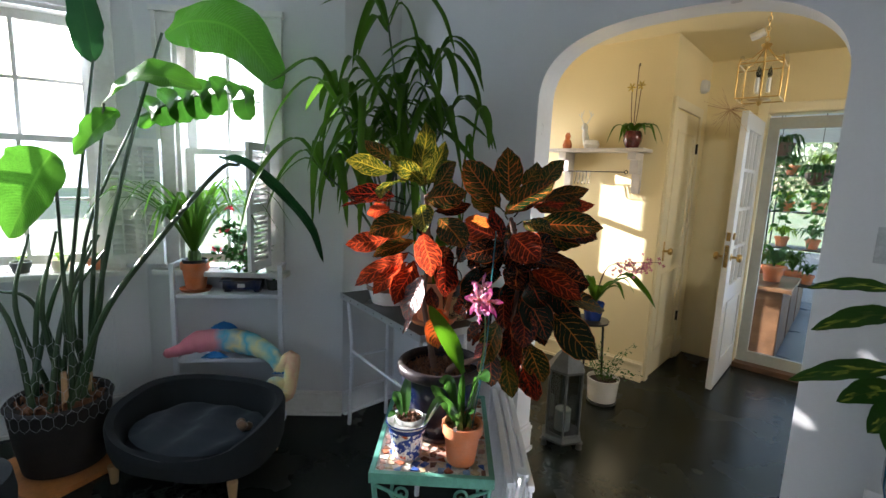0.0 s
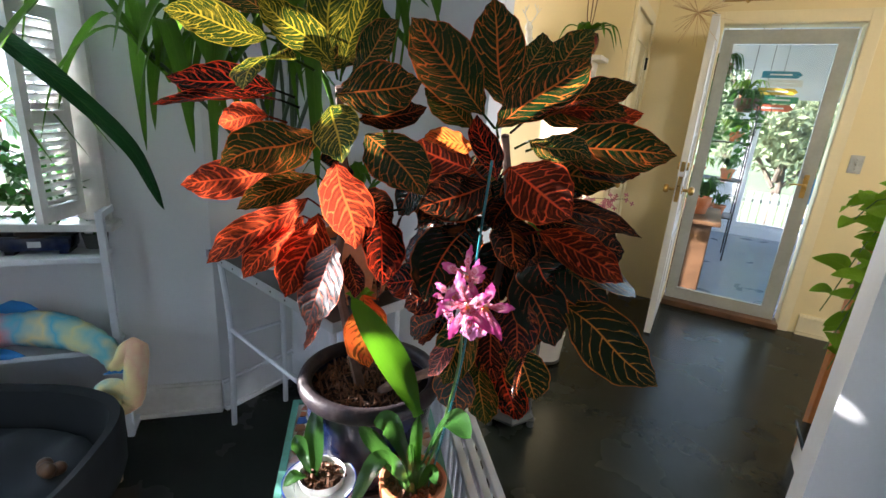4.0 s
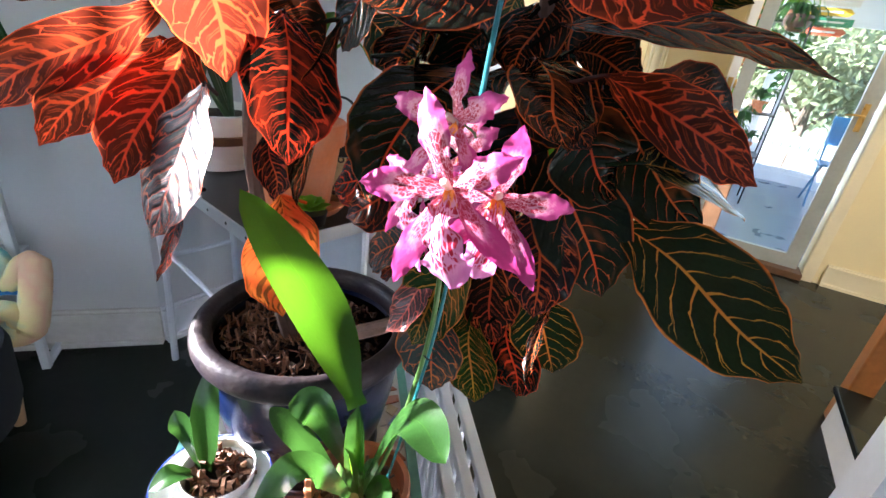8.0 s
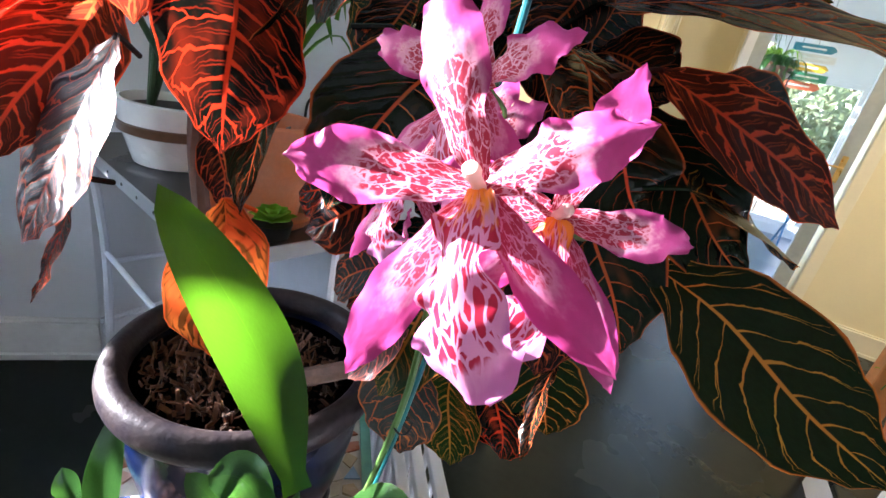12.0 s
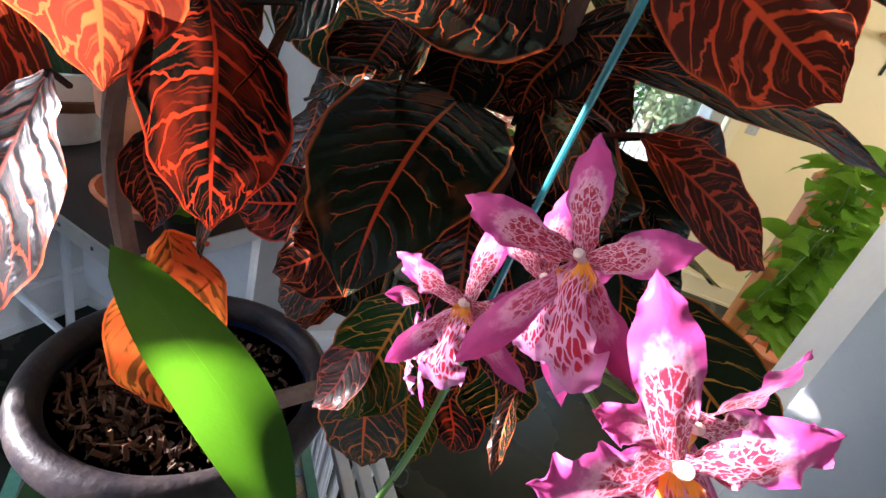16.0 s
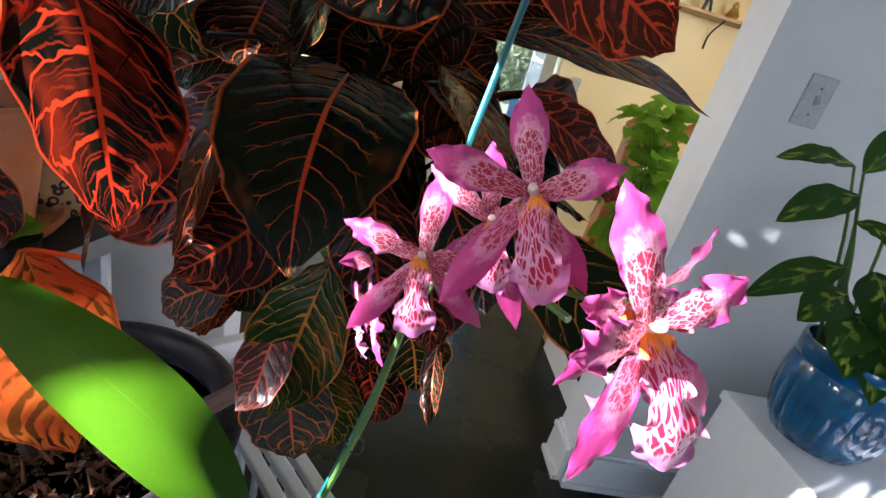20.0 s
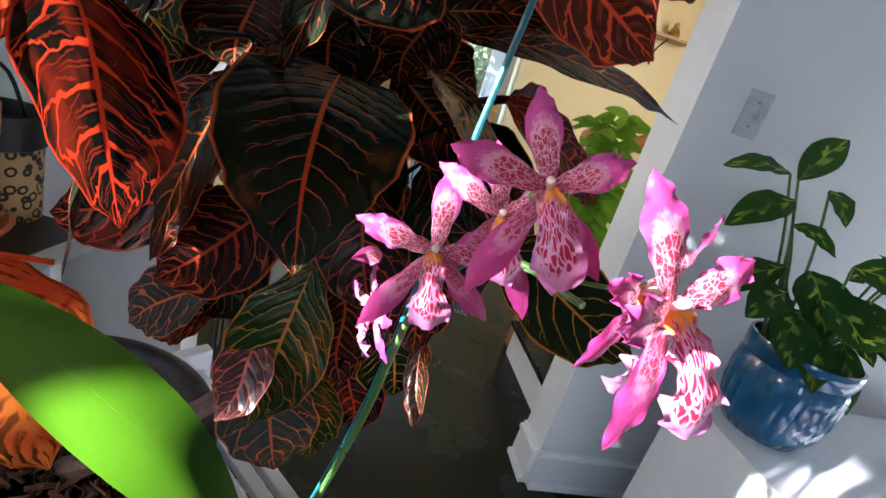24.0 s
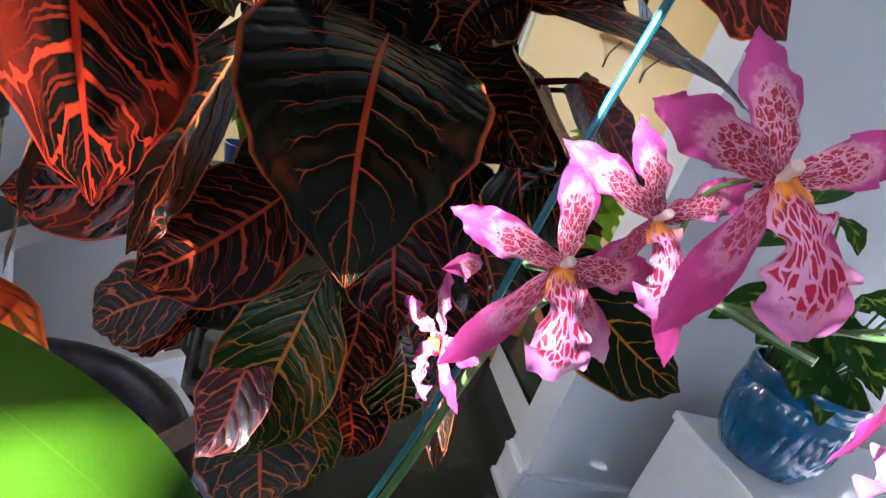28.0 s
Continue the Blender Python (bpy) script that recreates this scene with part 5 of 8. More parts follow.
croton_leaf(croton, (-0.502, 1.780, 1.214), (-0.417, 1.800, 1.190), 0.085, DEEP, 0.05, (-0.05, -0.74, 0.50))
croton_leaf(croton, (-0.506, 1.740, 1.411), (-0.332, 1.760, 1.408), 0.095, FLAME, 0.05, (-0.05, -0.74, 0.50))
croton_leaf(croton, (-0.509, 1.760, 1.290), (-0.333, 1.780, 1.278), 0.1, OLIVE, 0.05, (-0.05, -0.74, 0.50))
croton_leaf(croton, (-0.521, 1.680, 1.197), (-0.428, 1.660, 1.127), 0.085, DEEP, 0.04, (-0.10, -0.92, 0.36))
croton_leaf(croton, (-0.519, 1.700, 1.242), (-0.397, 1.680, 1.268), 0.06, DEEP, 0.04, (-0.10, -0.92, 0.36))
croton_leaf(croton, (-0.507, 1.680, 1.260), (-0.517, 1.640, 1.184), 0.075, DEEP, 0.04, (-0.10, -0.92, 0.36))
croton_leaf(croton, (-0.565, 1.660, 1.221), (-0.587, 1.630, 1.165), 0.085, DARK, 0.04, (-0.10, -0.92, 0.36))
croton_leaf(croton, (-0.630, 1.640, 1.222), (-0.632, 1.600, 1.167), 0.085, DEEP, 0.04, (-0.10, -0.92, 0.36))
croton_leaf(croton, (-0.620, 1.899, 1.252), (-0.687, 1.841, 1.151), 0.110, DARK, 0.02, (-0.14, -0.82, 0.61))
croton_leaf(croton, (-0.535, 1.863, 1.288), (-0.503, 1.788, 1.194), 0.090, DARK, 0.02, (-0.14, -0.82, 0.61))
croton_leaf(croton, (-0.803, 1.852, 1.100), (-0.797, 1.795, 0.993), 0.075, DEEP, 0.02, (-0.14, -0.82, 0.61))
croton_leaf(croton, (-0.631, 1.915, 1.211), (-0.516, 1.891, 1.178), 0.100, DEEP, 0.02, (-0.14, -0.82, 0.61))

# dark inner leaves added facing the sun, to shade the crown's right side
croton_leaf(croton, (-0.620, 1.600, 1.190), (-0.685, 1.620, 0.995), 0.120, DEEP, 0.05, (-0.90, -0.42, 0.20))
croton_leaf(croton, (-0.655, 1.545, 1.215), (-0.700, 1.530, 1.020), 0.105, DARK, 0.05, (-0.90, -0.35, 0.25))
croton_leaf(croton, (-0.600, 1.640, 1.260), (-0.650, 1.690, 1.090), 0.120, DEEP, 0.05, (-0.90, -0.42, 0.20))
croton_leaf(croton, (-0.540, 1.600, 1.330), (-0.600, 1.590, 1.170), 0.110, DARK, 0.05, (-0.85, -0.45, 0.25))


# ---- the orchid in bloom ----
ORCHID_AT = Vector((-0.595, 1.535, TABLE_Z))
orchid = thing("orchid", ORCHID_AT, "magenta spotted orchid in bloom, staked in a terracotta pot", "potted plant")


def clay_pot(at, r, h, parent, material=TERRACOTTA, fill=0.85):
    k = r
    p = part("pot", lathe([(0.62 * k, 0), (0.70 * k, 0.002), (0.90 * k, 0.74 * h), (1.0 * k, 0.75 * h), (1.03 * k, 0.98 * h), (1.0 * k, h), (0.90 * k, h), (0.86 * k, 0.8 * h), (0.0, 0.8 * h)], at, seg=32), material, parent)
    return p


clay_pot(ORCHID_AT + Vector((0, 0, 0.0025)), 0.070, 0.145, orchid)
tagged(chips("bark", ORCHID_AT + Vector((0, 0, 0.120)), 0.058, 110, 0.007, BARK, orchid, 8), kind="stuff")
part("stake", tube([(-0.575, 1.555, 0.58), (-0.499, 1.512, 0.947), (-0.478, 1.492, 1.17), (-0.462, 1.478, 1.33)], 0.0019, n=16), TEAL_ROD, orchid, "thin teal coated stake")
part("flower_spike", tube([ORCHID_AT + Vector((0.01, 0, 0.11)), (-0.53, 1.515, 0.80), (-0.497, 1.500, 0.96), (-0.484, 1.478, 1.08), (-0.458, 1.448, 1.125), (-0.432, 1.402, 1.128)], 0.0029, 0.0018, n=24), STEM_GREEN, orchid)
for z in (0.80, 0.93, 1.03):
    p = Vector((-0.499, 1.508, z)) if z > 0.85 else Vector((-0.532, 1.523, z))
    part("plant_tie", tube([p + Vector((0.007 * math.cos(a), 0.007 * math.sin(a), 0.002 * math.sin(2 * a))) for a in (i * 0.63 for i in range(11))], 0.0008, n=20, seg=5), BLACK_IRON, orchid)


TEPAL = ((0, 0.34), (0.2, 0.62), (0.45, 0.98), (0.58, 0.97), (0.76, 0.66), (0.91, 0.27), (1.0, 0.01))
LIP_SHAPE = ((0, 0.26), (0.10, 0.52), (0.24, 0.58), (0.40, 0.50), (0.60, 0.84), (0.78, 1.0), (0.91, 0.86), (1.0, 0.34))


def flower(plant, at, facing, up, size, seed, tips=(), open_lip=1.0):
    """Five tepals round a column, and a ruffled lip. tips: where dorsal, left, right, lower left, lower right and lip end, if known."""
    at, n = Vector(at), Vector(facing).normalized()
    u = Vector(up)
    u = (u - n * u.dot(n)).normalized()
    r = u.cross(n).normalized()
    k = size / 0.042
    rng = random.Random(seed)
    m = Matrix((r, n.cross(r).normalized(), n)).transposed().to_4x4()
    m.translation = at
    head = part("flower", lathe([(0.0, -0.004 * k), (0.0017 * k, -0.003 * k), (0.0015 * k, 0.004 * k), (0.0021 * k, 0.006 * k), (0.0017 * k, 0.008 * k), (0.0, 0.0086 * k)], m=m @ Matrix.Rotation(radians(-25), 4, "X"), seg=12), COLUMN, plant)
    spec = ((94, 0.046, 0.0158, 0.002, 0.0014), (168, 0.044, 0.0155, 0.004, 0.0024), (19, 0.044, 0.0155, 0.004, 0.0024), (235, 0.046, 0.0138, -0.004, 0.0007), (309, 0.046, 0.0138, -0.004, 0.0007))
    for i, (ang, length, width, fwd, ruffle) in enumerate(spec):
        a = radians(ang + rng.uniform(-6, 6))
        d = r * math.cos(a) + u * math.sin(a)
        ln = length * k * rng.uniform(0.93, 1.06)
        end = at + d * ln + n * (fwd + rng.uniform(-0.006, 0.004)) * k
        if i < len(tips) and tips[i]:
            end = Vector(tips[i])
        v = end - at
        pts = [at + v * 0.03, at + v * 0.4 + n * 0.0045 * k, at + v * 0.75 + n * 0.0035 * k, end]
        part("petal", blade(pts, width * k, n, nv=28, nu=6, outline=TEPAL, cup=-0.35 + 0.3 * rng.random(), edge_wave=ruffle * 0.8 * k, twist=rng.uniform(-0.25, 0.25), seed=seed + ang), PETAL if i < 3 else SEPAL, head)
    d = (-u + r * rng.uniform(-0.08, 0.08)).normalized()
    end = at + d * 0.046 * k + n * 0.004 * k
    if len(tips) > 5 and tips[5]:
        end = Vector(tips[5])
    v = end - at
    pts = [at + n * 0.002 * k, at + v * 0.28 + n * 0.010 * k, at + v * 0.65 + n * 0.010 * k, end]
    part("lip", blade(pts, 0.0225 * k * open_lip, n, nv=44, nu=10, outline=LIP_SHAPE, cup=-0.45, edge_wave=0.0034 * k, seed=seed * 1.7), LIP, head)
    return head


LEAN = Vector((-0.10, 0.0, 1.0))
flower(orchid, (-0.426, 1.363, 1.151), (-0.05, -0.93, 0.24), LEAN, 0.043, 1,
       ((-0.449, 1.370, 1.193), (-0.460, 1.339, 1.151), (-0.396, 1.371, 1.172), (-0.441, 1.345, 1.103), (-0.386, 1.369, 1.118), (-0.410, 1.347, 1.111)))
flower(orchid, (-0.457, 1.420, 1.170), (-0.42, -0.86, 0.16), (-0.18, 0, 1), 0.043, 2,
       ((-0.467, 1.445, 1.209), (-0.503, 1.422, 1.177), (-0.426, 1.416, 1.190), (-0.485, 1.403, 1.123), (-0.426, 1.408, 1.138), (-0.446, 1.398, 1.134)))
flower(orchid, (-0.491, 1.446, 1.122), (-0.25, -0.95, 0.12), LEAN, 0.040, 3,
       ((-0.487, 1.475, 1.162), (-0.532, 1.459, 1.127), (-0.452, 1.449, 1.127), (-0.520, 1.447, 1.073), (-0.450, 1.455, 1.084), (-0.488, 1.428, 1.088)))
flower(orchid, (-0.464, 1.449, 1.146), (-0.05, -0.95, 0.18), (-0.35, 0, 1), 0.038, 4,
       ((-0.468, 1.480, 1.178), (-0.496, 1.476, 1.160), (-0.440, 1.445, 1.168), (-0.484, 1.450, 1.112), (-0.436, 1.442, 1.095), (-0.455, 1.437, 1.115)))
flower(orchid, (-0.415, 1.395, 1.142), (0.55, -0.80, 0.15), (0.1, 0, 1), 0.040, 5,
       ((-0.404, 1.385, 1.183), None, (-0.379, 1.419, 1.140), None, (-0.385, 1.395, 1.098), None))
flower(orchid, (-0.508, 1.486, 1.062), (-0.85, -0.35, -0.1), LEAN, 0.030, 6, (), 0.7)
part("bud", blade([(-0.515, 1.462, 1.104), (-0.522, 1.455, 1.11), (-0.53, 1.45, 1.108)], 0.010, (0, -1, 0.2), nv=8, cup=0.9), PETAL, orchid)
for tip_at in ((-0.426, 1.373, 1.152), (-0.457, 1.420, 1.170), (-0.493, 1.446, 1.122), (-0.412, 1.398, 1.142)):
    q = Vector(tip_at) + Vector((0, 0.006, 0))
    part("flower_stalk", tube([q, q + Vector((0.002, 0.02, -0.012)), Vector((-0.458, 1.448, 1.12)).lerp(q, 0.25)], 0.0008, 0.0011, seg=6, n=8), STEM_GREEN, orchid)

for base, mid, tip, w, face, mt in (
        ((-0.552, 1.468, 0.86), (-0.632, 1.496, 0.93), (-0.716, 1.470, 1.050), 0.060, (0.75, -0.62, 0.30), ORCHID_LEAF),
        ((-0.585, 1.515, 0.68), (-0.625, 1.49, 0.79), (-0.655, 1.47, 0.80), 0.046, (-0.2, -0.6, 0.8), PALE_LEAF),
        ((-0.60, 1.515, 0.64), (-0.66, 1.49, 0.73), (-0.697, 1.478, 0.765), 0.034, (0.3, -0.6, 0.7), PALE_LEAF),
        ((-0.575, 1.52, 0.68), (-0.50, 1.485, 0.86), (-0.440, 1.453, 0.872), 0.048, (-0.1, -0.35, 0.95), PALE_LEAF),
        ((-0.585, 1.505, 0.66), (-0.612, 1.44, 0.755), (-0.630, 1.375, 0.68), 0.040, (-0.1, -0.5, 0.85), PALE_LEAF),
        ((-0.60, 1.53, 0.64), (-0.575, 1.49, 0.74), (-0.555, 1.46, 0.80), 0.028, (-0.1, -0.8, 0.5), ORCHID_LEAF),
        ((-0.58, 1.53, 0.63), (-0.535, 1.50, 0.72), (-0.50, 1.46, 0.74), 0.026, (0.1, -0.7, 0.7), PALE_LEAF)):
    part("leaf", blade([base, mid, tip], w, face, nv=18, nu=4, start=0.35, peak=0.55, sharp=0.6, cup=0.22), mt, orchid)
part("leaf_sheath", blade([(-0.585, 1.525, 0.62), (-0.565, 1.49, 0.75), (-0.550, 1.467, 0.865)], 0.026, (0.2, -0.8, 0.4), nv=10, nu=3, start=0.9, peak=0.5, sharp=0.3, cup=0.6), PALE_LEAF, orchid)
for dx, dy, h in ((0.0, -0.015, 0.085), (-0.02, 0.0, 0.075), (0.012, 0.01, 0.065)):
    part("bulb", lathe([(0.008, 0.112), (0.015, 0.125), (0.016, 0.15), (0.010, 0.13 + h * 0.7), (0.005, 0.12 + h)], ORCHID_AT + Vector((dx, dy, 0)), seg=14), STEM_GREEN, orchid)
part("plant_label", box(-0.006, 0.006, -0.0006, 0.0006, -0.045, 0.045, m=pose(-0.585, 1.475, 0.635, 35, 25, 20)), WHITE_CERAMIC, orchid, smooth_faces=False)

# small orchid in a painted pot
TAL_AT = Vector((-0.762, 1.432, TABLE_Z))
small_orchid = thing("small_orchid", TAL_AT, "small orchid in a hand-painted blue and white patterned pot", "potted plant")


def painted_pot_material():
    m = mat("hand_painted_pot_glaze", (0.72, 0.70, 0.66), 0.2, vary=0.06, scale=8, bump=0.02, coat=0.5)
    nt = m.node_tree
    nd, lk = nt.nodes, nt.links
    tc = next(n for n in nd if n.type == "TEX_COORD")
    hv = next(n for n in nd if n.type == "HUE_SAT")
    vo = nd.new("ShaderNodeTexVoronoi")
    vo.inputs["Scale"].default_value = 90
    lk.new(tc.outputs["Object"], vo.inputs["Vector"])
    dots = math_node(nt, "SUBTRACT", 1.0, smooth(nt, vo.outputs["Distance"], 0.34, 0.40))
    core = math_node(nt, "SUBTRACT", 1.0, smooth(nt, vo.outputs["Distance"], 0.14, 0.20))
    nz = nd.new("ShaderNodeTexNoise")
    nz.inputs["Scale"].default_value = 30
    lk.new(tc.outputs["Object"], nz.inputs["Vector"])
    field = smooth(nt, nz.outputs[0], 0.50, 0.53)
    base = mix_rgb(nt, field, (0.025, 0.05, 0.24), hv.outputs[0])
    base = mix_rgb(nt, dots, base, (0.70, 0.69, 0.66))
    base = mix_rgb(nt, core, base, (0.03, 0.06, 0.25))
    orange = smooth(nt, nz.outputs[0], 0.62, 0.64)
    base = mix_rgb(nt, orange, base, (0.45, 0.09, 0.03))
    lk.new(base, nd["Principled BSDF"].inputs["Base Color"])
    return m


tp = part("pot", lathe([(0.044, 0.0025), (0.050, 0.0025), (0.062, 0.088), (0.066, 0.100), (0.063, 0.102), (0.0, 0.102)], TAL_AT, seg=36), painted_pot_material(), small_orchid, "painted blue, white and rust pattern")
part("band", lathe([(0.0645, 0.101), (0.070, 0.108), (0.072, 0.122), (0.067, 0.126), (0.062, 0.124), (0.060, 0.108)], TAL_AT, seg=36), COBALT, tp, "cobalt blue rim band")
part("collar", lathe([(0.070, 0.118), (0.0760, 0.128), (0.0745, 0.132), (0.066, 0.129), (0.052, 0.124), (0.048, 0.112)], TAL_AT, seg=40), WHITE_CERAMIC, tp, "white glazed inner rim")
part("rim_line", lathe([(0.0742, 0.1300), (0.0768, 0.1290), (0.0766, 0.1325), (0.0744, 0.1330)], TAL_AT, seg=40, ring_only=True), COBALT, tp, "thin cobalt line")
LINER_AT = TAL_AT + Vector((-0.006, 0.014, 0))
part("inner_pot", lathe([(0.044, 0.10), (0.0490, 0.134), (0.0480, 0.138), (0.0455, 0.134), (0.043, 0.118), (0.0, 0.118)], LINER_AT, seg=32), WHITE_CERAMIC, small_orchid, "white liner pot")
tagged(chips("bark", LINER_AT + Vector((0, 0, 0.122)), 0.040, 80, 0.008, BARK, small_orchid, 12), kind="stuff")
for base, mid, tip, w, face in (
        ((-0.785, 1.44, 0.625), (-0.798, 1.455, 0.69), (-0.818, 1.486, 0.765), 0.050, (0.1, -0.8, 0.5)),
        ((-0.79, 1.435, 0.625), (-0.812, 1.433, 0.685), (-0.835, 1.435, 0.71), 0.044, (-0.3, -0.6, 0.7)),
        ((-0.785, 1.432, 0.625), (-0.79, 1.398, 0.655), (-0.80, 1.37, 0.645), 0.036, (-0.1, -0.3, 0.95))):
    part("leaf", blade([base, mid, tip], w, face, nv=14, nu=4, start=0.4, peak=0.5, sharp=0.6, cup=0.2), PALE_LEAF, small_orchid)


def gate():
    """White folding gate, folded flat, beside the table."""
    g = thing("folding_gate", TM @ Vector((0.5, 0.3, 0)), "white metal folding gate, folded flat beside the table", "gate")
    for k in range(3):
        x = 0.452 + 0.034 * k
        z1 = 0.53 - 0.004 * k
        part("rail", box(x, x + 0.022, -0.05, 0.62, z1 - 0.022, z1, m=TM), WHITE_METAL, g, smooth_faces=False, bevel=0.004)
        part("rail", box(x, x + 0.022, -0.05, 0.62, 0.03, 0.052, m=TM), WHITE_METAL, g, smooth_faces=False, bevel=0.004)
        for i in range(11):
            y = -0.04 + 0.064 * i
            part("bar", tube([TM @ Vector((x + 0.011, y, 0.05)), TM @ Vector((x + 0.011, y, z1 - 0.02))], 0.006, n=1), WHITE_METAL, g)
    part("post", box(0.445, 0.56, 0.622, 0.65, 0.0, 0.56, m=TM), WHITE_METAL, g, smooth_faces=False, bevel=0.005)
    part("hinge", lathe([(0.018, 0), (0.02, 0.004), (0.02, 0.03), (0.0, 0.034)], m=TM @ pose(0.505, -0.03, 0.53)), WHITE_METAL, g)
    part("arm", tube([TM @ Vector((0.505, -0.03, 0.55)), TM @ Vector((0.46, -0.20, 0.50)), TM @ Vector((0.40, -0.42, 0.42))], 0.013, n=8), WHITE_METAL, g)
    part("foot", box(0.44, 0.57, -0.06, 0.66, 0.0005, 0.03, m=TM), WHITE_METAL, g, smooth_faces=False, bevel=0.006)


gate()

# ---- window bay: shutters, sill plants, ladder shelf, dog bed, bird of paradise ----
def shutter(p0, p1, u0, u1, z0, z1, v, swing=0.0):
    m, _ = frame_m(p0, p1)
    m = m @ Matrix.Translation((u0, v, 0)) @ Matrix.Rotation(radians(swing), 4, "Z")
    w = u1 - u0
    s = thing("shutter", m @ Vector((w / 2, 0, z0)), "white louvred half-height interior shutter, folded back", "shutter", "window shutters")
    bm = bmesh.new()
    for a, b, lo, hi in ((0, 0.03, z0, z1), (w - 0.03, w, z0, z1), (0.03, w - 0.03, z1 - 0.04, z1), (0.03, w - 0.03, z0, z0 + 0.05), (0.03, w - 0.03, (z0 + z1) / 2 - 0.02, (z0 + z1) / 2 + 0.02)):
        box(a, b, -0.011, 0.011, lo, hi, bm, m)
    part("shutter_frame", bm, OLD_TRIM, s, smooth_faces=False)
    for lo, hi in ((z0 + 0.05, (z0 + z1) / 2 - 0.02), ((z0 + z1) / 2 + 0.02, z1 - 0.04)):
        n = int((hi - lo) / 0.026)
        for i in range(n):
            z = lo + (i + 0.5) * (hi - lo) / n
            part("slat", box(0.031, w - 0.031, -0.0145, 0.0145, -0.003, 0.003, m=m @ Matrix.Translation((0, 0, z)) @ Matrix.Rotation(radians(38), 4, "X")), OLD_TRIM, s, smooth_faces=False)
    part("tilt_rod", box(w / 2 - 0.004, w / 2 + 0.004, -0.022, -0.016, z0 + 0.06, z1 - 0.05, m=m), OLD_TRIM, s, smooth_faces=False)


shutter(B2, B1, -0.02, 0.155, 0.935, 1.62, -0.075, -4)
shutter(B2, B1, 0.715, 0.915, 0.935, 1.62, -0.045, -103)
shutter(B3, B2, 1.53, 1.70, 0.935, 1.62, -0.06, -6)

RACK_M, _ = frame_m((-2.42, 1.215), (-2.03, 1.665))
RACK_W = 0.595


def ladder_shelf():
    r = thing("ladder_shelf", RACK_M @ Vector((0.3, 0.1, 0)), "white metal two-tier ladder shelf unit below the window", "shelf unit")
    for u in (0.0, RACK_W - 0.025):
        part("post", box(u, u + 0.025, -0.005, 0.02, 0.0, 0.955, m=RACK_M), WHITE_METAL, r, smooth_faces=False, bevel=0.003)
        part("post", box(u, u + 0.025, 0.215, 0.24, 0.0, 0.955, m=RACK_M), WHITE_METAL, r, smooth_faces=False, bevel=0.003)
        part("side_rail", box(u + 0.003, u + 0.022, 0.02, 0.215, 0.93, 0.955, m=RACK_M), WHITE_METAL, r, smooth_faces=False)
        part("side_rail", box(u + 0.003, u + 0.022, 0.02, 0.215, 0.0, 0.022, m=RACK_M), WHITE_METAL, r, smooth_faces=False)
    for z in (0.785, 0.41):
        part("shelf", box(0.026, RACK_W - 0.026, 0.0, 0.235, z - 0.022, z, m=RACK_M), WHITE_METAL, r, smooth_faces=False, bevel=0.004)


ladder_shelf()


def rosette(bm, at, n, length, width, rise, seed, spread=1.0, nv=10, nu=2, droop=0.5, sharp=0.8, peak=0.4, face=None):
    """Arching strap leaves round a point, into one bmesh."""
    rng = random.Random(seed)
    at = Vector(at)
    for i in range(n):
        a = 2.4 * i + rng.uniform(-0.4, 0.4)
        ln = length * rng.uniform(0.65, 1.1)
        k = spread * rng.uniform(0.45, 1.0)
        d = Vector((math.cos(a), math.sin(a), 0))
        up = Vector((0, 0, 1))
        pts = [at, at + d * ln * 0.3 * k + up * ln * rise * 0.6, at + d * ln * 0.7 * k + up * ln * (rise * 0.95 - droop * 0.15 * k), at + d * ln * k + up * ln * (rise - droop * k)]
        blade(pts, width * rng.uniform(0.8, 1.15), face or (up - d * 0.3), nv=nv, nu=nu, start=0.55, peak=peak, sharp=sharp, cup=0.3, bm=bm)
    return bm


def leaf_parts(plant, at, n, length, width, rise, seed, material, spread=1.0, droop=0.5, nv=10, nu=2, peak=0.4, sharp=0.8):
    rng = random.Random(seed)
    at = Vector(at)
    up = Vector((0, 0, 1))
    for i in range(n):
        a = 2.4 * i + rng.uniform(-0.4, 0.4)
        ln = length * rng.uniform(0.65, 1.1)
        k = spread * rng.uniform(0.45, 1.0)
        d = Vector((math.cos(a), math.sin(a), 0))
        pts = [at, at + d * ln * 0.3 * k + up * ln * rise * 0.6, at + d * ln * 0.7 * k + up * ln * (rise * 0.95 - droop * 0.15 * k), at + d * ln * k + up * ln * (rise - droop * k)]
        part("leaf", blade(pts, width * rng.uniform(0.8, 1.15), up - d * 0.3, nv=nv, nu=nu, start=0.55, peak=peak, sharp=sharp, cup=0.3), material, plant)


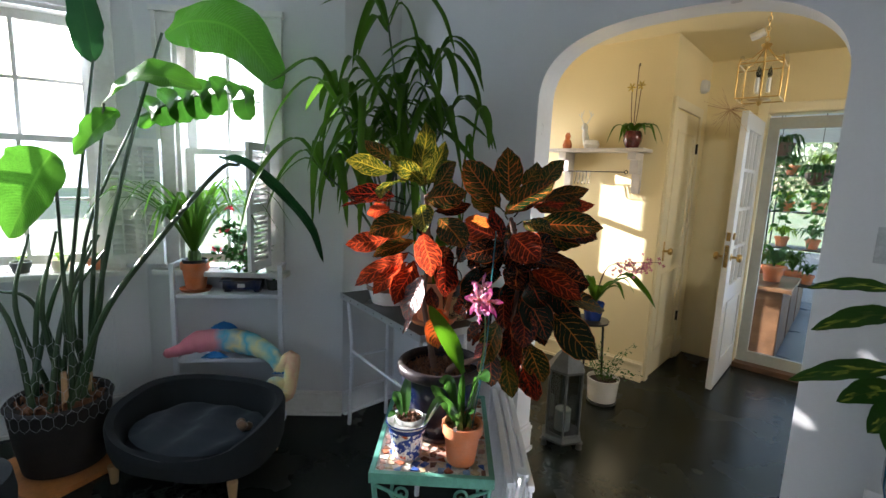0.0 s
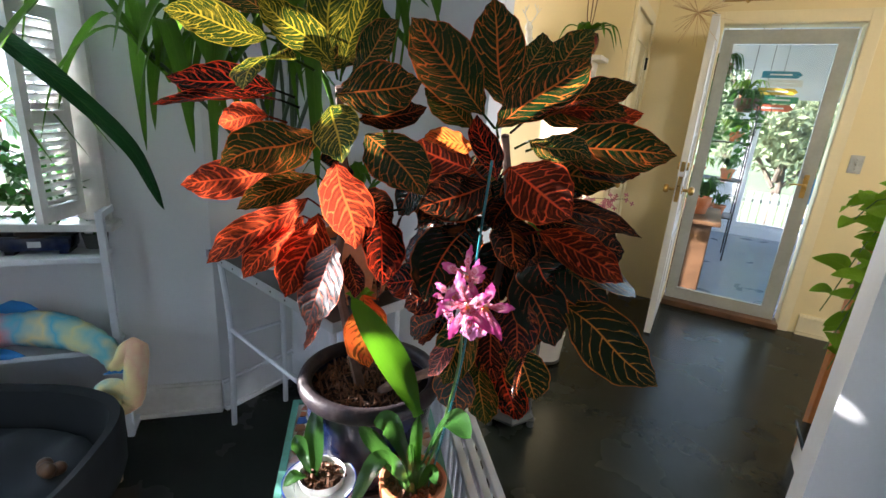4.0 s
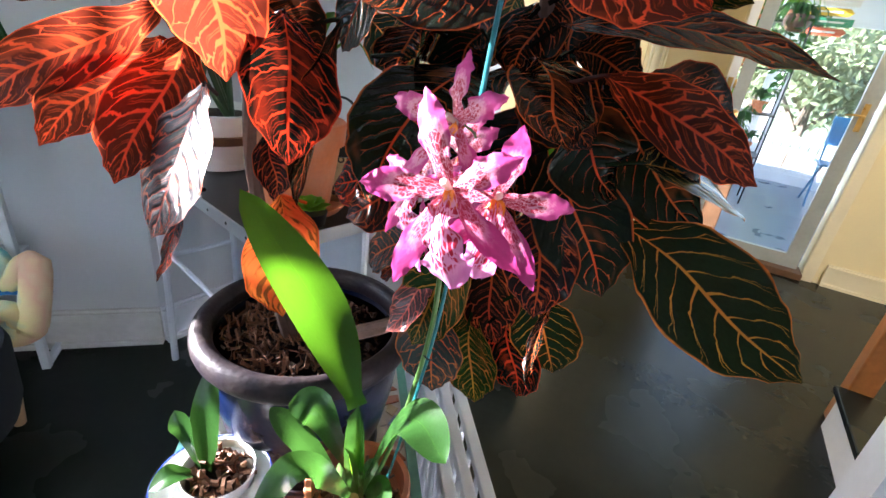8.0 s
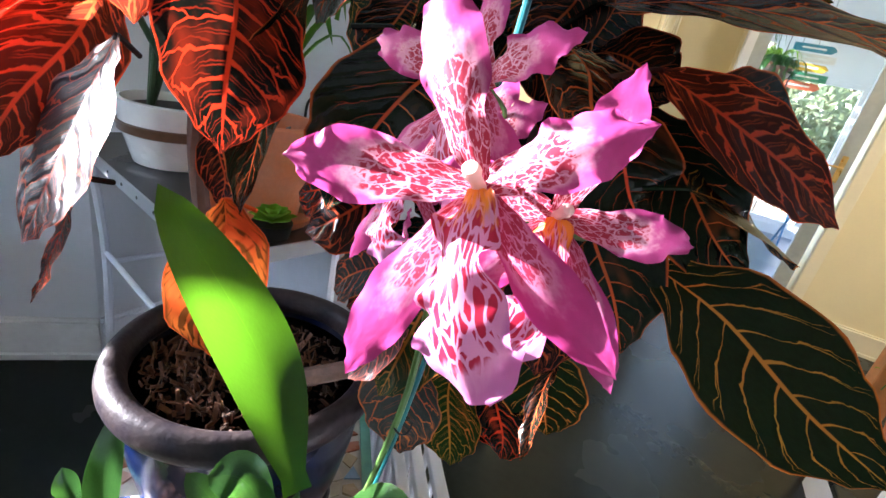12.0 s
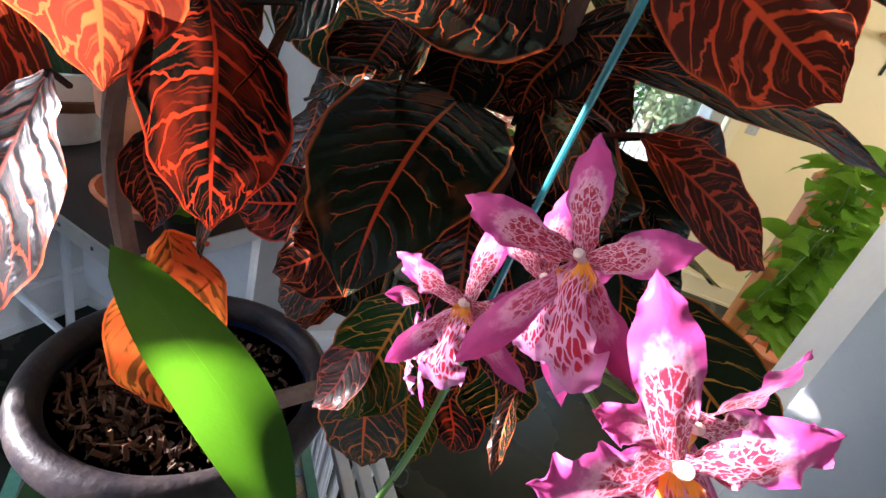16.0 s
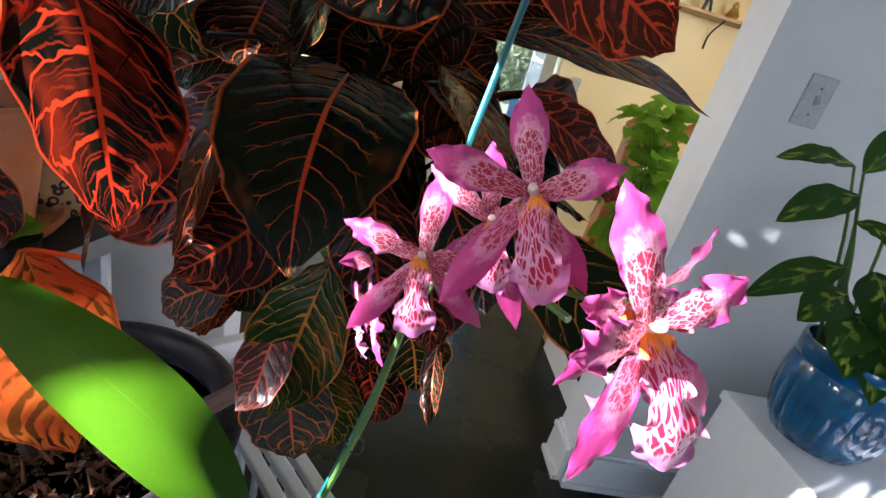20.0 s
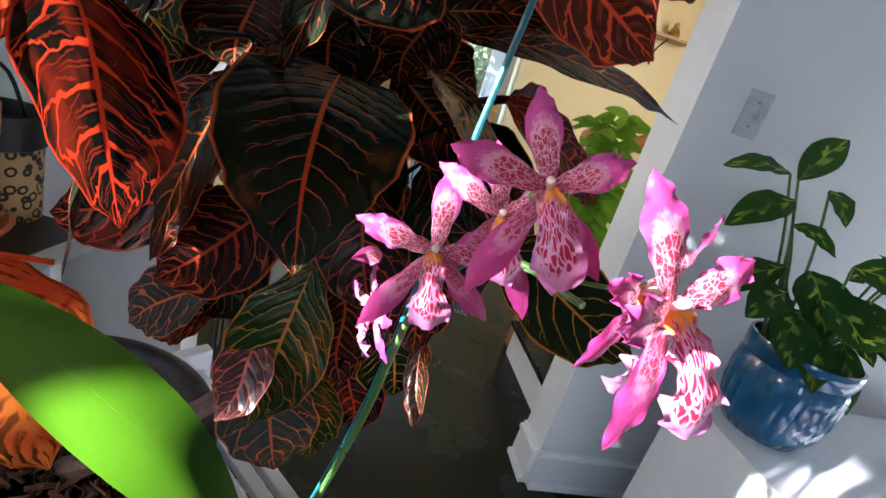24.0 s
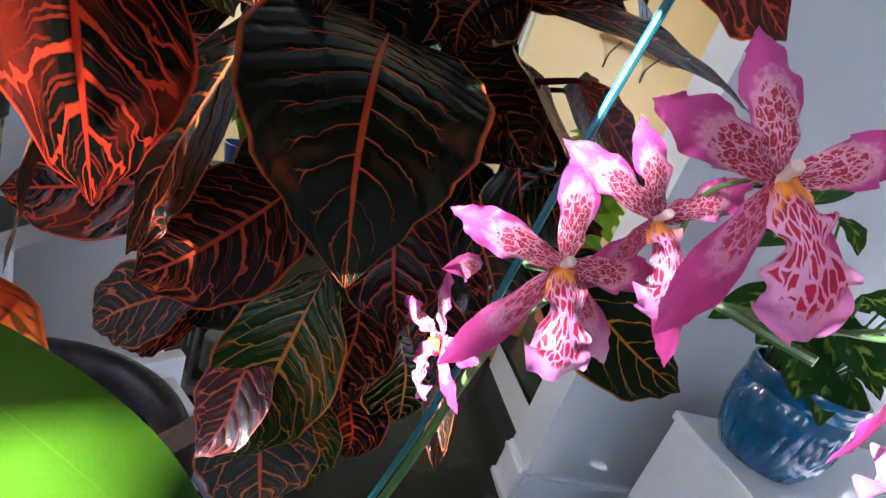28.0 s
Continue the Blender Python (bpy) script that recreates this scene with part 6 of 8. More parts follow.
def rack_plants():
    at = RACK_M @ Vector((0.10, 0.10, 0.785))
    p = thing("strap_leaf_plant", at, "grassy strap-leaved plant in a terracotta pot on the shelf", "potted plant")
    clay_pot(at + Vector((0, 0, 0.014)), 0.075, 0.15, p)
    part("saucer", lathe([(0.0, 0.0), (0.075, 0.0), (0.085, 0.016), (0.08, 0.017), (0.07, 0.01), (0.0, 0.01)], at + Vector((0, 0, 0.001))), TERRACOTTA, p)
    part("liner", lathe([(0.06, 0.13), (0.066, 0.18), (0.062, 0.182), (0.056, 0.17), (0.0, 0.17)], at), BLACK_IRON, p, "black plastic liner")
    for k in range(9):
        a = k * 2.4
        q = at + Vector((0.025 * math.cos(a), 0.025 * math.sin(a), 0.17))
        part("bulb", lathe([(0.006, 0), (0.012, 0.012), (0.010, 0.04), (0.004, 0.06)], q, seg=10), STEM_GREEN, p)
    leaf_parts(p, at + Vector((0, 0, 0.2)), 64, 0.58, 0.026, 0.78, 31, STRAP_LEAF, 1.05, 0.48)
    at = RACK_M @ Vector((0.36, 0.11, 0.785))
    b = thing("bonsai", at, "small bonsai with red flowers in a dark blue glazed tray", "potted plant")
    tray = part("tray", box(-0.105, 0.105, -0.06, 0.06, 0.012, 0.07, m=Matrix.Translation(at) @ RACK_M.to_3x3().to_4x4()), BLUE_GLAZE, b, smooth_faces=True, bevel=0.014)
    part("tray_lip", box(-0.115, 0.115, -0.07, 0.07, 0.062, 0.074, m=Matrix.Translation(at) @ RACK_M.to_3x3().to_4x4()), BLUE_GLAZE, tray, bevel=0.004)
    part("tag", box(-0.02, 0.02, -0.0625, -0.0612, 0.03, 0.052, m=Matrix.Translation(at) @ RACK_M.to_3x3().to_4x4()), WHITE_CERAMIC, tray, smooth_faces=False)
    for k in (-0.08, 0.08):
        part("foot", box(k - 0.015, k + 0.015, -0.05, 0.05, 0.0005, 0.013, m=Matrix.Translation(at) @ RACK_M.to_3x3().to_4x4()), BLUE_GLAZE, tray, smooth_faces=False)
    part("soil", lathe([(0.085, 0.07), (0.05, 0.082), (0.0, 0.088)], at, seg=20, wobble=0.1), SOIL, b)
    part("trunk", tube([at + Vector((0.0, 0, 0.08)), at + Vector((0.02, 0.01, 0.14)), at + Vector((-0.01, 0.0, 0.20)), at + Vector((0.0, 0.02, 0.30))], 0.014, 0.005, n=14), STEM_BROWN, b)
    rng = random.Random(9)
    for k in range(8):
        d = Vector((math.cos(k * 2.4), math.sin(k * 2.4), 0)) * rng.uniform(0.07, 0.13)
        q = at + Vector((0, 0, 0.15 + 0.028 * k))
        e = q + d + Vector((0, 0, 0.03))
        part("branch", tube([q, q.lerp(e, 0.5) + Vector((0, 0, 0.01)), e], 0.004, 0.002, n=5, seg=6), STEM_BROWN, b)
        bm = bmesh.new()
        for j in range(46):
            c = q.lerp(e, rng.uniform(0.25, 1.15)) + Vector([rng.gauss(0, 0.026) for _ in range(3)])
            v = Vector([rng.gauss(0, 1) for _ in range(3)]).normalized() * 0.040
            blade([c, c + v * 0.5, c + v], 0.025, (rng.gauss(0, 0.4), rng.gauss(0, 0.4), 1), nv=4, nu=1, start=0.3, bm=bm)
        tagged(part("foliage", bm, MID_LEAF, b), kind="stuff")
    for c in ((-2.307, 1.497, 1.262), (-2.304, 1.474, 1.136), (-2.323, 1.435, 1.027)):
        bm = bmesh.new()
        c = Vector(c)
        part("flower_stem", tube([at + Vector((0, 0, 0.2)), c], 0.0018, n=3, seg=5), STEM_BROWN, b)
        for j in range(14):
            v = Vector((math.cos(j * 0.9), math.sin(j * 0.9), 0.5 * math.sin(j * 2.1))) * 0.036
            blade([c, c + v * 0.5, c + v], 0.018, (0.4, -0.5, 0.8), nv=4, nu=1, start=0.3, bm=bm)
        part("blossom", bm, RED_FLORET, b)
    at = RACK_M @ Vector((0.52, 0.14, 0.785))
    s = thing("succulent", at, "small green succulent in a grey pot on the shelf", "potted plant")
    part("pot", lathe([(0.03, 0.0005), (0.036, 0.0005), (0.045, 0.06), (0.04, 0.062), (0.036, 0.05), (0.0, 0.05)], at), GREY_METAL, s)
    leaf_parts(s, at + Vector((0, 0, 0.05)), 14, 0.10, 0.026, 0.75, 4, MID_LEAF, 0.7, 0.2)
    at = RACK_M @ Vector((0.25, 0.19, 0.785))
    s = thing("succulent", at, "small trailing plant with pink buds in a brown pot", "potted plant")
    part("pot", lathe([(0.03, 0.0005), (0.036, 0.0005), (0.042, 0.065), (0.038, 0.067), (0.034, 0.055), (0.0, 0.055)], at), TERRACOTTA, s)
    leaf_parts(s, at + Vector((0, 0, 0.055)), 16, 0.12, 0.03, 0.6, 6, MID_LEAF, 0.8, 0.5)


rack_plants()


def plush_toy():
    p = thing("plush_toy", RACK_M @ Vector((0.3, 0.05, 0.42)), "tie-dyed pastel plush toy with a curled tail on the shelf", "soft toy")
    m = mat("tie_dyed_plush", (0.72, 0.62, 0.36), 0.95, vary=0.12, scale=8, fine=260, bump=0.6)
    nt = m.node_tree
    nd, lk = nt.nodes, nt.links
    tc = next(n for n in nd if n.type == "TEX_COORD")
    sp = nd.new("ShaderNodeSeparateXYZ")
    lk.new(tc.outputs["Object"], sp.inputs[0])
    nz = nd.new("ShaderNodeTexNoise")
    nz.inputs["Scale"].default_value = 9
    lk.new(tc.outputs["Object"], nz.inputs["Vector"])
    along = math_node(nt, "ADD", math_node(nt, "MULTIPLY", math_node(nt, "ADD", sp.outputs[0], sp.outputs[1]), 0.9), math_node(nt, "MULTIPLY", nz.outputs[0], 0.35))
    rp = nd.new("ShaderNodeValToRGB")
    e = rp.color_ramp.elements
    e[0].position, e[0].color = 0.0, (0.72, 0.22, 0.28, 1)
    e[1].position, e[1].color = 1.0, (0.70, 0.64, 0.38, 1)
    for pos, c in ((0.18, (0.74, 0.28, 0.30)), (0.30, (0.12, 0.42, 0.58)), (0.40, (0.70, 0.62, 0.32)), (0.50, (0.10, 0.45, 0.60)), (0.60, (0.60, 0.60, 0.30)), (0.72, (0.16, 0.48, 0.55)), (0.80, (0.76, 0.64, 0.30)), (0.9, (0.72, 0.42, 0.28))):
        el = e.new(pos)
        el.color = (*c, 1)
    mr = nd.new("ShaderNodeMapRange")
    mr.inputs[1].default_value, mr.inputs[2].default_value = -0.80, 0.05
    lk.new(along, mr.inputs[0])
    lk.new(mr.outputs[0], rp.inputs[0])
    lk.new(rp.outputs[0], nd["Principled BSDF"].inputs["Base Color"])
    body = [RACK_M @ Vector(q) for q in ((-0.03, -0.04, 0.455), (0.05, -0.02, 0.475), (0.13, 0.02, 0.505), (0.26, 0.05, 0.505), (0.38, 0.03, 0.495), (0.47, -0.01, 0.48), (0.535, -0.04, 0.455), (0.58, -0.06, 0.41), (0.60, -0.07, 0.36))]
    radii = (0.024, 0.034, 0.062, 0.066, 0.068, 0.056, 0.046, 0.040, 0.036)
    bm = bmesh.new()
    line = smooth_line(body, 48)
    rings = []
    for i, c in enumerate(line):
        t = (line[min(i + 1, 48)] - line[max(i - 1, 0)]).normalized()
        x = t.cross(Vector((0, 0, 1))).normalized()
        y = x.cross(t)
        u = i / 48 * 8
        k = min(int(u), 7)
        r = radii[k] + (radii[k + 1] - radii[k]) * (u - k)
        if i in (0, 48):
            r *= 0.35
        r *= 1 + 0.04 * math.sin(i * 1.7)
        rings.append([bm.verts.new(c + r * (math.cos(a) * x + math.sin(a) * y)) for a in (2 * math.pi * q / 16 for q in range(16))])
    for a, b in zip(rings, rings[1:]):
        for q in range(16):
            bm.faces.new((a[q], a[(q + 1) % 16], b[(q + 1) % 16], b[q]))
    bm.faces.new(rings[0][::-1])
    bm.faces.new(rings[-1])
    part("body", bm, m, p)
    ax = RACK_M.to_3x3() @ Vector((1, 0, 0))
    c = Vector((-1.917, 1.568, 0.299))
    pts = [body[-1].lerp(body[-2], 0.4), Vector((-1.93, 1.667, 0.442))] + [c + ax * ((0.060 - 0.0034 * i) * math.cos(i * 0.62 + 0.1)) + Vector((0, 0, (0.060 - 0.0034 * i) * math.sin(i * 0.62 + 0.1) * -1)) for i in range(12)]
    part("tail", tube(pts, 0.042, 0.026, seg=14, n=64), m, p, "curled yellow and mint tail")
    fin = mat("blue_plush_fin", (0.02, 0.16, 0.42), 0.9, fine=200, bump=0.5)
    for q, w in (((0.26, 0.05, 0.575), 0.05), ((0.24, -0.055, 0.44), 0.045), ((0.625, -0.10, 0.36), 0.03)):
        q = RACK_M @ Vector(q)
        part("fin", blade([q - ax * 0.07, q + Vector((0, 0, 0.012)), q + ax * 0.08], w, (0.4, -0.5, 0.7), nv=12, nu=3, start=0.3, cup=0.4, edge_wave=0.004), fin, p, "dark blue fin")


plush_toy()


def dog_bed():
    c, ang = Vector((-1.965, 1.175, 0)), math.atan2(0.325, 0.49)
    m = Matrix.Translation(c) @ Matrix.Rotation(ang, 4, "Z")
    d = thing("dog_bed", c, "charcoal felt sofa-style dog bed with short wooden legs, empty", "pet bed")
    a, b, n = 0.39, 0.275, 56
    bm = bmesh.new()
    rings = []
    prof = [(0.86, 0.085), (0.97, 0.10), (1.02, 0.16), (1.04, None), (1.015, None), (0.93, None), (0.86, 0.20), (0.84, 0.15)]
    for i, (k, z) in enumerate(prof):
        ring = []
        for j in range(n):
            th = 2 * math.pi * j / n
            cx, sy = math.cos(th), math.sin(th)
            x, y = a * math.copysign(abs(cx) ** 0.72, cx), b * math.copysign(abs(sy) ** 0.72, sy)
            back = 0.5 + 0.5 * math.sin(th)
            low = 0.24 + 0.115 * max(0, back - 0.15) ** 0.8 + 0.03 * abs(cx) ** 3
            if sy < -0.3:
                low -= 0.055 * max(0, 1 - abs(cx) * 1.25)
            zz = z if z is not None else low + (-0.015, 0.012, -0.004)[i - 3]
            ring.append(bm.verts.new(m @ Vector((x * k, y * k, zz))))
        rings.append(ring)
    for p, q in zip(rings, rings[1:]):
        for j in range(n):
            bm.faces.new((p[j], p[(j + 1) % n], q[(j + 1) % n], q[j]))
    bm.faces.new(rings[0][::-1])
    bm.faces.new(rings[-1])
    part("shell", bm, DARK_GREY, d)
    bm = bmesh.new()
    nx, ny = 40, 28
    grid = []
    for i in range(nx + 1):
        row = []
        for j in range(ny + 1):
            u, v = -1 + 2 * i / nx, -1 + 2 * j / ny
            x, y = u * math.sqrt(1 - v * v / 2) * a * 0.86, v * math.sqrt(1 - u * u / 2) * b * 0.85
            r = min(1, max(abs(u), abs(v)))
            z = 0.20 + 0.035 * (1 - r ** 6) + 0.016 * math.sin(u * 9 + 0.6 * math.sin(v * 4)) * (1 - r ** 4) + 0.006 * noise.noise(Vector((u * 4, v * 4, 3)))
            row.append(bm.verts.new(m @ Vector((x, y, z))))
        grid.append(row)
    for i in range(nx):
        for j in range(ny):
            bm.faces.new((grid[i][j], grid[i + 1][j], grid[i + 1][j + 1], grid[i][j + 1]))
    part("cushion", bm, CUSHION, d, "rumpled slate grey cushion")
    for x, y in ((-0.30, -0.2), (0.30, -0.2), (0.29, 0.2), (-0.3, 0.2)):
        part("leg", lathe([(0.014, 0.0), (0.016, 0.004), (0.024, 0.09), (0.0, 0.092)], m @ Vector((x, y, 0)), seg=14), LIGHT_WOOD, d)
    rng = random.Random(2)
    t = thing("chew_toy", m @ Vector((0.25, -0.03, 0.235)), "small brown lumpy chew toy lying in the dog bed", "dog toy")
    bm = bmesh.new()
    for k in range(5):
        r = bmesh.ops.create_icosphere(bm, subdivisions=2, radius=0.022)
        bmesh.ops.transform(bm, matrix=Matrix.Translation(m @ Vector((0.25 + rng.uniform(-0.02, 0.02), -0.03 + rng.uniform(-0.02, 0.02), 0.25 + rng.uniform(0, 0.025)))), verts=r["verts"])
    part("toy_body", bm, BROWN_WOOD, t)


dog_bed()


def bird_of_paradise():
    c = Vector((-2.42, 0.72, 0))
    p = thing("bird_of_paradise", c, "tall bird-of-paradise plant in a woven pot ringed with chicken wire", "potted plant")
    woven = mat("dark_woven_pot", (0.022, 0.018, 0.015), 0.8, vary=0.3, scale=20, fine=90, bump=0.7)
    part("pot", lathe([(0.15, 0.03), (0.165, 0.03), (0.19, 0.18), (0.205, 0.34), (0.215, 0.355), (0.205, 0.37), (0.185, 0.36), (0.18, 0.31), (0.0, 0.31)], c, seg=36), woven, p)
    part("soil", lathe([(0.182, 0.315), (0.1, 0.335), (0.0, 0.34)], c, seg=24, wobble=0.05), SOIL, p)
    tagged(chips("straw", c + Vector((0, 0, 0.335)), 0.17, 160, 0.016, BARK, p, 21, 0.03), kind="stuff")
    wire = bmesh.new()
    R, rows, cols = 0.232, 8, 34
    for i in range(rows):
        for j in range(cols):
            z = 0.30 + i * 0.055
            o = (i % 2) * 0.5
            q = [(j + o, z), (j + 0.5 + o, z + 0.02), (j + 0.5 + o, z + 0.055), (j + 1 + o, z)]
            pts = [c + Vector((R * math.cos(2 * math.pi * s / cols), R * math.sin(2 * math.pi * s / cols), h)) for s, h in q]
            for a, b in ((0, 1), (1, 2), (1, 3)):
                tube([pts[a], pts[b]], 0.0007, seg=4, n=1, bm=wire)
    tagged(part("chicken_wire", wire, ALU, p, "thin galvanised chicken wire ring"), kind="stuff")
    tray = thing("plant_board", c + Vector((0.02, 0.02, 0)), "orange wooden board under the large plant pot", "board")
    part("board_top", box(-0.24, 0.24, -0.24, 0.24, 0.0005, 0.028, m=Matrix.Translation(c) @ Matrix.Rotation(radians(18), 4, "Z")), ORANGE_WOOD, tray, smooth_faces=False, bevel=0.004)

    def stalk(pts, r0=0.013, r1=0.006, n=20):
        part("stalk", tube(pts, r0, r1, n=n), DARK_STEM, p)

    def big(base, mid, tip, w, face, material=STREL_LEAF, **k):
        part("leaf", blade([base, mid, tip], w, face, nv=26, nu=6, start=0.12, peak=0.42, sharp=0.62, cup=0.25, ripple=0.002, waves=22, edge_wave=0.006, **k), material, p)

    foot = lambda dx, dy: c + Vector((dx, dy, 0.33))
    stalk([foot(0.06, 0.05), (-2.30, 0.75, 0.9), (-2.262, 0.745, 1.50)])
    big((-2.264, 0.742, 1.52), (-2.29, 0.68, 1.40), (-2.40, 0.59, 1.14), 0.28, (0.65, -0.45, 0.45))
    stalk([foot(0.10, 0.06), (-2.29, 0.90, 1.0), (-2.28, 1.04, 1.6), (-2.235, 1.18, 2.10)], 0.015, 0.007)
    hang = [(-2.235, 1.19, 2.10), (-2.08, 1.27, 2.15), (-1.86, 1.37, 2.09), (-1.64, 1.46, 1.84)]
    part("leaf", blade(hang, 0.27, (0.30, -0.90, 0.28), nv=44, nu=8, start=0.12, peak=0.46, sharp=0.55, cup=-0.22, ripple=0.003, waves=26, edge_wave=0.011), STREL_LEAF, p)
    stalk([foot(0.02, 0.1), (-2.34, 0.88, 1.1), (-2.275, 0.94, 1.75)])
    big((-2.275, 0.94, 1.755), (-2.08, 1.06, 1.87), (-1.84, 1.20, 1.81), 0.19, (0.2, -0.62, 0.7))
    # a wind-torn leaf: strips hang on both sides of one midrib
    rib_line = smooth_line([(-2.36, 1.08, 1.70), (-2.22, 1.24, 1.80), (-2.05, 1.38, 1.84), (-1.90, 1.49, 1.80)], 24)
    part("midrib", tube(rib_line, 0.006, 0.002, n=24), STEM_GREEN, p)
    tear = random.Random(41)
    for k in range(1, 22, 3):
        for sgn in (-1, 1):
            if tear.random() < 0.12:
                continue
            q, r = rib_line[k], rib_line[min(k + 3, 24)]
            ln = (0.11 if sgn > 0 else 0.15) * math.sin(math.pi * (k + 2) / 25) ** 0.5 * tear.uniform(0.75, 1.1)
            out = Vector((0.10, 0.05, 0.9)) * ln * 0.8 if sgn > 0 else Vector((0.12, -0.12, -0.9)) * ln
            o = q.lerp(r, 0.5)
            e = o + out + (r - q) * 0.5
            part("leaf_strip", blade([o, o.lerp(e, 0.5) + Vector((0.01, -0.015, 0)), e], (r - q).length * 1.7, (0.4, -0.75, 0.4), nv=8, nu=3, start=1.0, peak=0.3, sharp=0.35, cup=0.2, edge_wave=0.003), STREL_LEAF, p)
    stalk([foot(-0.02, 0.08), (-2.42, 0.86, 1.1), (-2.36, 1.08, 1.70)], 0.012)
    stalk([foot(0.0, 0.0), (-2.36, 0.82, 1.2), (-2.338, 0.925, 1.94)], 0.012)
    big((-2.338, 0.925, 1.93), (-2.38, 0.92, 2.12), (-2.46, 0.90, 2.40), 0.15, (0.6, -0.6, 0.3), STREL_DARK)
    big((-2.24, 0.985, 1.72), (-2.27, 0.91, 1.64), (-2.325, 0.825, 1.51), 0.14, (0.6, -0.5, 0.5))
    stalk([foot(0.12, 0.02), (-2.16, 0.86, 0.80), (-2.07, 1.12, 1.20), (-1.94, 1.30, 1.47), (-1.86, 1.36, 1.50)], 0.016, 0.009, 26)
    part("leaf", blade([(-1.94, 1.30, 1.53), (-1.80, 1.37, 1.50), (-1.645, 1.44, 1.39), (-1.57, 1.56, 1.22), (-1.555, 1.617, 1.05)], 0.05, (0.5, -0.6, 0.6), nv=26, nu=5, start=0.4, peak=0.45, sharp=0.6, cup=0.9, edge_wave=0.006), STREL_DARK, p)
    rng = random.Random(11)
    for k in range(11):
        a = k * 0.62 + 0.2
        f = foot(0.12 * math.cos(a), 0.12 * math.sin(a))
        stalk([f, f + Vector((rng.uniform(-0.12, 0.05), rng.uniform(-0.10, 0.12), 0.45)), f + Vector((rng.uniform(-0.35, 0.0), rng.uniform(-0.25, 0.3), rng.uniform(0.45, 0.85)))], 0.015, 0.006, 12)
    for k in range(3):
        f = foot(0.1 * math.cos(k * 1.3), 0.1 * math.sin(k * 1.3))
        part("cut_stalk", tube([f, f + Vector((0.02 * math.cos(k), 0.02 * math.sin(k), rng.uniform(0.12, 0.3)))], 0.016, 0.011, n=4), LIGHT_WOOD, p, "dry cut-off stalk")


bird_of_paradise()


def sill_pots():
    m, _ = frame_m(B3, B2)
    for u, r, h, mt, lab, leaf, seed in ((0.95, 0.06, 0.09, WHITE_CERAMIC, "pale green glazed round pot on the window sill", MID_LEAF, 1), (1.16, 0.045, 0.06, GREY_METAL, "small grey pot with seedlings on the sill", BRIGHT_LEAF, 2),
                                        (1.32, 0.045, 0.065, YELLOW_TRIM, "yellow pot with a small green plant on the sill", BRIGHT_LEAF, 3), (1.47, 0.04, 0.06, TERRACOTTA, "small orange terracotta pot on the sill", MID_LEAF, 4), (0.55, 0.06, 0.1, TERRACOTTA, "terracotta pot with a young plant on the sill", MID_LEAF, 5)):
        at = m @ Vector((u, -0.03, 0.901))
        s = thing("sill_plant", at, lab, "potted plant", "window sill pots")
        part("pot", lathe([(0.6 * r, 0), (0.7 * r, 0.001), (r, 0.7 * h), (0.98 * r, h), (0.9 * r, h), (0.85 * r, 0.85 * h), (0, 0.85 * h)], at, seg=24), mt, s)
        leaf_parts(s, at + Vector((0, 0, 0.85 * h)), 9, 0.065, 0.022, 0.7, seed, leaf, 0.7, 0.4, nv=6)


sill_pots()


def footstool():
    at = Vector((-2.02, 0.30, 0))
    f = thing("pouffe", at, "rounded charcoal felt pouffe on the dark floor", "footstool")
    part("seat", lathe([(0.0, 0.04), (0.17, 0.04), (0.20, 0.07), (0.21, 0.2), (0.20, 0.29), (0.16, 0.31), (0.0, 0.31)], at, seg=32), DARK_GREY, f)
    for a in (0.8, 2.4, 3.9, 5.5):
        part("leg", lathe([(0.012, 0), (0.018, 0.045)], at + Vector((0.14 * math.cos(a), 0.14 * math.sin(a), 0)), seg=10), LIGHT_WOOD, f)


footstool()

# ---- desk with the tall cane plant ----
DM, _ = frame_m((-1.83, 1.915), (-1.005, 1.735))


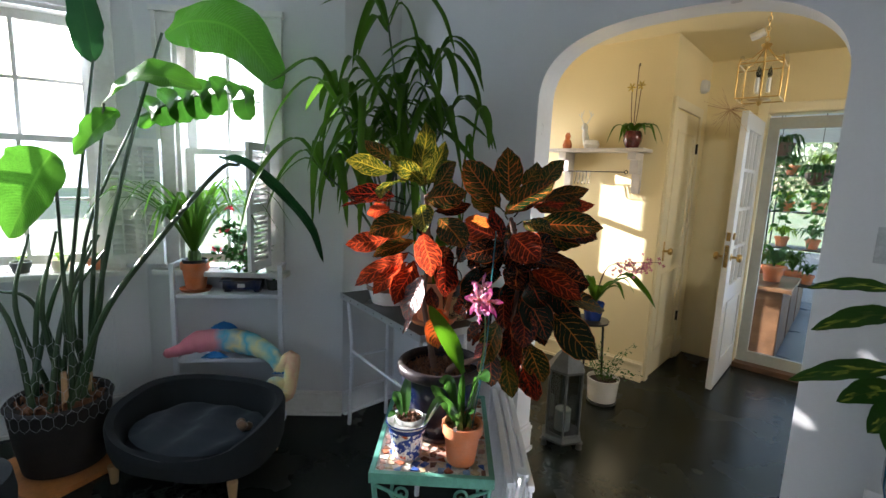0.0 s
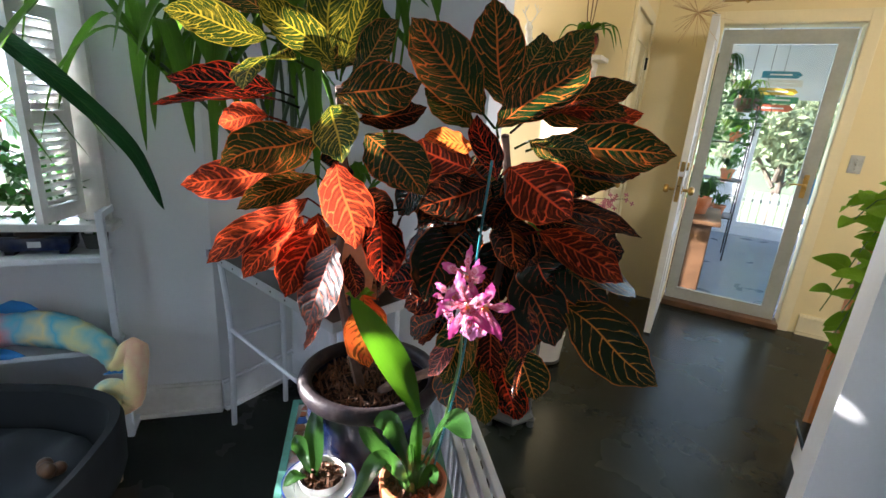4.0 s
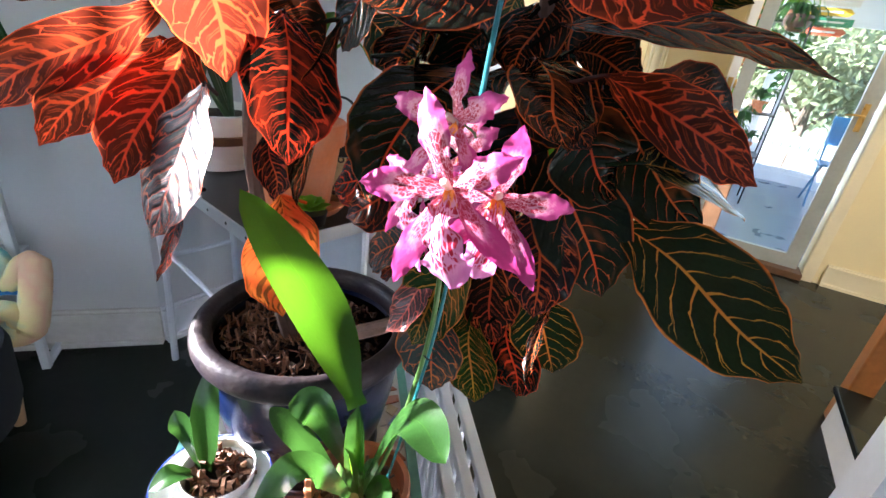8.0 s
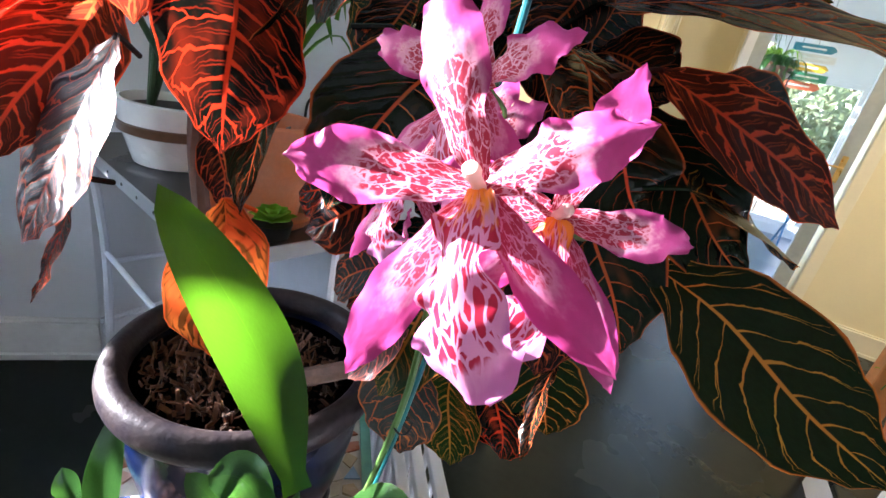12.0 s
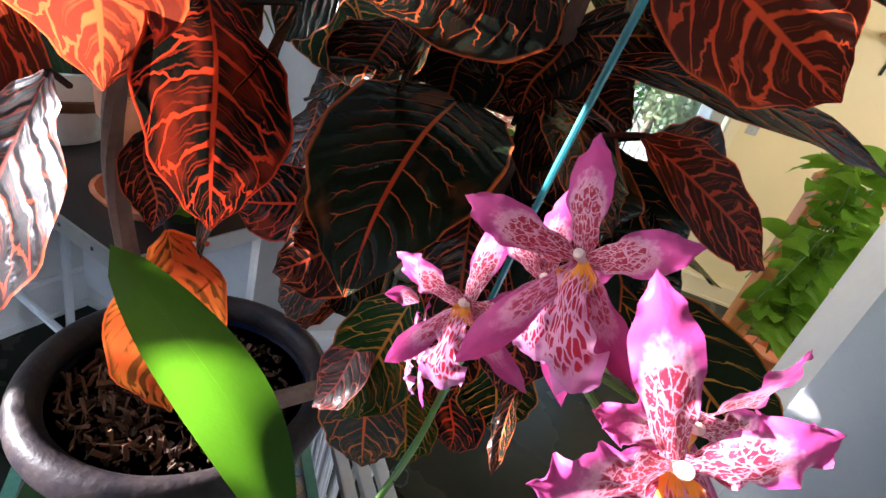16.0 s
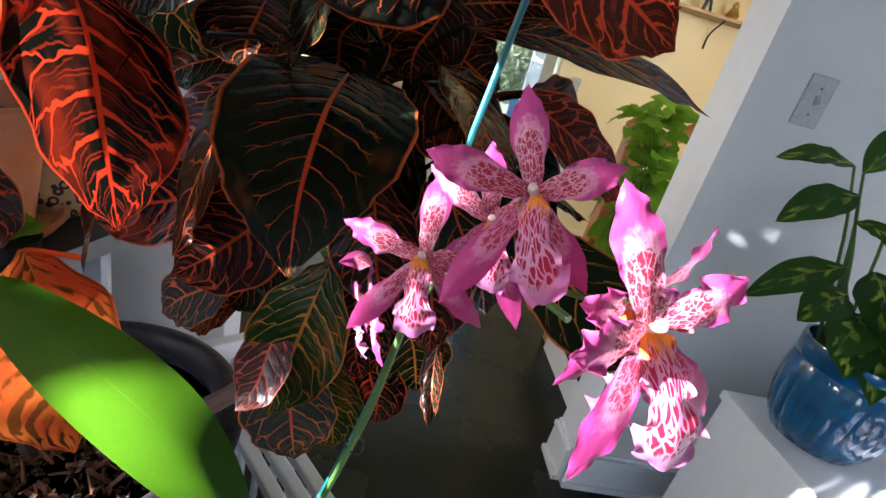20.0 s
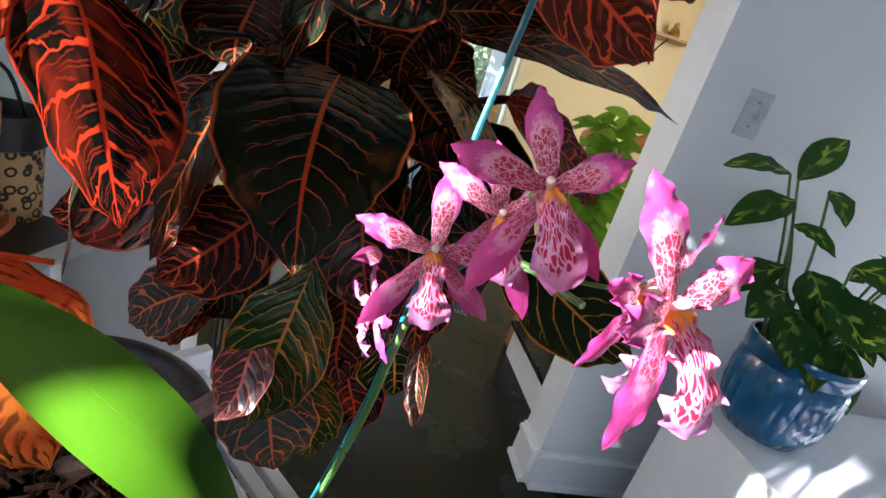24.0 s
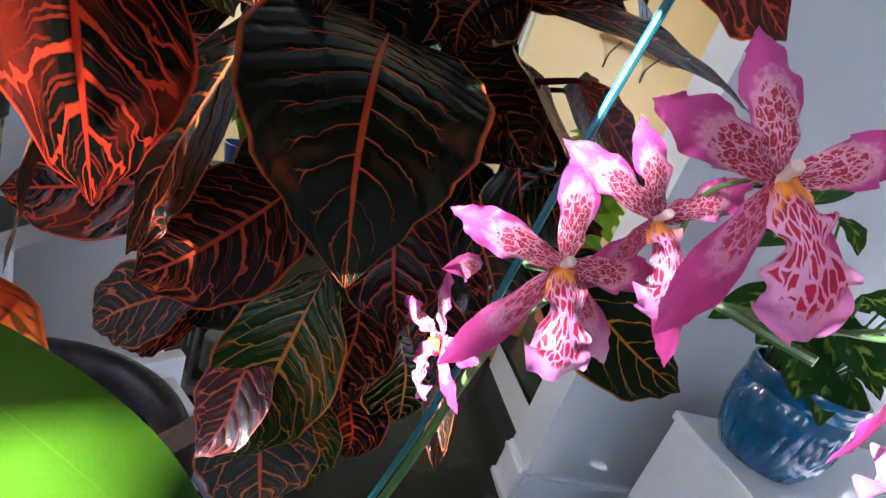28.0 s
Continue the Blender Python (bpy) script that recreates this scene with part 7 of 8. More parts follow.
def desk():
    d = thing("desk", DM @ Vector((0.42, 0.16, 0)), "narrow white metal folding table with a black top", "table")
    w, dp, z = 0.845, 0.33, 0.80
    part("tabletop", box(0.004, w - 0.004, 0.004, dp, z - 0.018, z, m=DM), DESK_TOP, d, "black laminate top", smooth_faces=False, bevel=0.002)
    bm = bmesh.new()
    box(0, w, 0.0, 0.004, z - 0.03, z + 0.001, bm, DM)
    box(w - 0.004, w, 0.004, dp, z - 0.03, z + 0.001, bm, DM)
    part("edge_strip", bm, ALU, d, "riveted aluminium edge", smooth_faces=False)
    for i in range(9):
        part("rivet", lathe([(0.004, 0), (0.003, 0.0015), (0, 0.002)], m=DM @ pose(0.05 + 0.09 * i, -0.0002, z - 0.015, 90, 0, 0), seg=8), GREY_METAL, d)
    for u in (0.05, w - 0.05):
        part("leg", tube([DM @ Vector((u, 0.03, z - 0.02)), DM @ Vector((u + 0.01, 0.05, 0.45)), DM @ Vector((u + 0.005, 0.04, 0.0))], 0.012, n=10), WHITE_METAL, d)
        part("leg", tube([DM @ Vector((u, dp - 0.04, z - 0.02)), DM @ Vector((u, dp - 0.04, 0.0))], 0.012, n=3), WHITE_METAL, d)
        part("stretcher", tube([DM @ Vector((u, 0.05, 0.42)), DM @ Vector((u, dp - 0.04, 0.42))], 0.008, n=2), WHITE_METAL, d)
    part("brace", tube([DM @ Vector((0.06, 0.05, 0.46)), DM @ Vector((w - 0.05, 0.05, 0.46))], 0.008, n=2), WHITE_METAL, d)
    part("panel", box(0.10, w - 0.08, dp - 0.02, dp - 0.012, 0.25, z - 0.05, m=DM), WHITE_METAL, d, "white sheet-metal back panel", smooth_faces=False)


desk()


def cane_plant():
    at = DM @ Vector((0.30, 0.16, 0.8005))
    p = thing("cane_plant", at, "tall cane plant with long drooping strap leaves in a cream pot", "potted plant")
    part("pot", lathe([(0.085, 0), (0.10, 0.002), (0.125, 0.09), (0.13, 0.15), (0.12, 0.152), (0.112, 0.13), (0, 0.13)], at, seg=32), WHITE_CERAMIC, p, "cream pot with a brown band")
    part("band", lathe([(0.1235, 0.075), (0.129, 0.078), (0.1315, 0.098), (0.128, 0.10)], at, seg=32), BROWN_WOOD, p)
    part("soil", lathe([(0.112, 0.13), (0.0, 0.14)], at, seg=20), SOIL, p)
    crowns = ((-1.60, 1.72, 1.86), (-1.45, 1.80, 1.60), (-1.26, 2.03, 2.02), (-1.60, 1.63, 1.50), (-1.34, 1.93, 1.86), (-1.20, 2.06, 1.75), (-1.45, 1.90, 2.20), (-1.42, 1.92, 1.72), (-1.30, 1.95, 1.55), (-1.52, 1.80, 1.74))
    rng = random.Random(77)
    for k, q in enumerate(crowns):
        q = Vector(q)
        r = at + Vector((0.06 * math.cos(k * 2.1), 0.06 * math.sin(k * 2.1), 0.12))
        part("cane", tube([r, r.lerp(q, 0.5) + Vector((rng.uniform(-0.04, 0.04), rng.uniform(-0.04, 0.04), 0.06)), q], 0.008, 0.005, n=12), DARK_STEM, p)
        for i in range(10 if k != 6 else 5):
            a = 2.4 * i + rng.uniform(-0.3, 0.3)
            d = Vector((math.cos(a), math.sin(a), 0))
            if d.y > 0.2:
                d.y *= 0.35
            ln = rng.uniform(0.30, 0.50)
            hang = rng.uniform(0.1, 0.95)
            s = q - (q - r).normalized() * 0.02 * i * 0.6
            pts = [s, s + d * ln * 0.3 + Vector((0, 0, 0.09 * ln / 0.3)), s + d * ln * 0.66 + Vector((0, 0, 0.05 - 0.2 * hang * ln)), s + d * ln * 0.86 + Vector((0, 0, 0.03 - ln * hang * 0.85))]
            part("leaf", blade(pts, rng.uniform(0.034, 0.054), Vector((0, -0.2, 1)) + d * 0.4, nv=14, nu=2, start=0.3, peak=0.42, sharp=0.7, cup=0.35), STRAP_LEAF, p)
    for pts, w in (([(-1.03, 2.0, 1.2), (-0.96, 1.98, 1.68), (-0.92, 1.97, 1.78), (-0.87, 1.96, 1.72), (-0.86, 1.96, 1.60)], 0.03), ([(-1.05, 2.0, 1.2), (-1.0, 1.98, 1.6), (-0.98, 1.97, 1.66), (-0.95, 1.97, 1.55)], 0.025)):
        part("leaf", blade(pts, w, (0.3, -0.6, 0.6), nv=16, nu=2, start=0.3, peak=0.7, sharp=0.7, cup=0.3), STRAP_LEAF, p)


cane_plant()


def desk_pots():
    at = DM @ Vector((0.69, 0.17, 0.8005))
    t = thing("clay_pot_plant", at, "terracotta pot with a saucer on the black table", "potted plant")
    clay_pot(at + Vector((0, 0, 0.012)), 0.105, 0.19, t)
    part("saucer", lathe([(0.0, 0.0), (0.10, 0.0), (0.118, 0.022), (0.11, 0.024), (0.095, 0.01), (0.0, 0.01)], at, seg=30), TERRACOTTA, t)
    part("soil", lathe([(0.09, 0.165), (0.0, 0.175)], at, seg=20), SOIL, t)
    leaf_parts(t, at + Vector((0, 0, 0.17)), 10, 0.35, 0.03, 0.8, 51, STRAP_LEAF, 0.6, 0.5)
    at = DM @ Vector((0.80, 0.13, 0.8005))
    s = thing("echeveria", at, "bright green rosette succulent on the black table", "succulent")
    part("pot", lathe([(0.028, 0), (0.032, 0.001), (0.038, 0.03), (0.0, 0.03)], at, seg=20), BLACK_IRON, s)
    for ring, (n, ln, up) in enumerate(((8, 0.046, 0.25), (7, 0.036, 0.6), (5, 0.024, 1.2))):
        for i in range(n):
            a = 2 * math.pi * (i + ring * 0.5) / n
            d = Vector((math.cos(a), math.sin(a), up)).normalized()
            q = at + Vector((0, 0, 0.03 + ring * 0.004))
            part("leaf", blade([q, q + d * ln * 0.5, q + d * ln + Vector((0, 0, 0.004))], 0.026, Vector((-d.x * up, -d.y * up, 1)), nv=6, nu=2, start=0.4, peak=0.65, sharp=0.6, cup=0.35), BRIGHT_LEAF, s)
    at = DM @ Vector((0.70, 0.29, 0.8005))
    b = thing("leopard_box", at, "leopard print fabric pot cover with a black band", "plant pot")
    lp = mat("leopard_print_fabric", (0.42, 0.28, 0.13), 0.9, vary=0.1, scale=20, fine=300, bump=0.3)
    nt = lp.node_tree
    tc = next(n for n in nt.nodes if n.type == "TEX_COORD")
    hv = next(n for n in nt.nodes if n.type == "HUE_SAT")
    vo = nt.nodes.new("ShaderNodeTexVoronoi")
    vo.inputs["Scale"].default_value = 55
    nt.links.new(tc.outputs["Object"], vo.inputs["Vector"])
    ringv = math_node(nt, "MULTIPLY", smooth(nt, vo.outputs["Distance"], 0.22, 0.3), math_node(nt, "SUBTRACT", 1.0, smooth(nt, vo.outputs["Distance"], 0.42, 0.5)))
    nt.links.new(mix_rgb(nt, ringv, hv.outputs[0], (0.02, 0.015, 0.01)), nt.nodes["Principled BSDF"].inputs["Base Color"])
    part("cover", lathe([(0.055, 0), (0.06, 0.002), (0.066, 0.13), (0.0, 0.13)], at, seg=28), lp, b)
    part("band", lathe([(0.067, 0.122), (0.070, 0.124), (0.072, 0.175), (0.066, 0.177), (0.06, 0.15), (0.0, 0.15)], at, seg=28), BLACK_IRON, b)
    part("handle", tube([at + Vector((-0.05, 0, 0.17)), at + Vector((-0.03, -0.01, 0.24)), at + Vector((0.03, -0.01, 0.24)), at + Vector((0.05, 0, 0.17))], 0.003, n=14), BLACK_IRON, b)


desk_pots()

# ---- white ledge with the blue pot ----
def ledge():
    g = thing("bench", (1.1, 1.6, 0), "white painted built-in bench with a flat top", "bench")
    part("body", box(0.462, 1.9, 1.1, 2.192, 0.0005, 0.568), TRIM, g, smooth_faces=False, bevel=0.003)
    part("top", box(0.455, 1.9, 1.09, 2.20, 0.5685, 0.594), TRIM, g, smooth_faces=False, bevel=0.004)


ledge()


def blue_planter():
    at = Vector((0.60, 2.065, 0.5945))
    p = thing("blue_planter", at, "variegated leafy plant in a glossy teal blue ribbed pot", "potted plant")
    bm = bmesh.new()
    prof = [(0.080, 0.0), (0.090, 0.004), (0.112, 0.045), (0.124, 0.10), (0.126, 0.155), (0.122, 0.19), (0.118, 0.197), (0.122, 0.202), (0.124, 0.24), (0.122, 0.247), (0.115, 0.247), (0.111, 0.21), (0.0, 0.21)]
    seg = 120
    rings = []
    for r, z in prof:
        ring = []
        for i in range(seg):
            a = 2 * math.pi * i / seg
            flute = (0.0035 * (1 if (i % 5) < 1 else 0)) if 0.02 < z < 0.17 else 0.0
            ring.append(bm.verts.new(at + Vector(((r - flute) * math.cos(a), (r - flute) * math.sin(a), z))))
        rings.append(ring)
    for a, b in zip(rings, rings[1:]):
        for i in range(seg):
            bm.faces.new((a[i], a[(i + 1) % seg], b[(i + 1) % seg], b[i]))
    bm.faces.new(rings[0][::-1])
    bm.faces.new(rings[-1])
    part("pot", bm, TEAL_GLAZE, p)
    part("soil", lathe([(0.110, 0.205), (0.06, 0.215), (0.0, 0.22)], at, seg=24), SOIL, p)
    rng = random.Random(4)
    leaves = (
        ((0.452, 2.208, 1.213), (0.239, 2.17, 1.188), 0.057),
        ((0.475, 2.201, 1.204), (0.518, 2.172, 1.316), 0.079),
        ((0.475, 2.181, 1.157), (0.268, 2.118, 1.069), 0.084),
        ((0.482, 2.121, 1.011), (0.236, 2.061, 0.915), 0.076),
        ((0.497, 2.097, 0.958), (0.353, 2.033, 0.898), 0.091),
        ((0.543, 2.113, 1.017), (0.542, 1.999, 0.898), 0.127),
        ((0.523, 2.068, 0.898), (0.469, 1.98, 0.816), 0.104),
        ((0.481, 2.16, 1.106), (0.535, 2.069, 1.067), 0.046),
        ((0.557, 2.185, 1.202), (0.544, 2.094, 1.134), 0.053),
        ((0.520, 2.060, 0.930), (0.425, 1.990, 0.850), 0.098),
        ((0.530, 2.050, 0.975), (0.600, 1.950, 0.910), 0.120),
        ((0.545, 2.040, 0.900), (0.520, 1.945, 0.785), 0.085),
        ((0.640, 2.030, 0.890), (0.650, 1.945, 0.745), 0.062),
        ((0.620, 2.050, 0.990), (0.700, 1.950, 0.880), 0.090),
        ((0.580, 2.060, 1.060), (0.690, 1.960, 1.030), 0.100),
    )
    for base, tip, w in leaves:
        b, t = Vector(base), Vector(tip)
        root = at + Vector(((b.x - at.x) * 0.4, (b.y - at.y) * 0.4, 0.2))
        part("stem", tube([root, root.lerp(b, 0.6) + Vector((0.008, 0, 0.01)), b], 0.0042, 0.003, n=8, seg=6), STEM_GREEN, p)
        part("leaf", blade([b, b.lerp(t, 0.5) + Vector((0, 0, 0.014)), t], w, (-0.35, -0.6, 0.72), nv=16, nu=4, start=0.10, peak=0.46, sharp=0.85, cup=0.14, edge_wave=0.002), VARIEGATED, p)
    for k in range(10):
        b = at + Vector((rng.uniform(-0.06, 0.13), rng.uniform(-0.08, 0.06), rng.uniform(0.26, 0.50)))
        a = k * 2.4
        d = Vector((math.cos(a) * 0.8 + 0.35, math.sin(a) * 0.6 - 0.1, rng.uniform(-0.35, 0.3))) * rng.uniform(0.10, 0.15)
        part("stem", tube([at + Vector((0.02, 0.01, 0.2)), b], 0.0038, 0.003, n=3, seg=6), STEM_GREEN, p)
        part("leaf", blade([b, b + d * 0.5 + Vector((0, 0, 0.014)), b + d], rng.uniform(0.05, 0.072), (-0.3, -0.6, 0.75), nv=14, nu=4, start=0.10, peak=0.46, sharp=0.85, cup=0.14, edge_wave=0.002), VARIEGATED, p)


blue_planter()


SWITCH_PLATE = mat("dusty_white_switch_plastic", (0.46, 0.47, 0.48), 0.5, vary=0.12, scale=30, fine=120, bump=0.1)


def wall_switch(name, at, face_y, label):
    s = thing(name, at, label, "light switch")
    x, y, z = at
    part("plate", box(x - 0.036, x + 0.036, y - 0.006, y - 0.0005, z - 0.058, z + 0.058), SWITCH_PLATE, s, smooth_faces=False, bevel=0.003)
    part("toggle", box(-0.005, 0.005, -0.012, 0.0, -0.012, 0.012, m=pose(x, y - 0.006, z, -25, 0, 0)), SWITCH_PLATE, s, smooth_faces=False, bevel=0.002)
    for dz in (-0.03, 0.03):
        part("screw", lathe([(0.003, 0), (0.0, 0.001)], m=pose(x, y - 0.006, z + dz, 90, 0, 0), seg=8), GREY_METAL, s)


wall_switch("light_switch", (0.42, ARCH_Y, 1.325), 0, "white toggle light switch with dusty plate on the wall")
wall_switch("light_switch", (0.64, DOOR_Y, 1.23), 0, "cream light switch beside the outer door")

# ---- hall ----
def hall_shelf():
    s = thing("wall_shelf", (-1.18, 3.8, 1.72), "small pale wooden wall shelf on brackets with a hanging rail", "shelf")
    board = mat("whitewashed_shelf_wood", (0.62, 0.58, 0.55), 0.5, vary=0.1, scale=12, fine=80)
    part("board", box(-1.56, -0.83, 3.70, 3.898, 1.715, 1.74), board, s, smooth_faces=False, bevel=0.004)
    for x in (-1.46, -0.92):
        bm = box(x - 0.03, x + 0.03, 3.86, 3.898, 1.42, 1.714)
        box(x - 0.03, x + 0.03, 3.74, 3.86, 1.66, 1.714, bm)
        box(x - 0.03, x + 0.03, 3.80, 3.86, 1.56, 1.66, bm)
        part("bracket", bm, board, s, smooth_faces=False, bevel=0.004)
    part("rail", tube([(-1.5, 3.80, 1.57), (-0.98, 3.80, 1.572)], 0.004, n=2), BLACK_IRON, s, "thin black rail")
    part("rail_ring", tube([(-0.97 + 0.012 * math.cos(a), 3.80, 1.572 + 0.012 * math.sin(a)) for a in (i * 0.7 for i in range(10))], 0.003, n=20), BLACK_IRON, s)
    for k in range(5):
        x = -1.36 + 0.028 * k
        part("hook", tube([(x, 3.80, 1.578), (x + 0.004, 3.797, 1.54), (x, 3.79, 1.48), (x + 0.004, 3.775, 1.485)], 0.003, n=10), BLACK_IRON, s)


hall_shelf()


def deer(at):
    d = tagged(None or part("figurine", _deer_mesh(Vector(at)), WHITE_CERAMIC), "white porcelain deer figurine with antlers, lying down", "figurine")
    return d


def _deer_mesh(at):
    bm = bmesh.new()
    lathe([(0.0, 0.0), (0.05, 0.005), (0.062, 0.03), (0.05, 0.06), (0.0, 0.07)], at + Vector((0.03, 0, 0)), seg=16, bm=bm)
    tube([at + Vector((-0.005, -0.01, 0.04)), at + Vector((-0.02, -0.015, 0.10)), at + Vector((-0.02, -0.02, 0.15))], 0.028, 0.018, bm=bm, n=8, seg=12)
    lathe([(0.0, 0.135), (0.02, 0.14), (0.025, 0.16), (0.014, 0.185), (0.0, 0.19)], at + Vector((-0.022, -0.03, 0)), seg=12, bm=bm)
    for s in (-1, 1):
        b = at + Vector((-0.02 + 0.01 * s, -0.02, 0.185))
        tube([b, b + Vector((0.025 * s, 0, 0.04)), b + Vector((0.03 * s, 0, 0.09))], 0.004, 0.002, bm=bm, n=6, seg=6)
        tube([b + Vector((0.02 * s, 0, 0.035)), b + Vector((0.05 * s, 0, 0.075))], 0.003, 0.002, bm=bm, n=3, seg=6)
        tube([b + Vector((0.026 * s, 0, 0.06)), b + Vector((0.008 * s, 0, 0.10))], 0.003, 0.002, bm=bm, n=3, seg=6)
    return bm


deer((-1.28, 3.79, 1.7405))
bm = lathe([(0.0, 0), (0.03, 0.002), (0.036, 0.03), (0.026, 0.065), (0.016, 0.075), (0.022, 0.10), (0.012, 0.125), (0.0, 0.128)], (-1.45, 3.79, 1.7405), seg=14)
tagged(part("figurine", bm, TERRACOTTA), "small rust-patterned seated cat figurine on the shelf", "figurine")


def shelf_orchid():
    at = Vector((-0.94, 3.78, 1.7405))
    p = thing("shelf_orchid", at, "yellow-flowered orchid in a pierced oxblood pot on the wall shelf", "potted plant")
    ox = mat("oxblood_glaze", (0.12, 0.015, 0.015), 0.2, vary=0.3, scale=30, coat=0.5)
    part("pot", lathe([(0.035, 0), (0.042, 0.002), (0.062, 0.05), (0.064, 0.09), (0.054, 0.12), (0.05, 0.11), (0.0, 0.11)], at, seg=24), ox, p)
    leaf_parts(p, at + Vector((0, 0, 0.11)), 9, 0.24, 0.04, 0.30, 14, STRAP_LEAF, 1.0, 0.75, nv=12)
    for k, (dx, h) in enumerate(((0.0, 0.50), (-0.035, 0.36), (0.03, 0.37))):
        part("spike", tube([at + Vector((0, 0, 0.1)), at + Vector((dx * 0.6, -0.01, h * 0.6)), at + Vector((dx, -0.01, h + 0.07))], 0.0028, n=8), STEM_BROWN, p)
        if k:
            bm = bmesh.new()
            for j in range(6):
                v = Vector((math.cos(j), -0.3, math.sin(j))) * 0.035
                c = at + Vector((dx, -0.01, h + 0.06))
                blade([c, c + v * 0.5, c + v], 0.012, (0, -1, 0.2), nv=5, nu=1, start=0.3, bm=bm)
            part("flower", bm, YELLOW_FLORET, p)
    part("spike_tip", lathe([(0.0, 0.56), (0.006, 0.565), (0.005, 0.58), (0, 0.585)], at, seg=10), BLACK_IRON, p)


shelf_orchid()


def ceiling_lantern():
    c = Vector((-0.185, 3.65, 0))
    l = thing("ceiling_lantern", c + Vector((0, 0, 1.98)), "brass ceiling lantern with bowed clear glass panes, hung from a chain", "ceiling light")
    part("canopy", lathe([(0.0, 2.519), (0.05, 2.519), (0.045, 2.50), (0.02, 2.49), (0.0, 2.488)], c, seg=20), BRASS, l)
    for k in range(6):
        z = 2.475 - 0.028 * k
        pts = [c + (Vector((0.010 * math.cos(a), 0, z + 0.016 * math.sin(a))) if k % 2 else Vector((0, 0.010 * math.cos(a), z + 0.016 * math.sin(a)))) for a in (i * 0.7 for i in range(10))]
        part("chain_link", tube(pts, 0.0025, n=18, seg=6), BRASS, l)
    part("ring", lathe([(0.025, 2.31), (0.03, 2.305), (0.012, 2.28), (0.0, 2.278)], c, seg=16), BRASS, l)
    R = 0.15
    cor = [c + Vector((R * math.cos(math.pi / 4 + i * math.pi / 2), R * math.sin(math.pi / 4 + i * math.pi / 2), 0)) for i in range(4)]
    for i, q in enumerate(cor):
        part("upright", tube([q + Vector((0, 0, 2.0)), q + Vector((0, 0, 2.18)), q.lerp(c, 0.06) + Vector((0, 0, 2.22))], 0.0042, n=6), BRASS, l)
        part("top_arm", tube([q + Vector((0, 0, 2.2)), q.lerp(c, 0.5) + Vector((0, 0, 2.23)), c + Vector((0, 0, 2.30))], 0.004, n=8), BRASS, l)
        n = cor[(i + 1) % 4]
        for z in (2.0, 2.19):
            part("cross_bar", tube([q + Vector((0, 0, z)), n + Vector((0, 0, z))], 0.0038, n=2), BRASS, l)
        g = bmesh.new()
        a, b = q.lerp(n, 0.06), q.lerp(n, 0.94)
        vs = [g.verts.new(p + Vector((0, 0, z))) for p, z in ((a, 2.006), (b, 2.006), (b, 2.235), (a.lerp(b, 0.5), 2.26), (a, 2.235))]
        g.faces.new(vs)
        part("pane", g, PANE, l, smooth_faces=False).visible_shadow = False
    for k in range(3):
        a = k * 2.1
        q = c + Vector((0.035 * math.cos(a), 0.035 * math.sin(a), 0))
        cdl = part("candle", lathe([(0.011, 2.04), (0.011, 2.12), (0.0, 2.122)], q, seg=12), WHITE_CERAMIC, l)
        part("bulb", lathe([(0.006, 2.122), (0.013, 2.14), (0.009, 2.165), (0.0, 2.19)], q, seg=12), SMOKED, l)
    part("bottom_finial", lathe([(0.0, 1.965), (0.012, 1.975), (0.016, 1.99), (0.06, 2.0), (0.0, 2.004)], c, seg=16), BRASS, l)
    part("stem", tube([c + Vector((0, 0, 2.0)), c + Vector((0, 0, 2.3))], 0.006, n=2), BRASS, l)
    cam_box = thing("sensor", c + Vector((-0.08, -0.05, 2.40)), "small white plastic sensor clipped to the chain", "sensor")
    part("housing", lathe([(0.0, -0.035), (0.022, -0.035), (0.024, 0.0), (0.022, 0.035), (0.0, 0.035)], m=Matrix.Translation(c + Vector((-0.045, -0.03, 2.36))) @ Matrix.Rotation(radians(70), 4, "Y"), seg=16), WHITE_CERAMIC, cam_box)


ceiling_lantern()


def dried_burst():
    c = Vector((-0.42, 4.12, 2.02))
    d = thing("dried_flower", c, "dried starburst flower head hung by the open door", "dried flower")
    rng = random.Random(6)
    bm = bmesh.new()
    for k in range(46):
        v = Vector([rng.gauss(0, 1) for _ in range(3)]).normalized()
        v.z -= 0.15
        tube([c, c + v * 0.08, c + v * rng.uniform(0.13, 0.2)], 0.0015, 0.0008, seg=4, n=3, bm=bm)
    tagged(part("flower_head", bm, LIGHT_WOOD, d), kind="stuff")
    part("hanger", tube([c, (-0.36, 4.125, 2.03), (-0.325, 4.13, 2.015)], 0.002, n=5), BLACK_IRON, d)
    bell = thing("door_chime", (-0.72, 4.55, 2.28), "white round chime box high on the closet wall", "door chime")
    part("box", lathe([(0.05, 0), (0.055, 0.02), (0.04, 0.05), (0, 0.055)], m=pose(-0.733, 4.6, 2.28, 0, 90, 0), seg=20), TRIM, bell)


dried_burst()


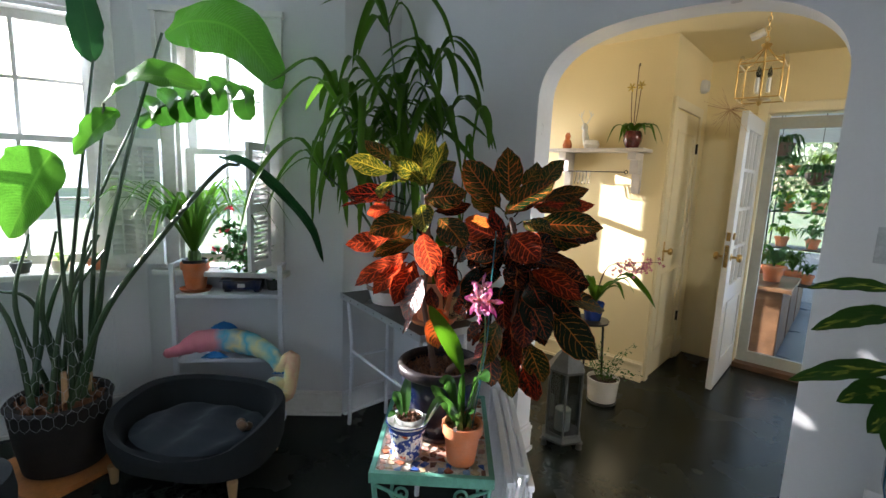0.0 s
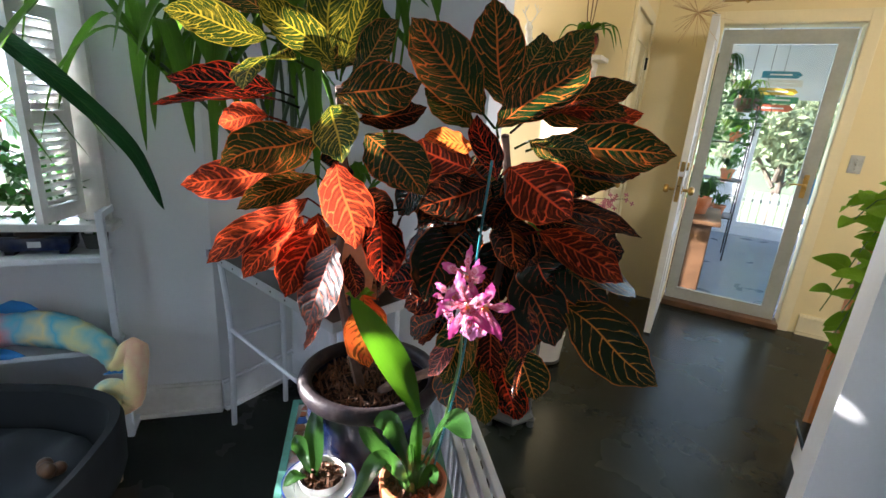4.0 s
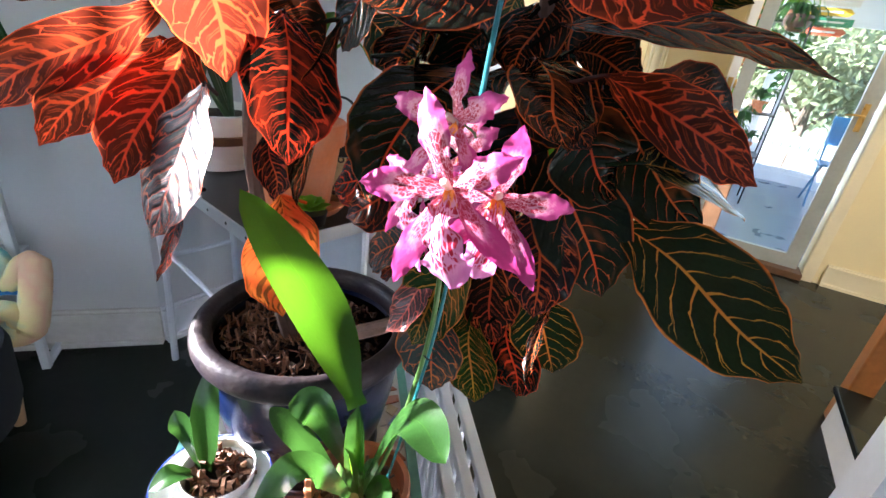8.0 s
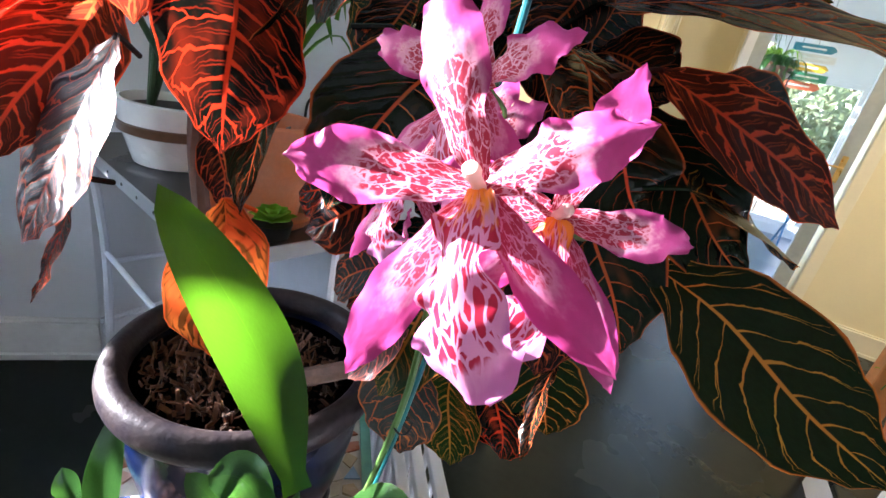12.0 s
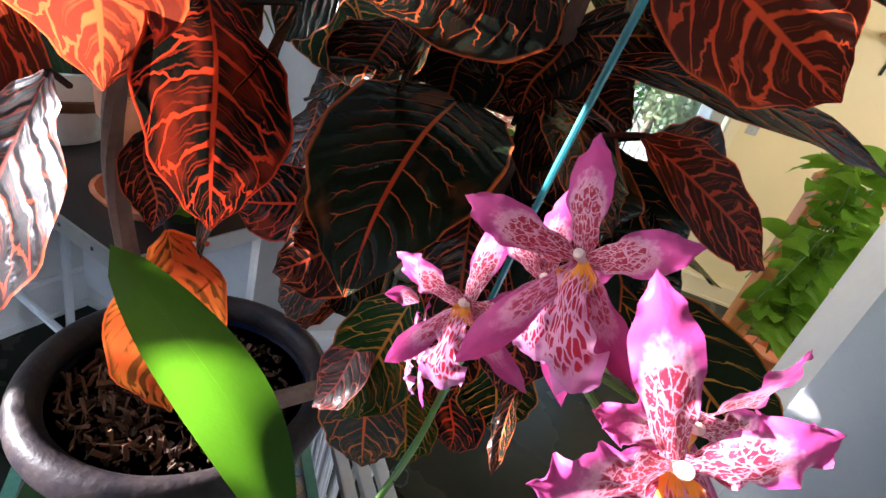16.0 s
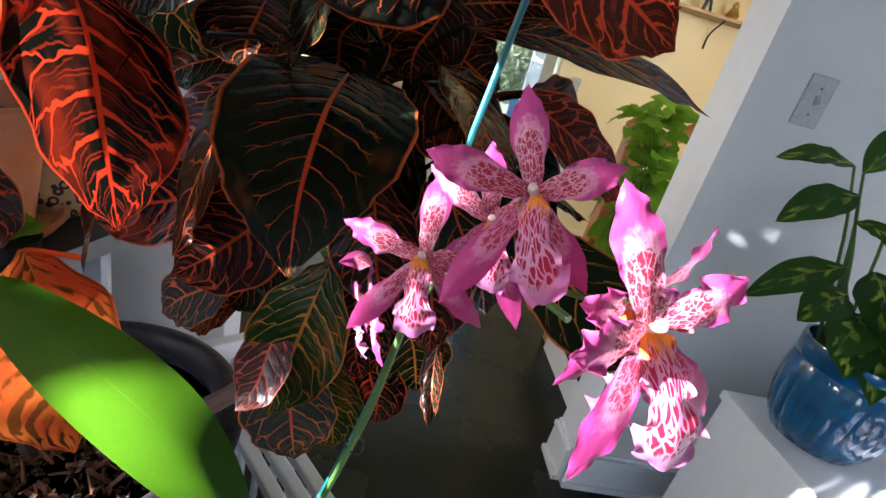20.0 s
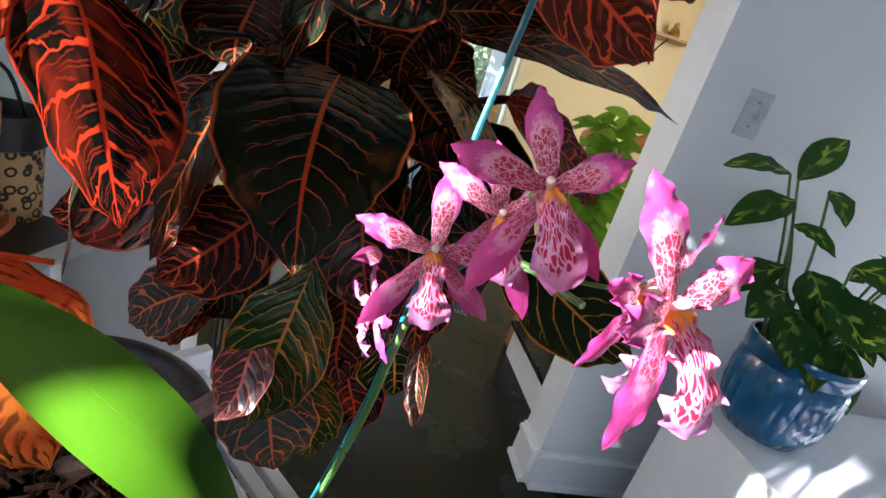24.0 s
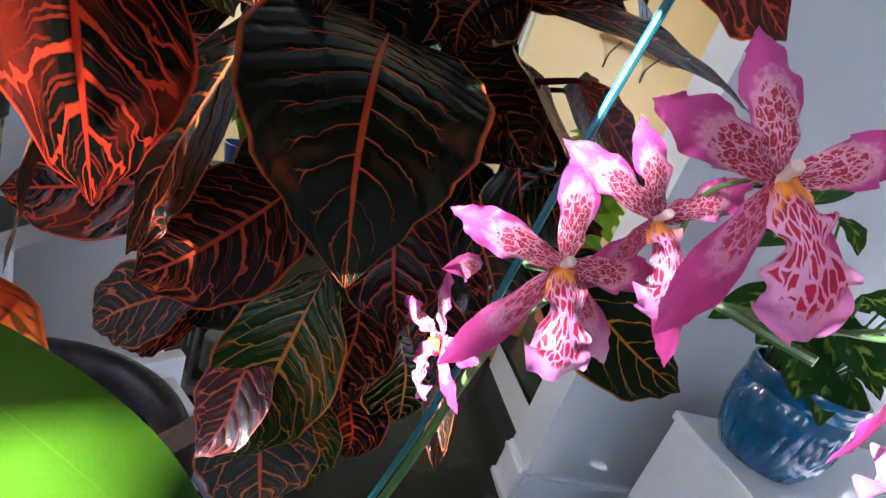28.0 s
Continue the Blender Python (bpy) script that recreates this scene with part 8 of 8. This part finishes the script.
def floor_lantern():
    c = Vector((-0.78, 2.70, 0))
    l = thing("floor_lantern", c, "weathered grey hexagonal glass candle lantern on the floor", "lantern")
    seg = 6

    def hexa(prof, material, name, par=l):
        return part(name, lathe(prof, c, seg=seg), material, par, smooth_faces=False)
    hexa([(0.12, 0.035), (0.125, 0.05), (0.105, 0.065), (0.10, 0.08), (0.0, 0.08)], GREY_METAL, "base")
    hexa([(0.105, 0.44), (0.112, 0.455), (0.095, 0.475), (0.07, 0.51), (0.045, 0.54), (0.035, 0.57), (0.015, 0.585), (0.0, 0.60)], GREY_METAL, "roof")
    for i in range(6):
        a = math.pi / 3 * i
        q = c + Vector((0.10 * math.cos(a), 0.10 * math.sin(a), 0))
        n = c + Vector((0.10 * math.cos(a + math.pi / 3), 0.10 * math.sin(a + math.pi / 3), 0))
        part("upright", tube([q + Vector((0, 0, 0.08)), q + Vector((0, 0, 0.44))], 0.007, n=2), GREY_METAL, l)
        bm = bmesh.new()
        bm.faces.new([bm.verts.new(p + Vector((0, 0, z))) for p, z in ((q, 0.085), (n, 0.085), (n, 0.435), (q, 0.435))])
        part("pane", bm, SMOKED, l, smooth_faces=False)
        if i % 2 == 0:
            f = c + Vector((0.112 * math.cos(a), 0.112 * math.sin(a), 0))
            part("foot", lathe([(0.018, 0.0), (0.014, 0.02), (0.022, 0.04)], f, seg=10), GREY_METAL, l)
    part("candle", lathe([(0.045, 0.081), (0.045, 0.20), (0.038, 0.205), (0.0, 0.198)], c, seg=24), WHITE_CERAMIC, l, "white pillar candle")
    part("loop", tube([c + Vector((0.025 * math.cos(a), 0, 0.615 + 0.025 * math.sin(a))) for a in (i * 0.7 for i in range(10))], 0.004, n=20), GREY_METAL, l)


floor_lantern()


def hall_floor_plants():
    at = Vector((-0.82, 3.36, 0.0005))
    p = thing("pot_plant", at, "airy small-leaved plant in a white cylinder pot on the floor", "potted plant")
    part("pot", lathe([(0.085, 0), (0.092, 0.003), (0.105, 0.16), (0.108, 0.175), (0.10, 0.176), (0.095, 0.15), (0, 0.15)], at, seg=30), WHITE_CERAMIC, p)
    part("foot_ring", lathe([(0.09, 0.0), (0.096, 0.004), (0.098, 0.02), (0.094, 0.022)], at, seg=30), GREY_METAL, p)
    part("soil", lathe([(0.096, 0.15), (0.0, 0.16)], at, seg=20), SOIL, p)
    rng = random.Random(15)
    for k in range(16):
        a = k * 2.4
        d = Vector((math.cos(a), math.sin(a), 0)) * rng.uniform(0.05, 0.24)
        e = at + d + Vector((0, 0, rng.uniform(0.26, 0.46)))
        s = at + d * 0.15 + Vector((0, 0, 0.15))
        part("stem", tube([s, s.lerp(e, 0.6) + Vector((0, 0, 0.03)), e], 0.002, 0.001, seg=5, n=6), STEM_GREEN, p)
        bm = bmesh.new()
        for j in range(12):
            c = s.lerp(e, 0.35 + 0.06 * j) + Vector([rng.gauss(0, 0.018) for _ in range(3)])
            v = Vector([rng.gauss(0, 1), rng.gauss(0, 1), rng.gauss(0, 0.6)]).normalized() * 0.022
            blade([c, c + v * 0.5, c + v], 0.014, (rng.gauss(0, 0.4), -0.3, 1), nv=4, nu=1, start=0.3, bm=bm)
        tagged(part("foliage", bm, MID_LEAF, p), kind="stuff")
    at = Vector((-0.98, 3.42, 0))
    o = thing("plant_stand", at, "slim dark plant stand against the hall wall", "plant stand")
    part("top", lathe([(0.0, 0.52), (0.13, 0.52), (0.135, 0.535), (0.0, 0.54)], at, seg=28), BLACK_IRON, o)
    for k in range(3):
        a = k * 2.09
        part("leg", tube([at + Vector((0.10 * math.cos(a), 0.10 * math.sin(a), 0.52)), at + Vector((0.13 * math.cos(a), 0.13 * math.sin(a), 0.0))], 0.008, n=3), BLACK_IRON, o)
    q = thing("pink_orchid", at + Vector((0.02, 0, 0.541)), "orchid with small pale pink flowers in a blue pot", "potted plant")
    z0 = at + Vector((0.02, 0, 0.5405))
    part("pot", lathe([(0.05, 0), (0.055, 0.002), (0.075, 0.12), (0.07, 0.125), (0.065, 0.10), (0, 0.10)], z0, seg=26), COBALT, q)
    leaf_parts(q, z0 + Vector((0, 0, 0.1)), 12, 0.38, 0.05, 0.65, 23, STRAP_LEAF, 0.9, 0.5, nv=12)
    for k in range(3):
        e = z0 + Vector((0.30 + 0.08 * k, -0.12 - 0.05 * k, 0.40 + 0.05 * k))
        part("spike", tube([z0 + Vector((0, 0, 0.1)), z0 + Vector((0.1, -0.05, 0.40)), e], 0.0025, 0.0015, n=10), STEM_BROWN, q)
        bm = bmesh.new()
        for j in range(26):
            c = (z0 + Vector((0.1, -0.05, 0.40))).lerp(e, rng.uniform(0.3, 1.05)) + Vector([rng.gauss(0, 0.02) for _ in range(3)])
            for w in range(4):
                v = Vector((math.cos(w * 1.57 + j), -0.3, math.sin(w * 1.57 + j))) * 0.013
                blade([c, c + v * 0.5, c + v], 0.008, (0, -1, 0.2), nv=3, nu=1, start=0.3, bm=bm)
        tagged(part("blossom_spray", bm, PALE_FLORET, q), kind="stuff")
    part("drooping_leaf", blade([z0 + Vector((0, 0, 0.1)), z0 + Vector((0.2, -0.06, 0.36)), z0 + Vector((0.36, -0.12, 0.30)), z0 + Vector((0.45, -0.14, 0.20))], 0.045, (0, -0.4, 0.9), nv=14, nu=3, start=0.4, cup=0.3), STRAP_LEAF, q)


hall_floor_plants()


def pothos():
    at = Vector((0.50, 3.02, 0.372))
    p = thing("pothos", at, "trailing bright green pothos in a pot on the stairs", "potted plant")
    part("pot", lathe([(0.06, 0), (0.065, 0.002), (0.09, 0.15), (0.085, 0.155), (0.08, 0.13), (0, 0.13)], at, seg=24), TERRACOTTA, p)
    rng = random.Random(33)
    for k in range(22):
        a = math.pi + rng.uniform(-1.5, 1.1)
        out = rng.uniform(0.05, 0.24)
        d = Vector((math.cos(a), math.sin(a) * 0.8, 0))
        s = at + Vector((0, 0, 0.14))
        top = s + d * out * 0.6 + Vector((0, 0, rng.uniform(0.15, 0.68)))
        e = top + d * out * 0.6 + Vector((0, 0, rng.uniform(-0.50, 0.06)))
        part("vine", tube([s, top, e], 0.003, 0.002, n=10, seg=6), STEM_GREEN, p)
        for j in range(8):
            c = smooth_line([s, top, e], 20)[4 + 2 * j]
            b = rng.uniform(0, 6.28)
            v = Vector((math.cos(b), math.sin(b) - 0.2, rng.uniform(-0.5, 0.2)))
            ln = rng.uniform(0.08, 0.125)
            part("leaf", blade([c, c + v * ln * 0.4 + Vector((0, 0, 0.012)), c + v * ln], ln * 0.72, (-0.2, -0.5, 0.85), nv=8, nu=3, start=0.5, peak=0.35, sharp=0.75, cup=0.15), BRIGHT_LEAF, p)


pothos()


def hall_bird_shelf():
    s = thing("wall_shelf", (1.45, 4.76, 1.9), "small pine wall shelf on a black iron bracket", "shelf")
    part("board", box(1.0, 1.66, 4.70, 4.858, 1.885, 1.905), LIGHT_WOOD, s, smooth_faces=False, bevel=0.003)
    for x in (1.12, 1.46):
        part("bracket", tube([(x, 4.85, 1.70), (x, 4.84, 1.80), (x, 4.72, 1.88)], 0.006, n=8), BLACK_IRON, s)
    bm = lathe([(0.0, 0), (0.035, 0.004), (0.045, 0.03), (0.03, 0.06), (0.02, 0.075), (0.024, 0.095), (0.0, 0.115)], (1.52, 4.77, 1.9055), seg=16)
    tagged(part("figurine", bm, BRASS), "small golden-brown bird figurine on the pine shelf", "figurine")
    bm = tube([(1.30, 4.77, 1.9055), (1.31, 4.77, 2.0), (1.28, 4.77, 2.1)], 0.012, 0.02, n=8)
    tube([(1.36, 4.77, 1.9055), (1.33, 4.77, 2.0)], 0.010, 0.01, n=4, bm=bm)
    tagged(part("figurine", bm, GREY_METAL), "dark slender standing figurine on the pine shelf", "figurine")


hall_bird_shelf()

# ---- sunroom and the garden ----
def porch_window(x0, x1, z0, z1, y=8.4):
    w = thing("window_3", ((x0 + x1) / 2, y, z0), "white sunroom glazing towards the garden", "window", kind="structure")
    bm = bmesh.new()
    for a, b, lo, hi in ((x0, x0 + 0.05, z0, z1), (x1 - 0.05, x1, z0, z1), (x0 + 0.05, x1 - 0.05, z1 - 0.05, z1), (x0 + 0.05, x1 - 0.05, z0, z0 + 0.06)):
        box(a, b, y + 0.02, y + 0.09, lo, hi, bm)
    part("window_frame", bm, TRIM, w, smooth_faces=False)
    part("pane", box(x0 + 0.05, x1 - 0.05, y + 0.05, y + 0.054, z0 + 0.06, z1 - 0.05), PANE, w, smooth_faces=False).visible_shadow = False


for x0, x1, z0, z1 in ((-0.95, 0.10, 0.6, 2.2), (0.25, 1.10, 0.1, 1.85), (1.3, 2.3, 0.6, 2.0)):
    porch_window(x0, x1, z0, z1)


def porch_bench():
    b = thing("planter_bench", (-0.75, 6.4, -0.02), "brown wooden planter boxes along the sunroom wall", "planter")
    for k in range(3):
        y = 5.3 + 0.85 * k
        part("box", box(-1.1, -0.40, y, y + 0.75, -0.019, 0.60 - 0.08 * k), BROWN_WOOD, b, smooth_faces=False, bevel=0.01)
    part("top_board", box(-1.15, -0.34, 5.25, 6.1, 0.605, 0.64), BROWN_WOOD, b, smooth_faces=False, bevel=0.006)
    rng = random.Random(61)
    for k in range(8):
        at = Vector((rng.uniform(-1.0, -0.42), 5.35 + 0.26 * k, 0.645 if k < 3 else 0.60 - 0.08 * (1 + (k > 5))))
        if k >= 3:
            at.z = (0.52, 0.52, 0.52, 0.44, 0.44)[k - 3] + 0.001
        p = thing("porch_plant", at, "leafy green plant in a clay pot in the sunroom", "potted plant", "sunroom plants")
        clay_pot(at, 0.09, 0.15, p)
        leaf_parts(p, at + Vector((0, 0, 0.14)), 30, rng.uniform(0.22, 0.40), 0.035, 0.7, 70 + k, MID_LEAF if k % 2 else STRAP_LEAF, 0.8, 0.5, nv=8)


porch_bench()


def hanging_vines():
    for k, (x, y, z) in enumerate(((-0.62, 5.7, 2.35), (-0.35, 6.2, 2.2), (-0.75, 6.6, 2.3), (-0.15, 7.4, 2.3))):
        p = thing("hanging_plant", (x, y, z), "hanging green plant trailing in the sunroom", "potted plant", "hanging sunroom plants")
        at = Vector((x, y, z - 0.55 - 0.1 * (k % 2)))
        part("basket", lathe([(0.05, 0), (0.09, 0.05), (0.11, 0.12), (0.10, 0.122), (0.0, 0.1)], at, seg=20), BROWN_WOOD, p)
        part("cord", tube([at + Vector((0, 0, 0.1)), (x, y, 2.499)], 0.003, n=2), BLACK_IRON, p)
        leaf_parts(p, at + Vector((0, 0, 0.1)), 34, 0.34, 0.035, 0.35, 90 + k, MID_LEAF, 0.8, 1.2, nv=9)
        rng = random.Random(k)
        for j in range(5):
            s = at + Vector((rng.uniform(-0.08, 0.08), rng.uniform(-0.08, 0.08), 0.1))
            e = s + Vector((rng.uniform(-0.15, 0.15), rng.uniform(-0.1, 0.1), -rng.uniform(0.3, 0.9)))
            part("vine", tube([s, s.lerp(e, 0.5) + Vector((0.05, 0, 0.05)), e], 0.003, n=6, seg=5), STEM_GREEN, p)
            bm = bmesh.new()
            for i in range(12):
                c = s.lerp(e, i / 12)
                v = Vector((rng.gauss(0, 1), rng.gauss(0, 1), -0.4)).normalized() * 0.07
                blade([c, c + v * 0.5, c + v], 0.045, (rng.gauss(0, 0.5), -0.6, 0.7), nv=5, nu=2, start=0.4, peak=0.4, bm=bm)
            tagged(part("foliage", bm, MID_LEAF, p), kind="stuff")


hanging_vines()


def flower_rack():
    r = thing("plant_rack", (-0.45, 6.9, -0.02), "black wire plant rack filled with pots in the sunroom", "plant stand")
    for x in (-0.75, -0.2):
        for y in (6.7, 7.1):
            part("post", tube([(x, y, -0.02), (x, y, 1.75)], 0.008, n=2), BLACK_IRON, r)
    for z in (0.45, 0.85, 1.25, 1.65):
        part("tier", box(-0.76, -0.19, 6.69, 7.11, z, z + 0.012), BLACK_IRON, r, smooth_faces=False)
    rng = random.Random(8)
    for z in (0.462, 0.862, 1.262, 1.662):
        for x in (-0.62, -0.34):
            at = Vector((x, 6.88, z + 0.0005))
            p = thing("porch_plant", at, "green leafy pot plant on the sunroom rack", "potted plant", "sunroom plants")
            clay_pot(at, 0.07, 0.11, p)
            leaf_parts(p, at + Vector((0, 0, 0.1)), 24, 0.24, 0.035, 0.6, int(z * 100 + x * 10), BRIGHT_LEAF if rng.random() < 0.25 else MID_LEAF, 0.9, 0.7, nv=7)


flower_rack()


for ob in list(scene.objects):
    if ob.parent is None and ob.name.split(".")[0] in ("planter_bench", "porch_plant", "plant_rack", "hanging_plant"):
        ob.location.x += 0.34


def porch_sign():
    s = thing("sign", (0.22, 7.2, 1.75), "hanging sign of stacked coloured wooden arrows", "sign")
    cols = ((0.02, 0.22, 0.30), (0.70, 0.66, 0.60), (0.66, 0.42, 0.03), (0.03, 0.26, 0.14), (0.60, 0.12, 0.06))
    for k, c in enumerate(cols):
        z = 1.98 - 0.085 * k
        o = 0.02 * (1 if k % 2 else -1)
        bm = bmesh.new()
        pr = [(-0.17, -0.034), (0.15, -0.034), (0.19, 0.0), (0.15, 0.034), (-0.17, 0.034)]
        if k % 2:
            pr = [(-x, zz) for x, zz in pr][::-1]
        f = [bm.verts.new((0.30 + o + x, 7.19, z + zz)) for x, zz in pr]
        bk = [bm.verts.new((0.30 + o + x, 7.205, z + zz)) for x, zz in pr]
        bm.faces.new(f)
        bm.faces.new(bk[::-1])
        for i in range(5):
            bm.faces.new((f[i], bk[i], bk[(i + 1) % 5], f[(i + 1) % 5]))
        arrow = part("arrow", bm, mat("sign_paint", c, 0.5, vary=0.08, scale=20), s, smooth_faces=False)
        part("lettering_bar", box(0.20 + o, 0.40 + o, 7.186, 7.1895, z - 0.008, z + 0.008), WHITE_CERAMIC, arrow, smooth_faces=False)
    part("cord", tube([(0.30, 7.2, 2.01), (0.30, 7.2, 2.499)], 0.002, n=2), BLACK_IRON, s)


porch_sign()


def porch_chair():
    c = thing("folding_chair", (0.95, 7.5, -0.02), "blue folding metal chair in the sunroom", "chair")
    blue = mat("blue_chair_paint", (0.05, 0.20, 0.42), 0.4, vary=0.1)
    part("seat", box(0.75, 1.15, 7.3, 7.7, 0.42, 0.44), blue, c, smooth_faces=False, bevel=0.006)
    part("backrest", box(0.77, 1.13, 7.72, 7.74, 0.6, 0.9), blue, c, smooth_faces=False, bevel=0.006)
    for x in (0.77, 1.13):
        part("leg", tube([(x, 7.3, -0.02), (x, 7.74, 0.9)], 0.011, n=2), blue, c)
        part("leg", tube([(x, 7.74, -0.02), (x, 7.32, 0.43)], 0.011, n=2), blue, c)


porch_chair()

LEAF_OUT = mat("garden_foliage", (0.15, 0.20, 0.10), 0.6, vary=0.35, scale=2, fine=20, bump=0.0, trans=0.35, second=(0.24, 0.27, 0.16))
BARK_OUT = mat("tree_bark", (0.11, 0.085, 0.065), 0.9, vary=0.3, scale=8, fine=40, bump=0.6)


def tree(at, height, spread, seed, label, n=1500):
    rng = random.Random(seed)
    at = Vector(at)
    t = thing("tree", at, label, "tree")
    bm = bmesh.new()
    tube([at, at + Vector((0.1, 0, height * 0.35)), at + Vector((0, 0.1, height * 0.7))], 0.12 * height / 4, 0.04, n=10, bm=bm)
    limbs = []
    for k in range(11):
        a = k * 2.4
        s = at + Vector((0, 0, height * (0.3 + 0.04 * k)))
        e = s + Vector((math.cos(a) * spread * rng.uniform(0.5, 0.9), math.sin(a) * spread * rng.uniform(0.5, 0.9), height * rng.uniform(0.12, 0.4)))
        tube([s, s.lerp(e, 0.5) + Vector((0, 0, 0.15)), e], 0.05, 0.015, n=6, seg=6, bm=bm)
        limbs.append((s, e))
    part("trunk", bm, BARK_OUT, t)
    verts, faces = [], []
    for i in range(n):
        s, e = limbs[rng.randrange(len(limbs))]
        c = s.lerp(e, rng.uniform(0.45, 1.15)) + Vector([rng.gauss(0, spread * 0.16) for _ in range(3)])
        u = Vector([rng.gauss(0, 1) for _ in range(3)]).normalized() * rng.uniform(0.06, 0.12)
        w = u.orthogonal().normalized() * u.length * 0.45
        k = len(verts)
        verts += [c - u, c + w, c + u, c - w]
        faces.append((k, k + 1, k + 2, k + 3))
    me = bpy.data.meshes.new("crown")
    me.from_pydata(verts, [], faces)
    me.materials.append(LEAF_OUT)
    cr = new("crown", me)
    cr.parent = t
    cr.matrix_parent_inverse = Matrix.Translation(-t.location)


tree((0.1, 13.0, -0.7), 4.2, 1.6, 1, "leafy garden tree behind the picket fence", 2600)
tree((2.0, 14.0, -0.7), 4.8, 1.8, 2, "broad green garden tree beside the fence", 2600)
# the next tree is added, unseen, to keep sun off the sunroom's west opening
tree((-3.5, 6.0, -0.7), 4.4, 1.7, 3, "bushy green tree added out of view to shade the sunroom", 4200)
tree((1.0, 12.2, -0.7), 3.0, 1.5, 5, "dense green shrub behind the picket fence", 3200)
tree((4.5, 17.0, -0.7), 6.5, 2.6, 4, "tall green tree at the back of the garden", 2600)


def fence():
    f = thing("picket_fence", (0.6, 10.8, -0.7), "grey painted picket fence in the garden", "fence")
    for z in (-0.4, 0.15):
        part("rail", box(-3, 4, 10.83, 10.87, z, z + 0.07), STORM_PAINT, f, smooth_faces=False)
    for k in range(54):
        x = -3 + 0.13 * k
        bm = box(x, x + 0.085, 10.80, 10.825, -0.7, 0.35)
        part("picket", bm, STORM_PAINT, f, smooth_faces=False)


fence()


def glow_backdrop():
    """Added emissive sheet west of the bay, standing in for hazy low-sun glare."""
    m = bpy.data.materials.new("backdrop_glow")
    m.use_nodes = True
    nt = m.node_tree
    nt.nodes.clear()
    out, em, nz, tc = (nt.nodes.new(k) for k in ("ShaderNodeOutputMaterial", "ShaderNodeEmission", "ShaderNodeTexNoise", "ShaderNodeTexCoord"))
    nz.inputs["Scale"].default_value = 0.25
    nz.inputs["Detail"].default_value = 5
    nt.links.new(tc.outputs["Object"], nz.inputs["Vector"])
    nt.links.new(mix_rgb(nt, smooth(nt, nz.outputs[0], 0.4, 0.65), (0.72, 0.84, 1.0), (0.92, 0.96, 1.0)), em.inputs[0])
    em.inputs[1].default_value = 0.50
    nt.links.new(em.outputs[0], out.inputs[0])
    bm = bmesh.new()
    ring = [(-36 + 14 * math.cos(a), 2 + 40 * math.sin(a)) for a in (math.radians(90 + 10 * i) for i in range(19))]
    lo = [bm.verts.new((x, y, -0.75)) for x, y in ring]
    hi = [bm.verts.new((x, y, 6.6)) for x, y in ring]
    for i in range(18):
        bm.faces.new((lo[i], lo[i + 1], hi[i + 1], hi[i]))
    tagged(part("backdrop", bm, m), "added glowing sheet that whitens the view beyond the bay windows", "backdrop", kind="structure")


glow_backdrop()
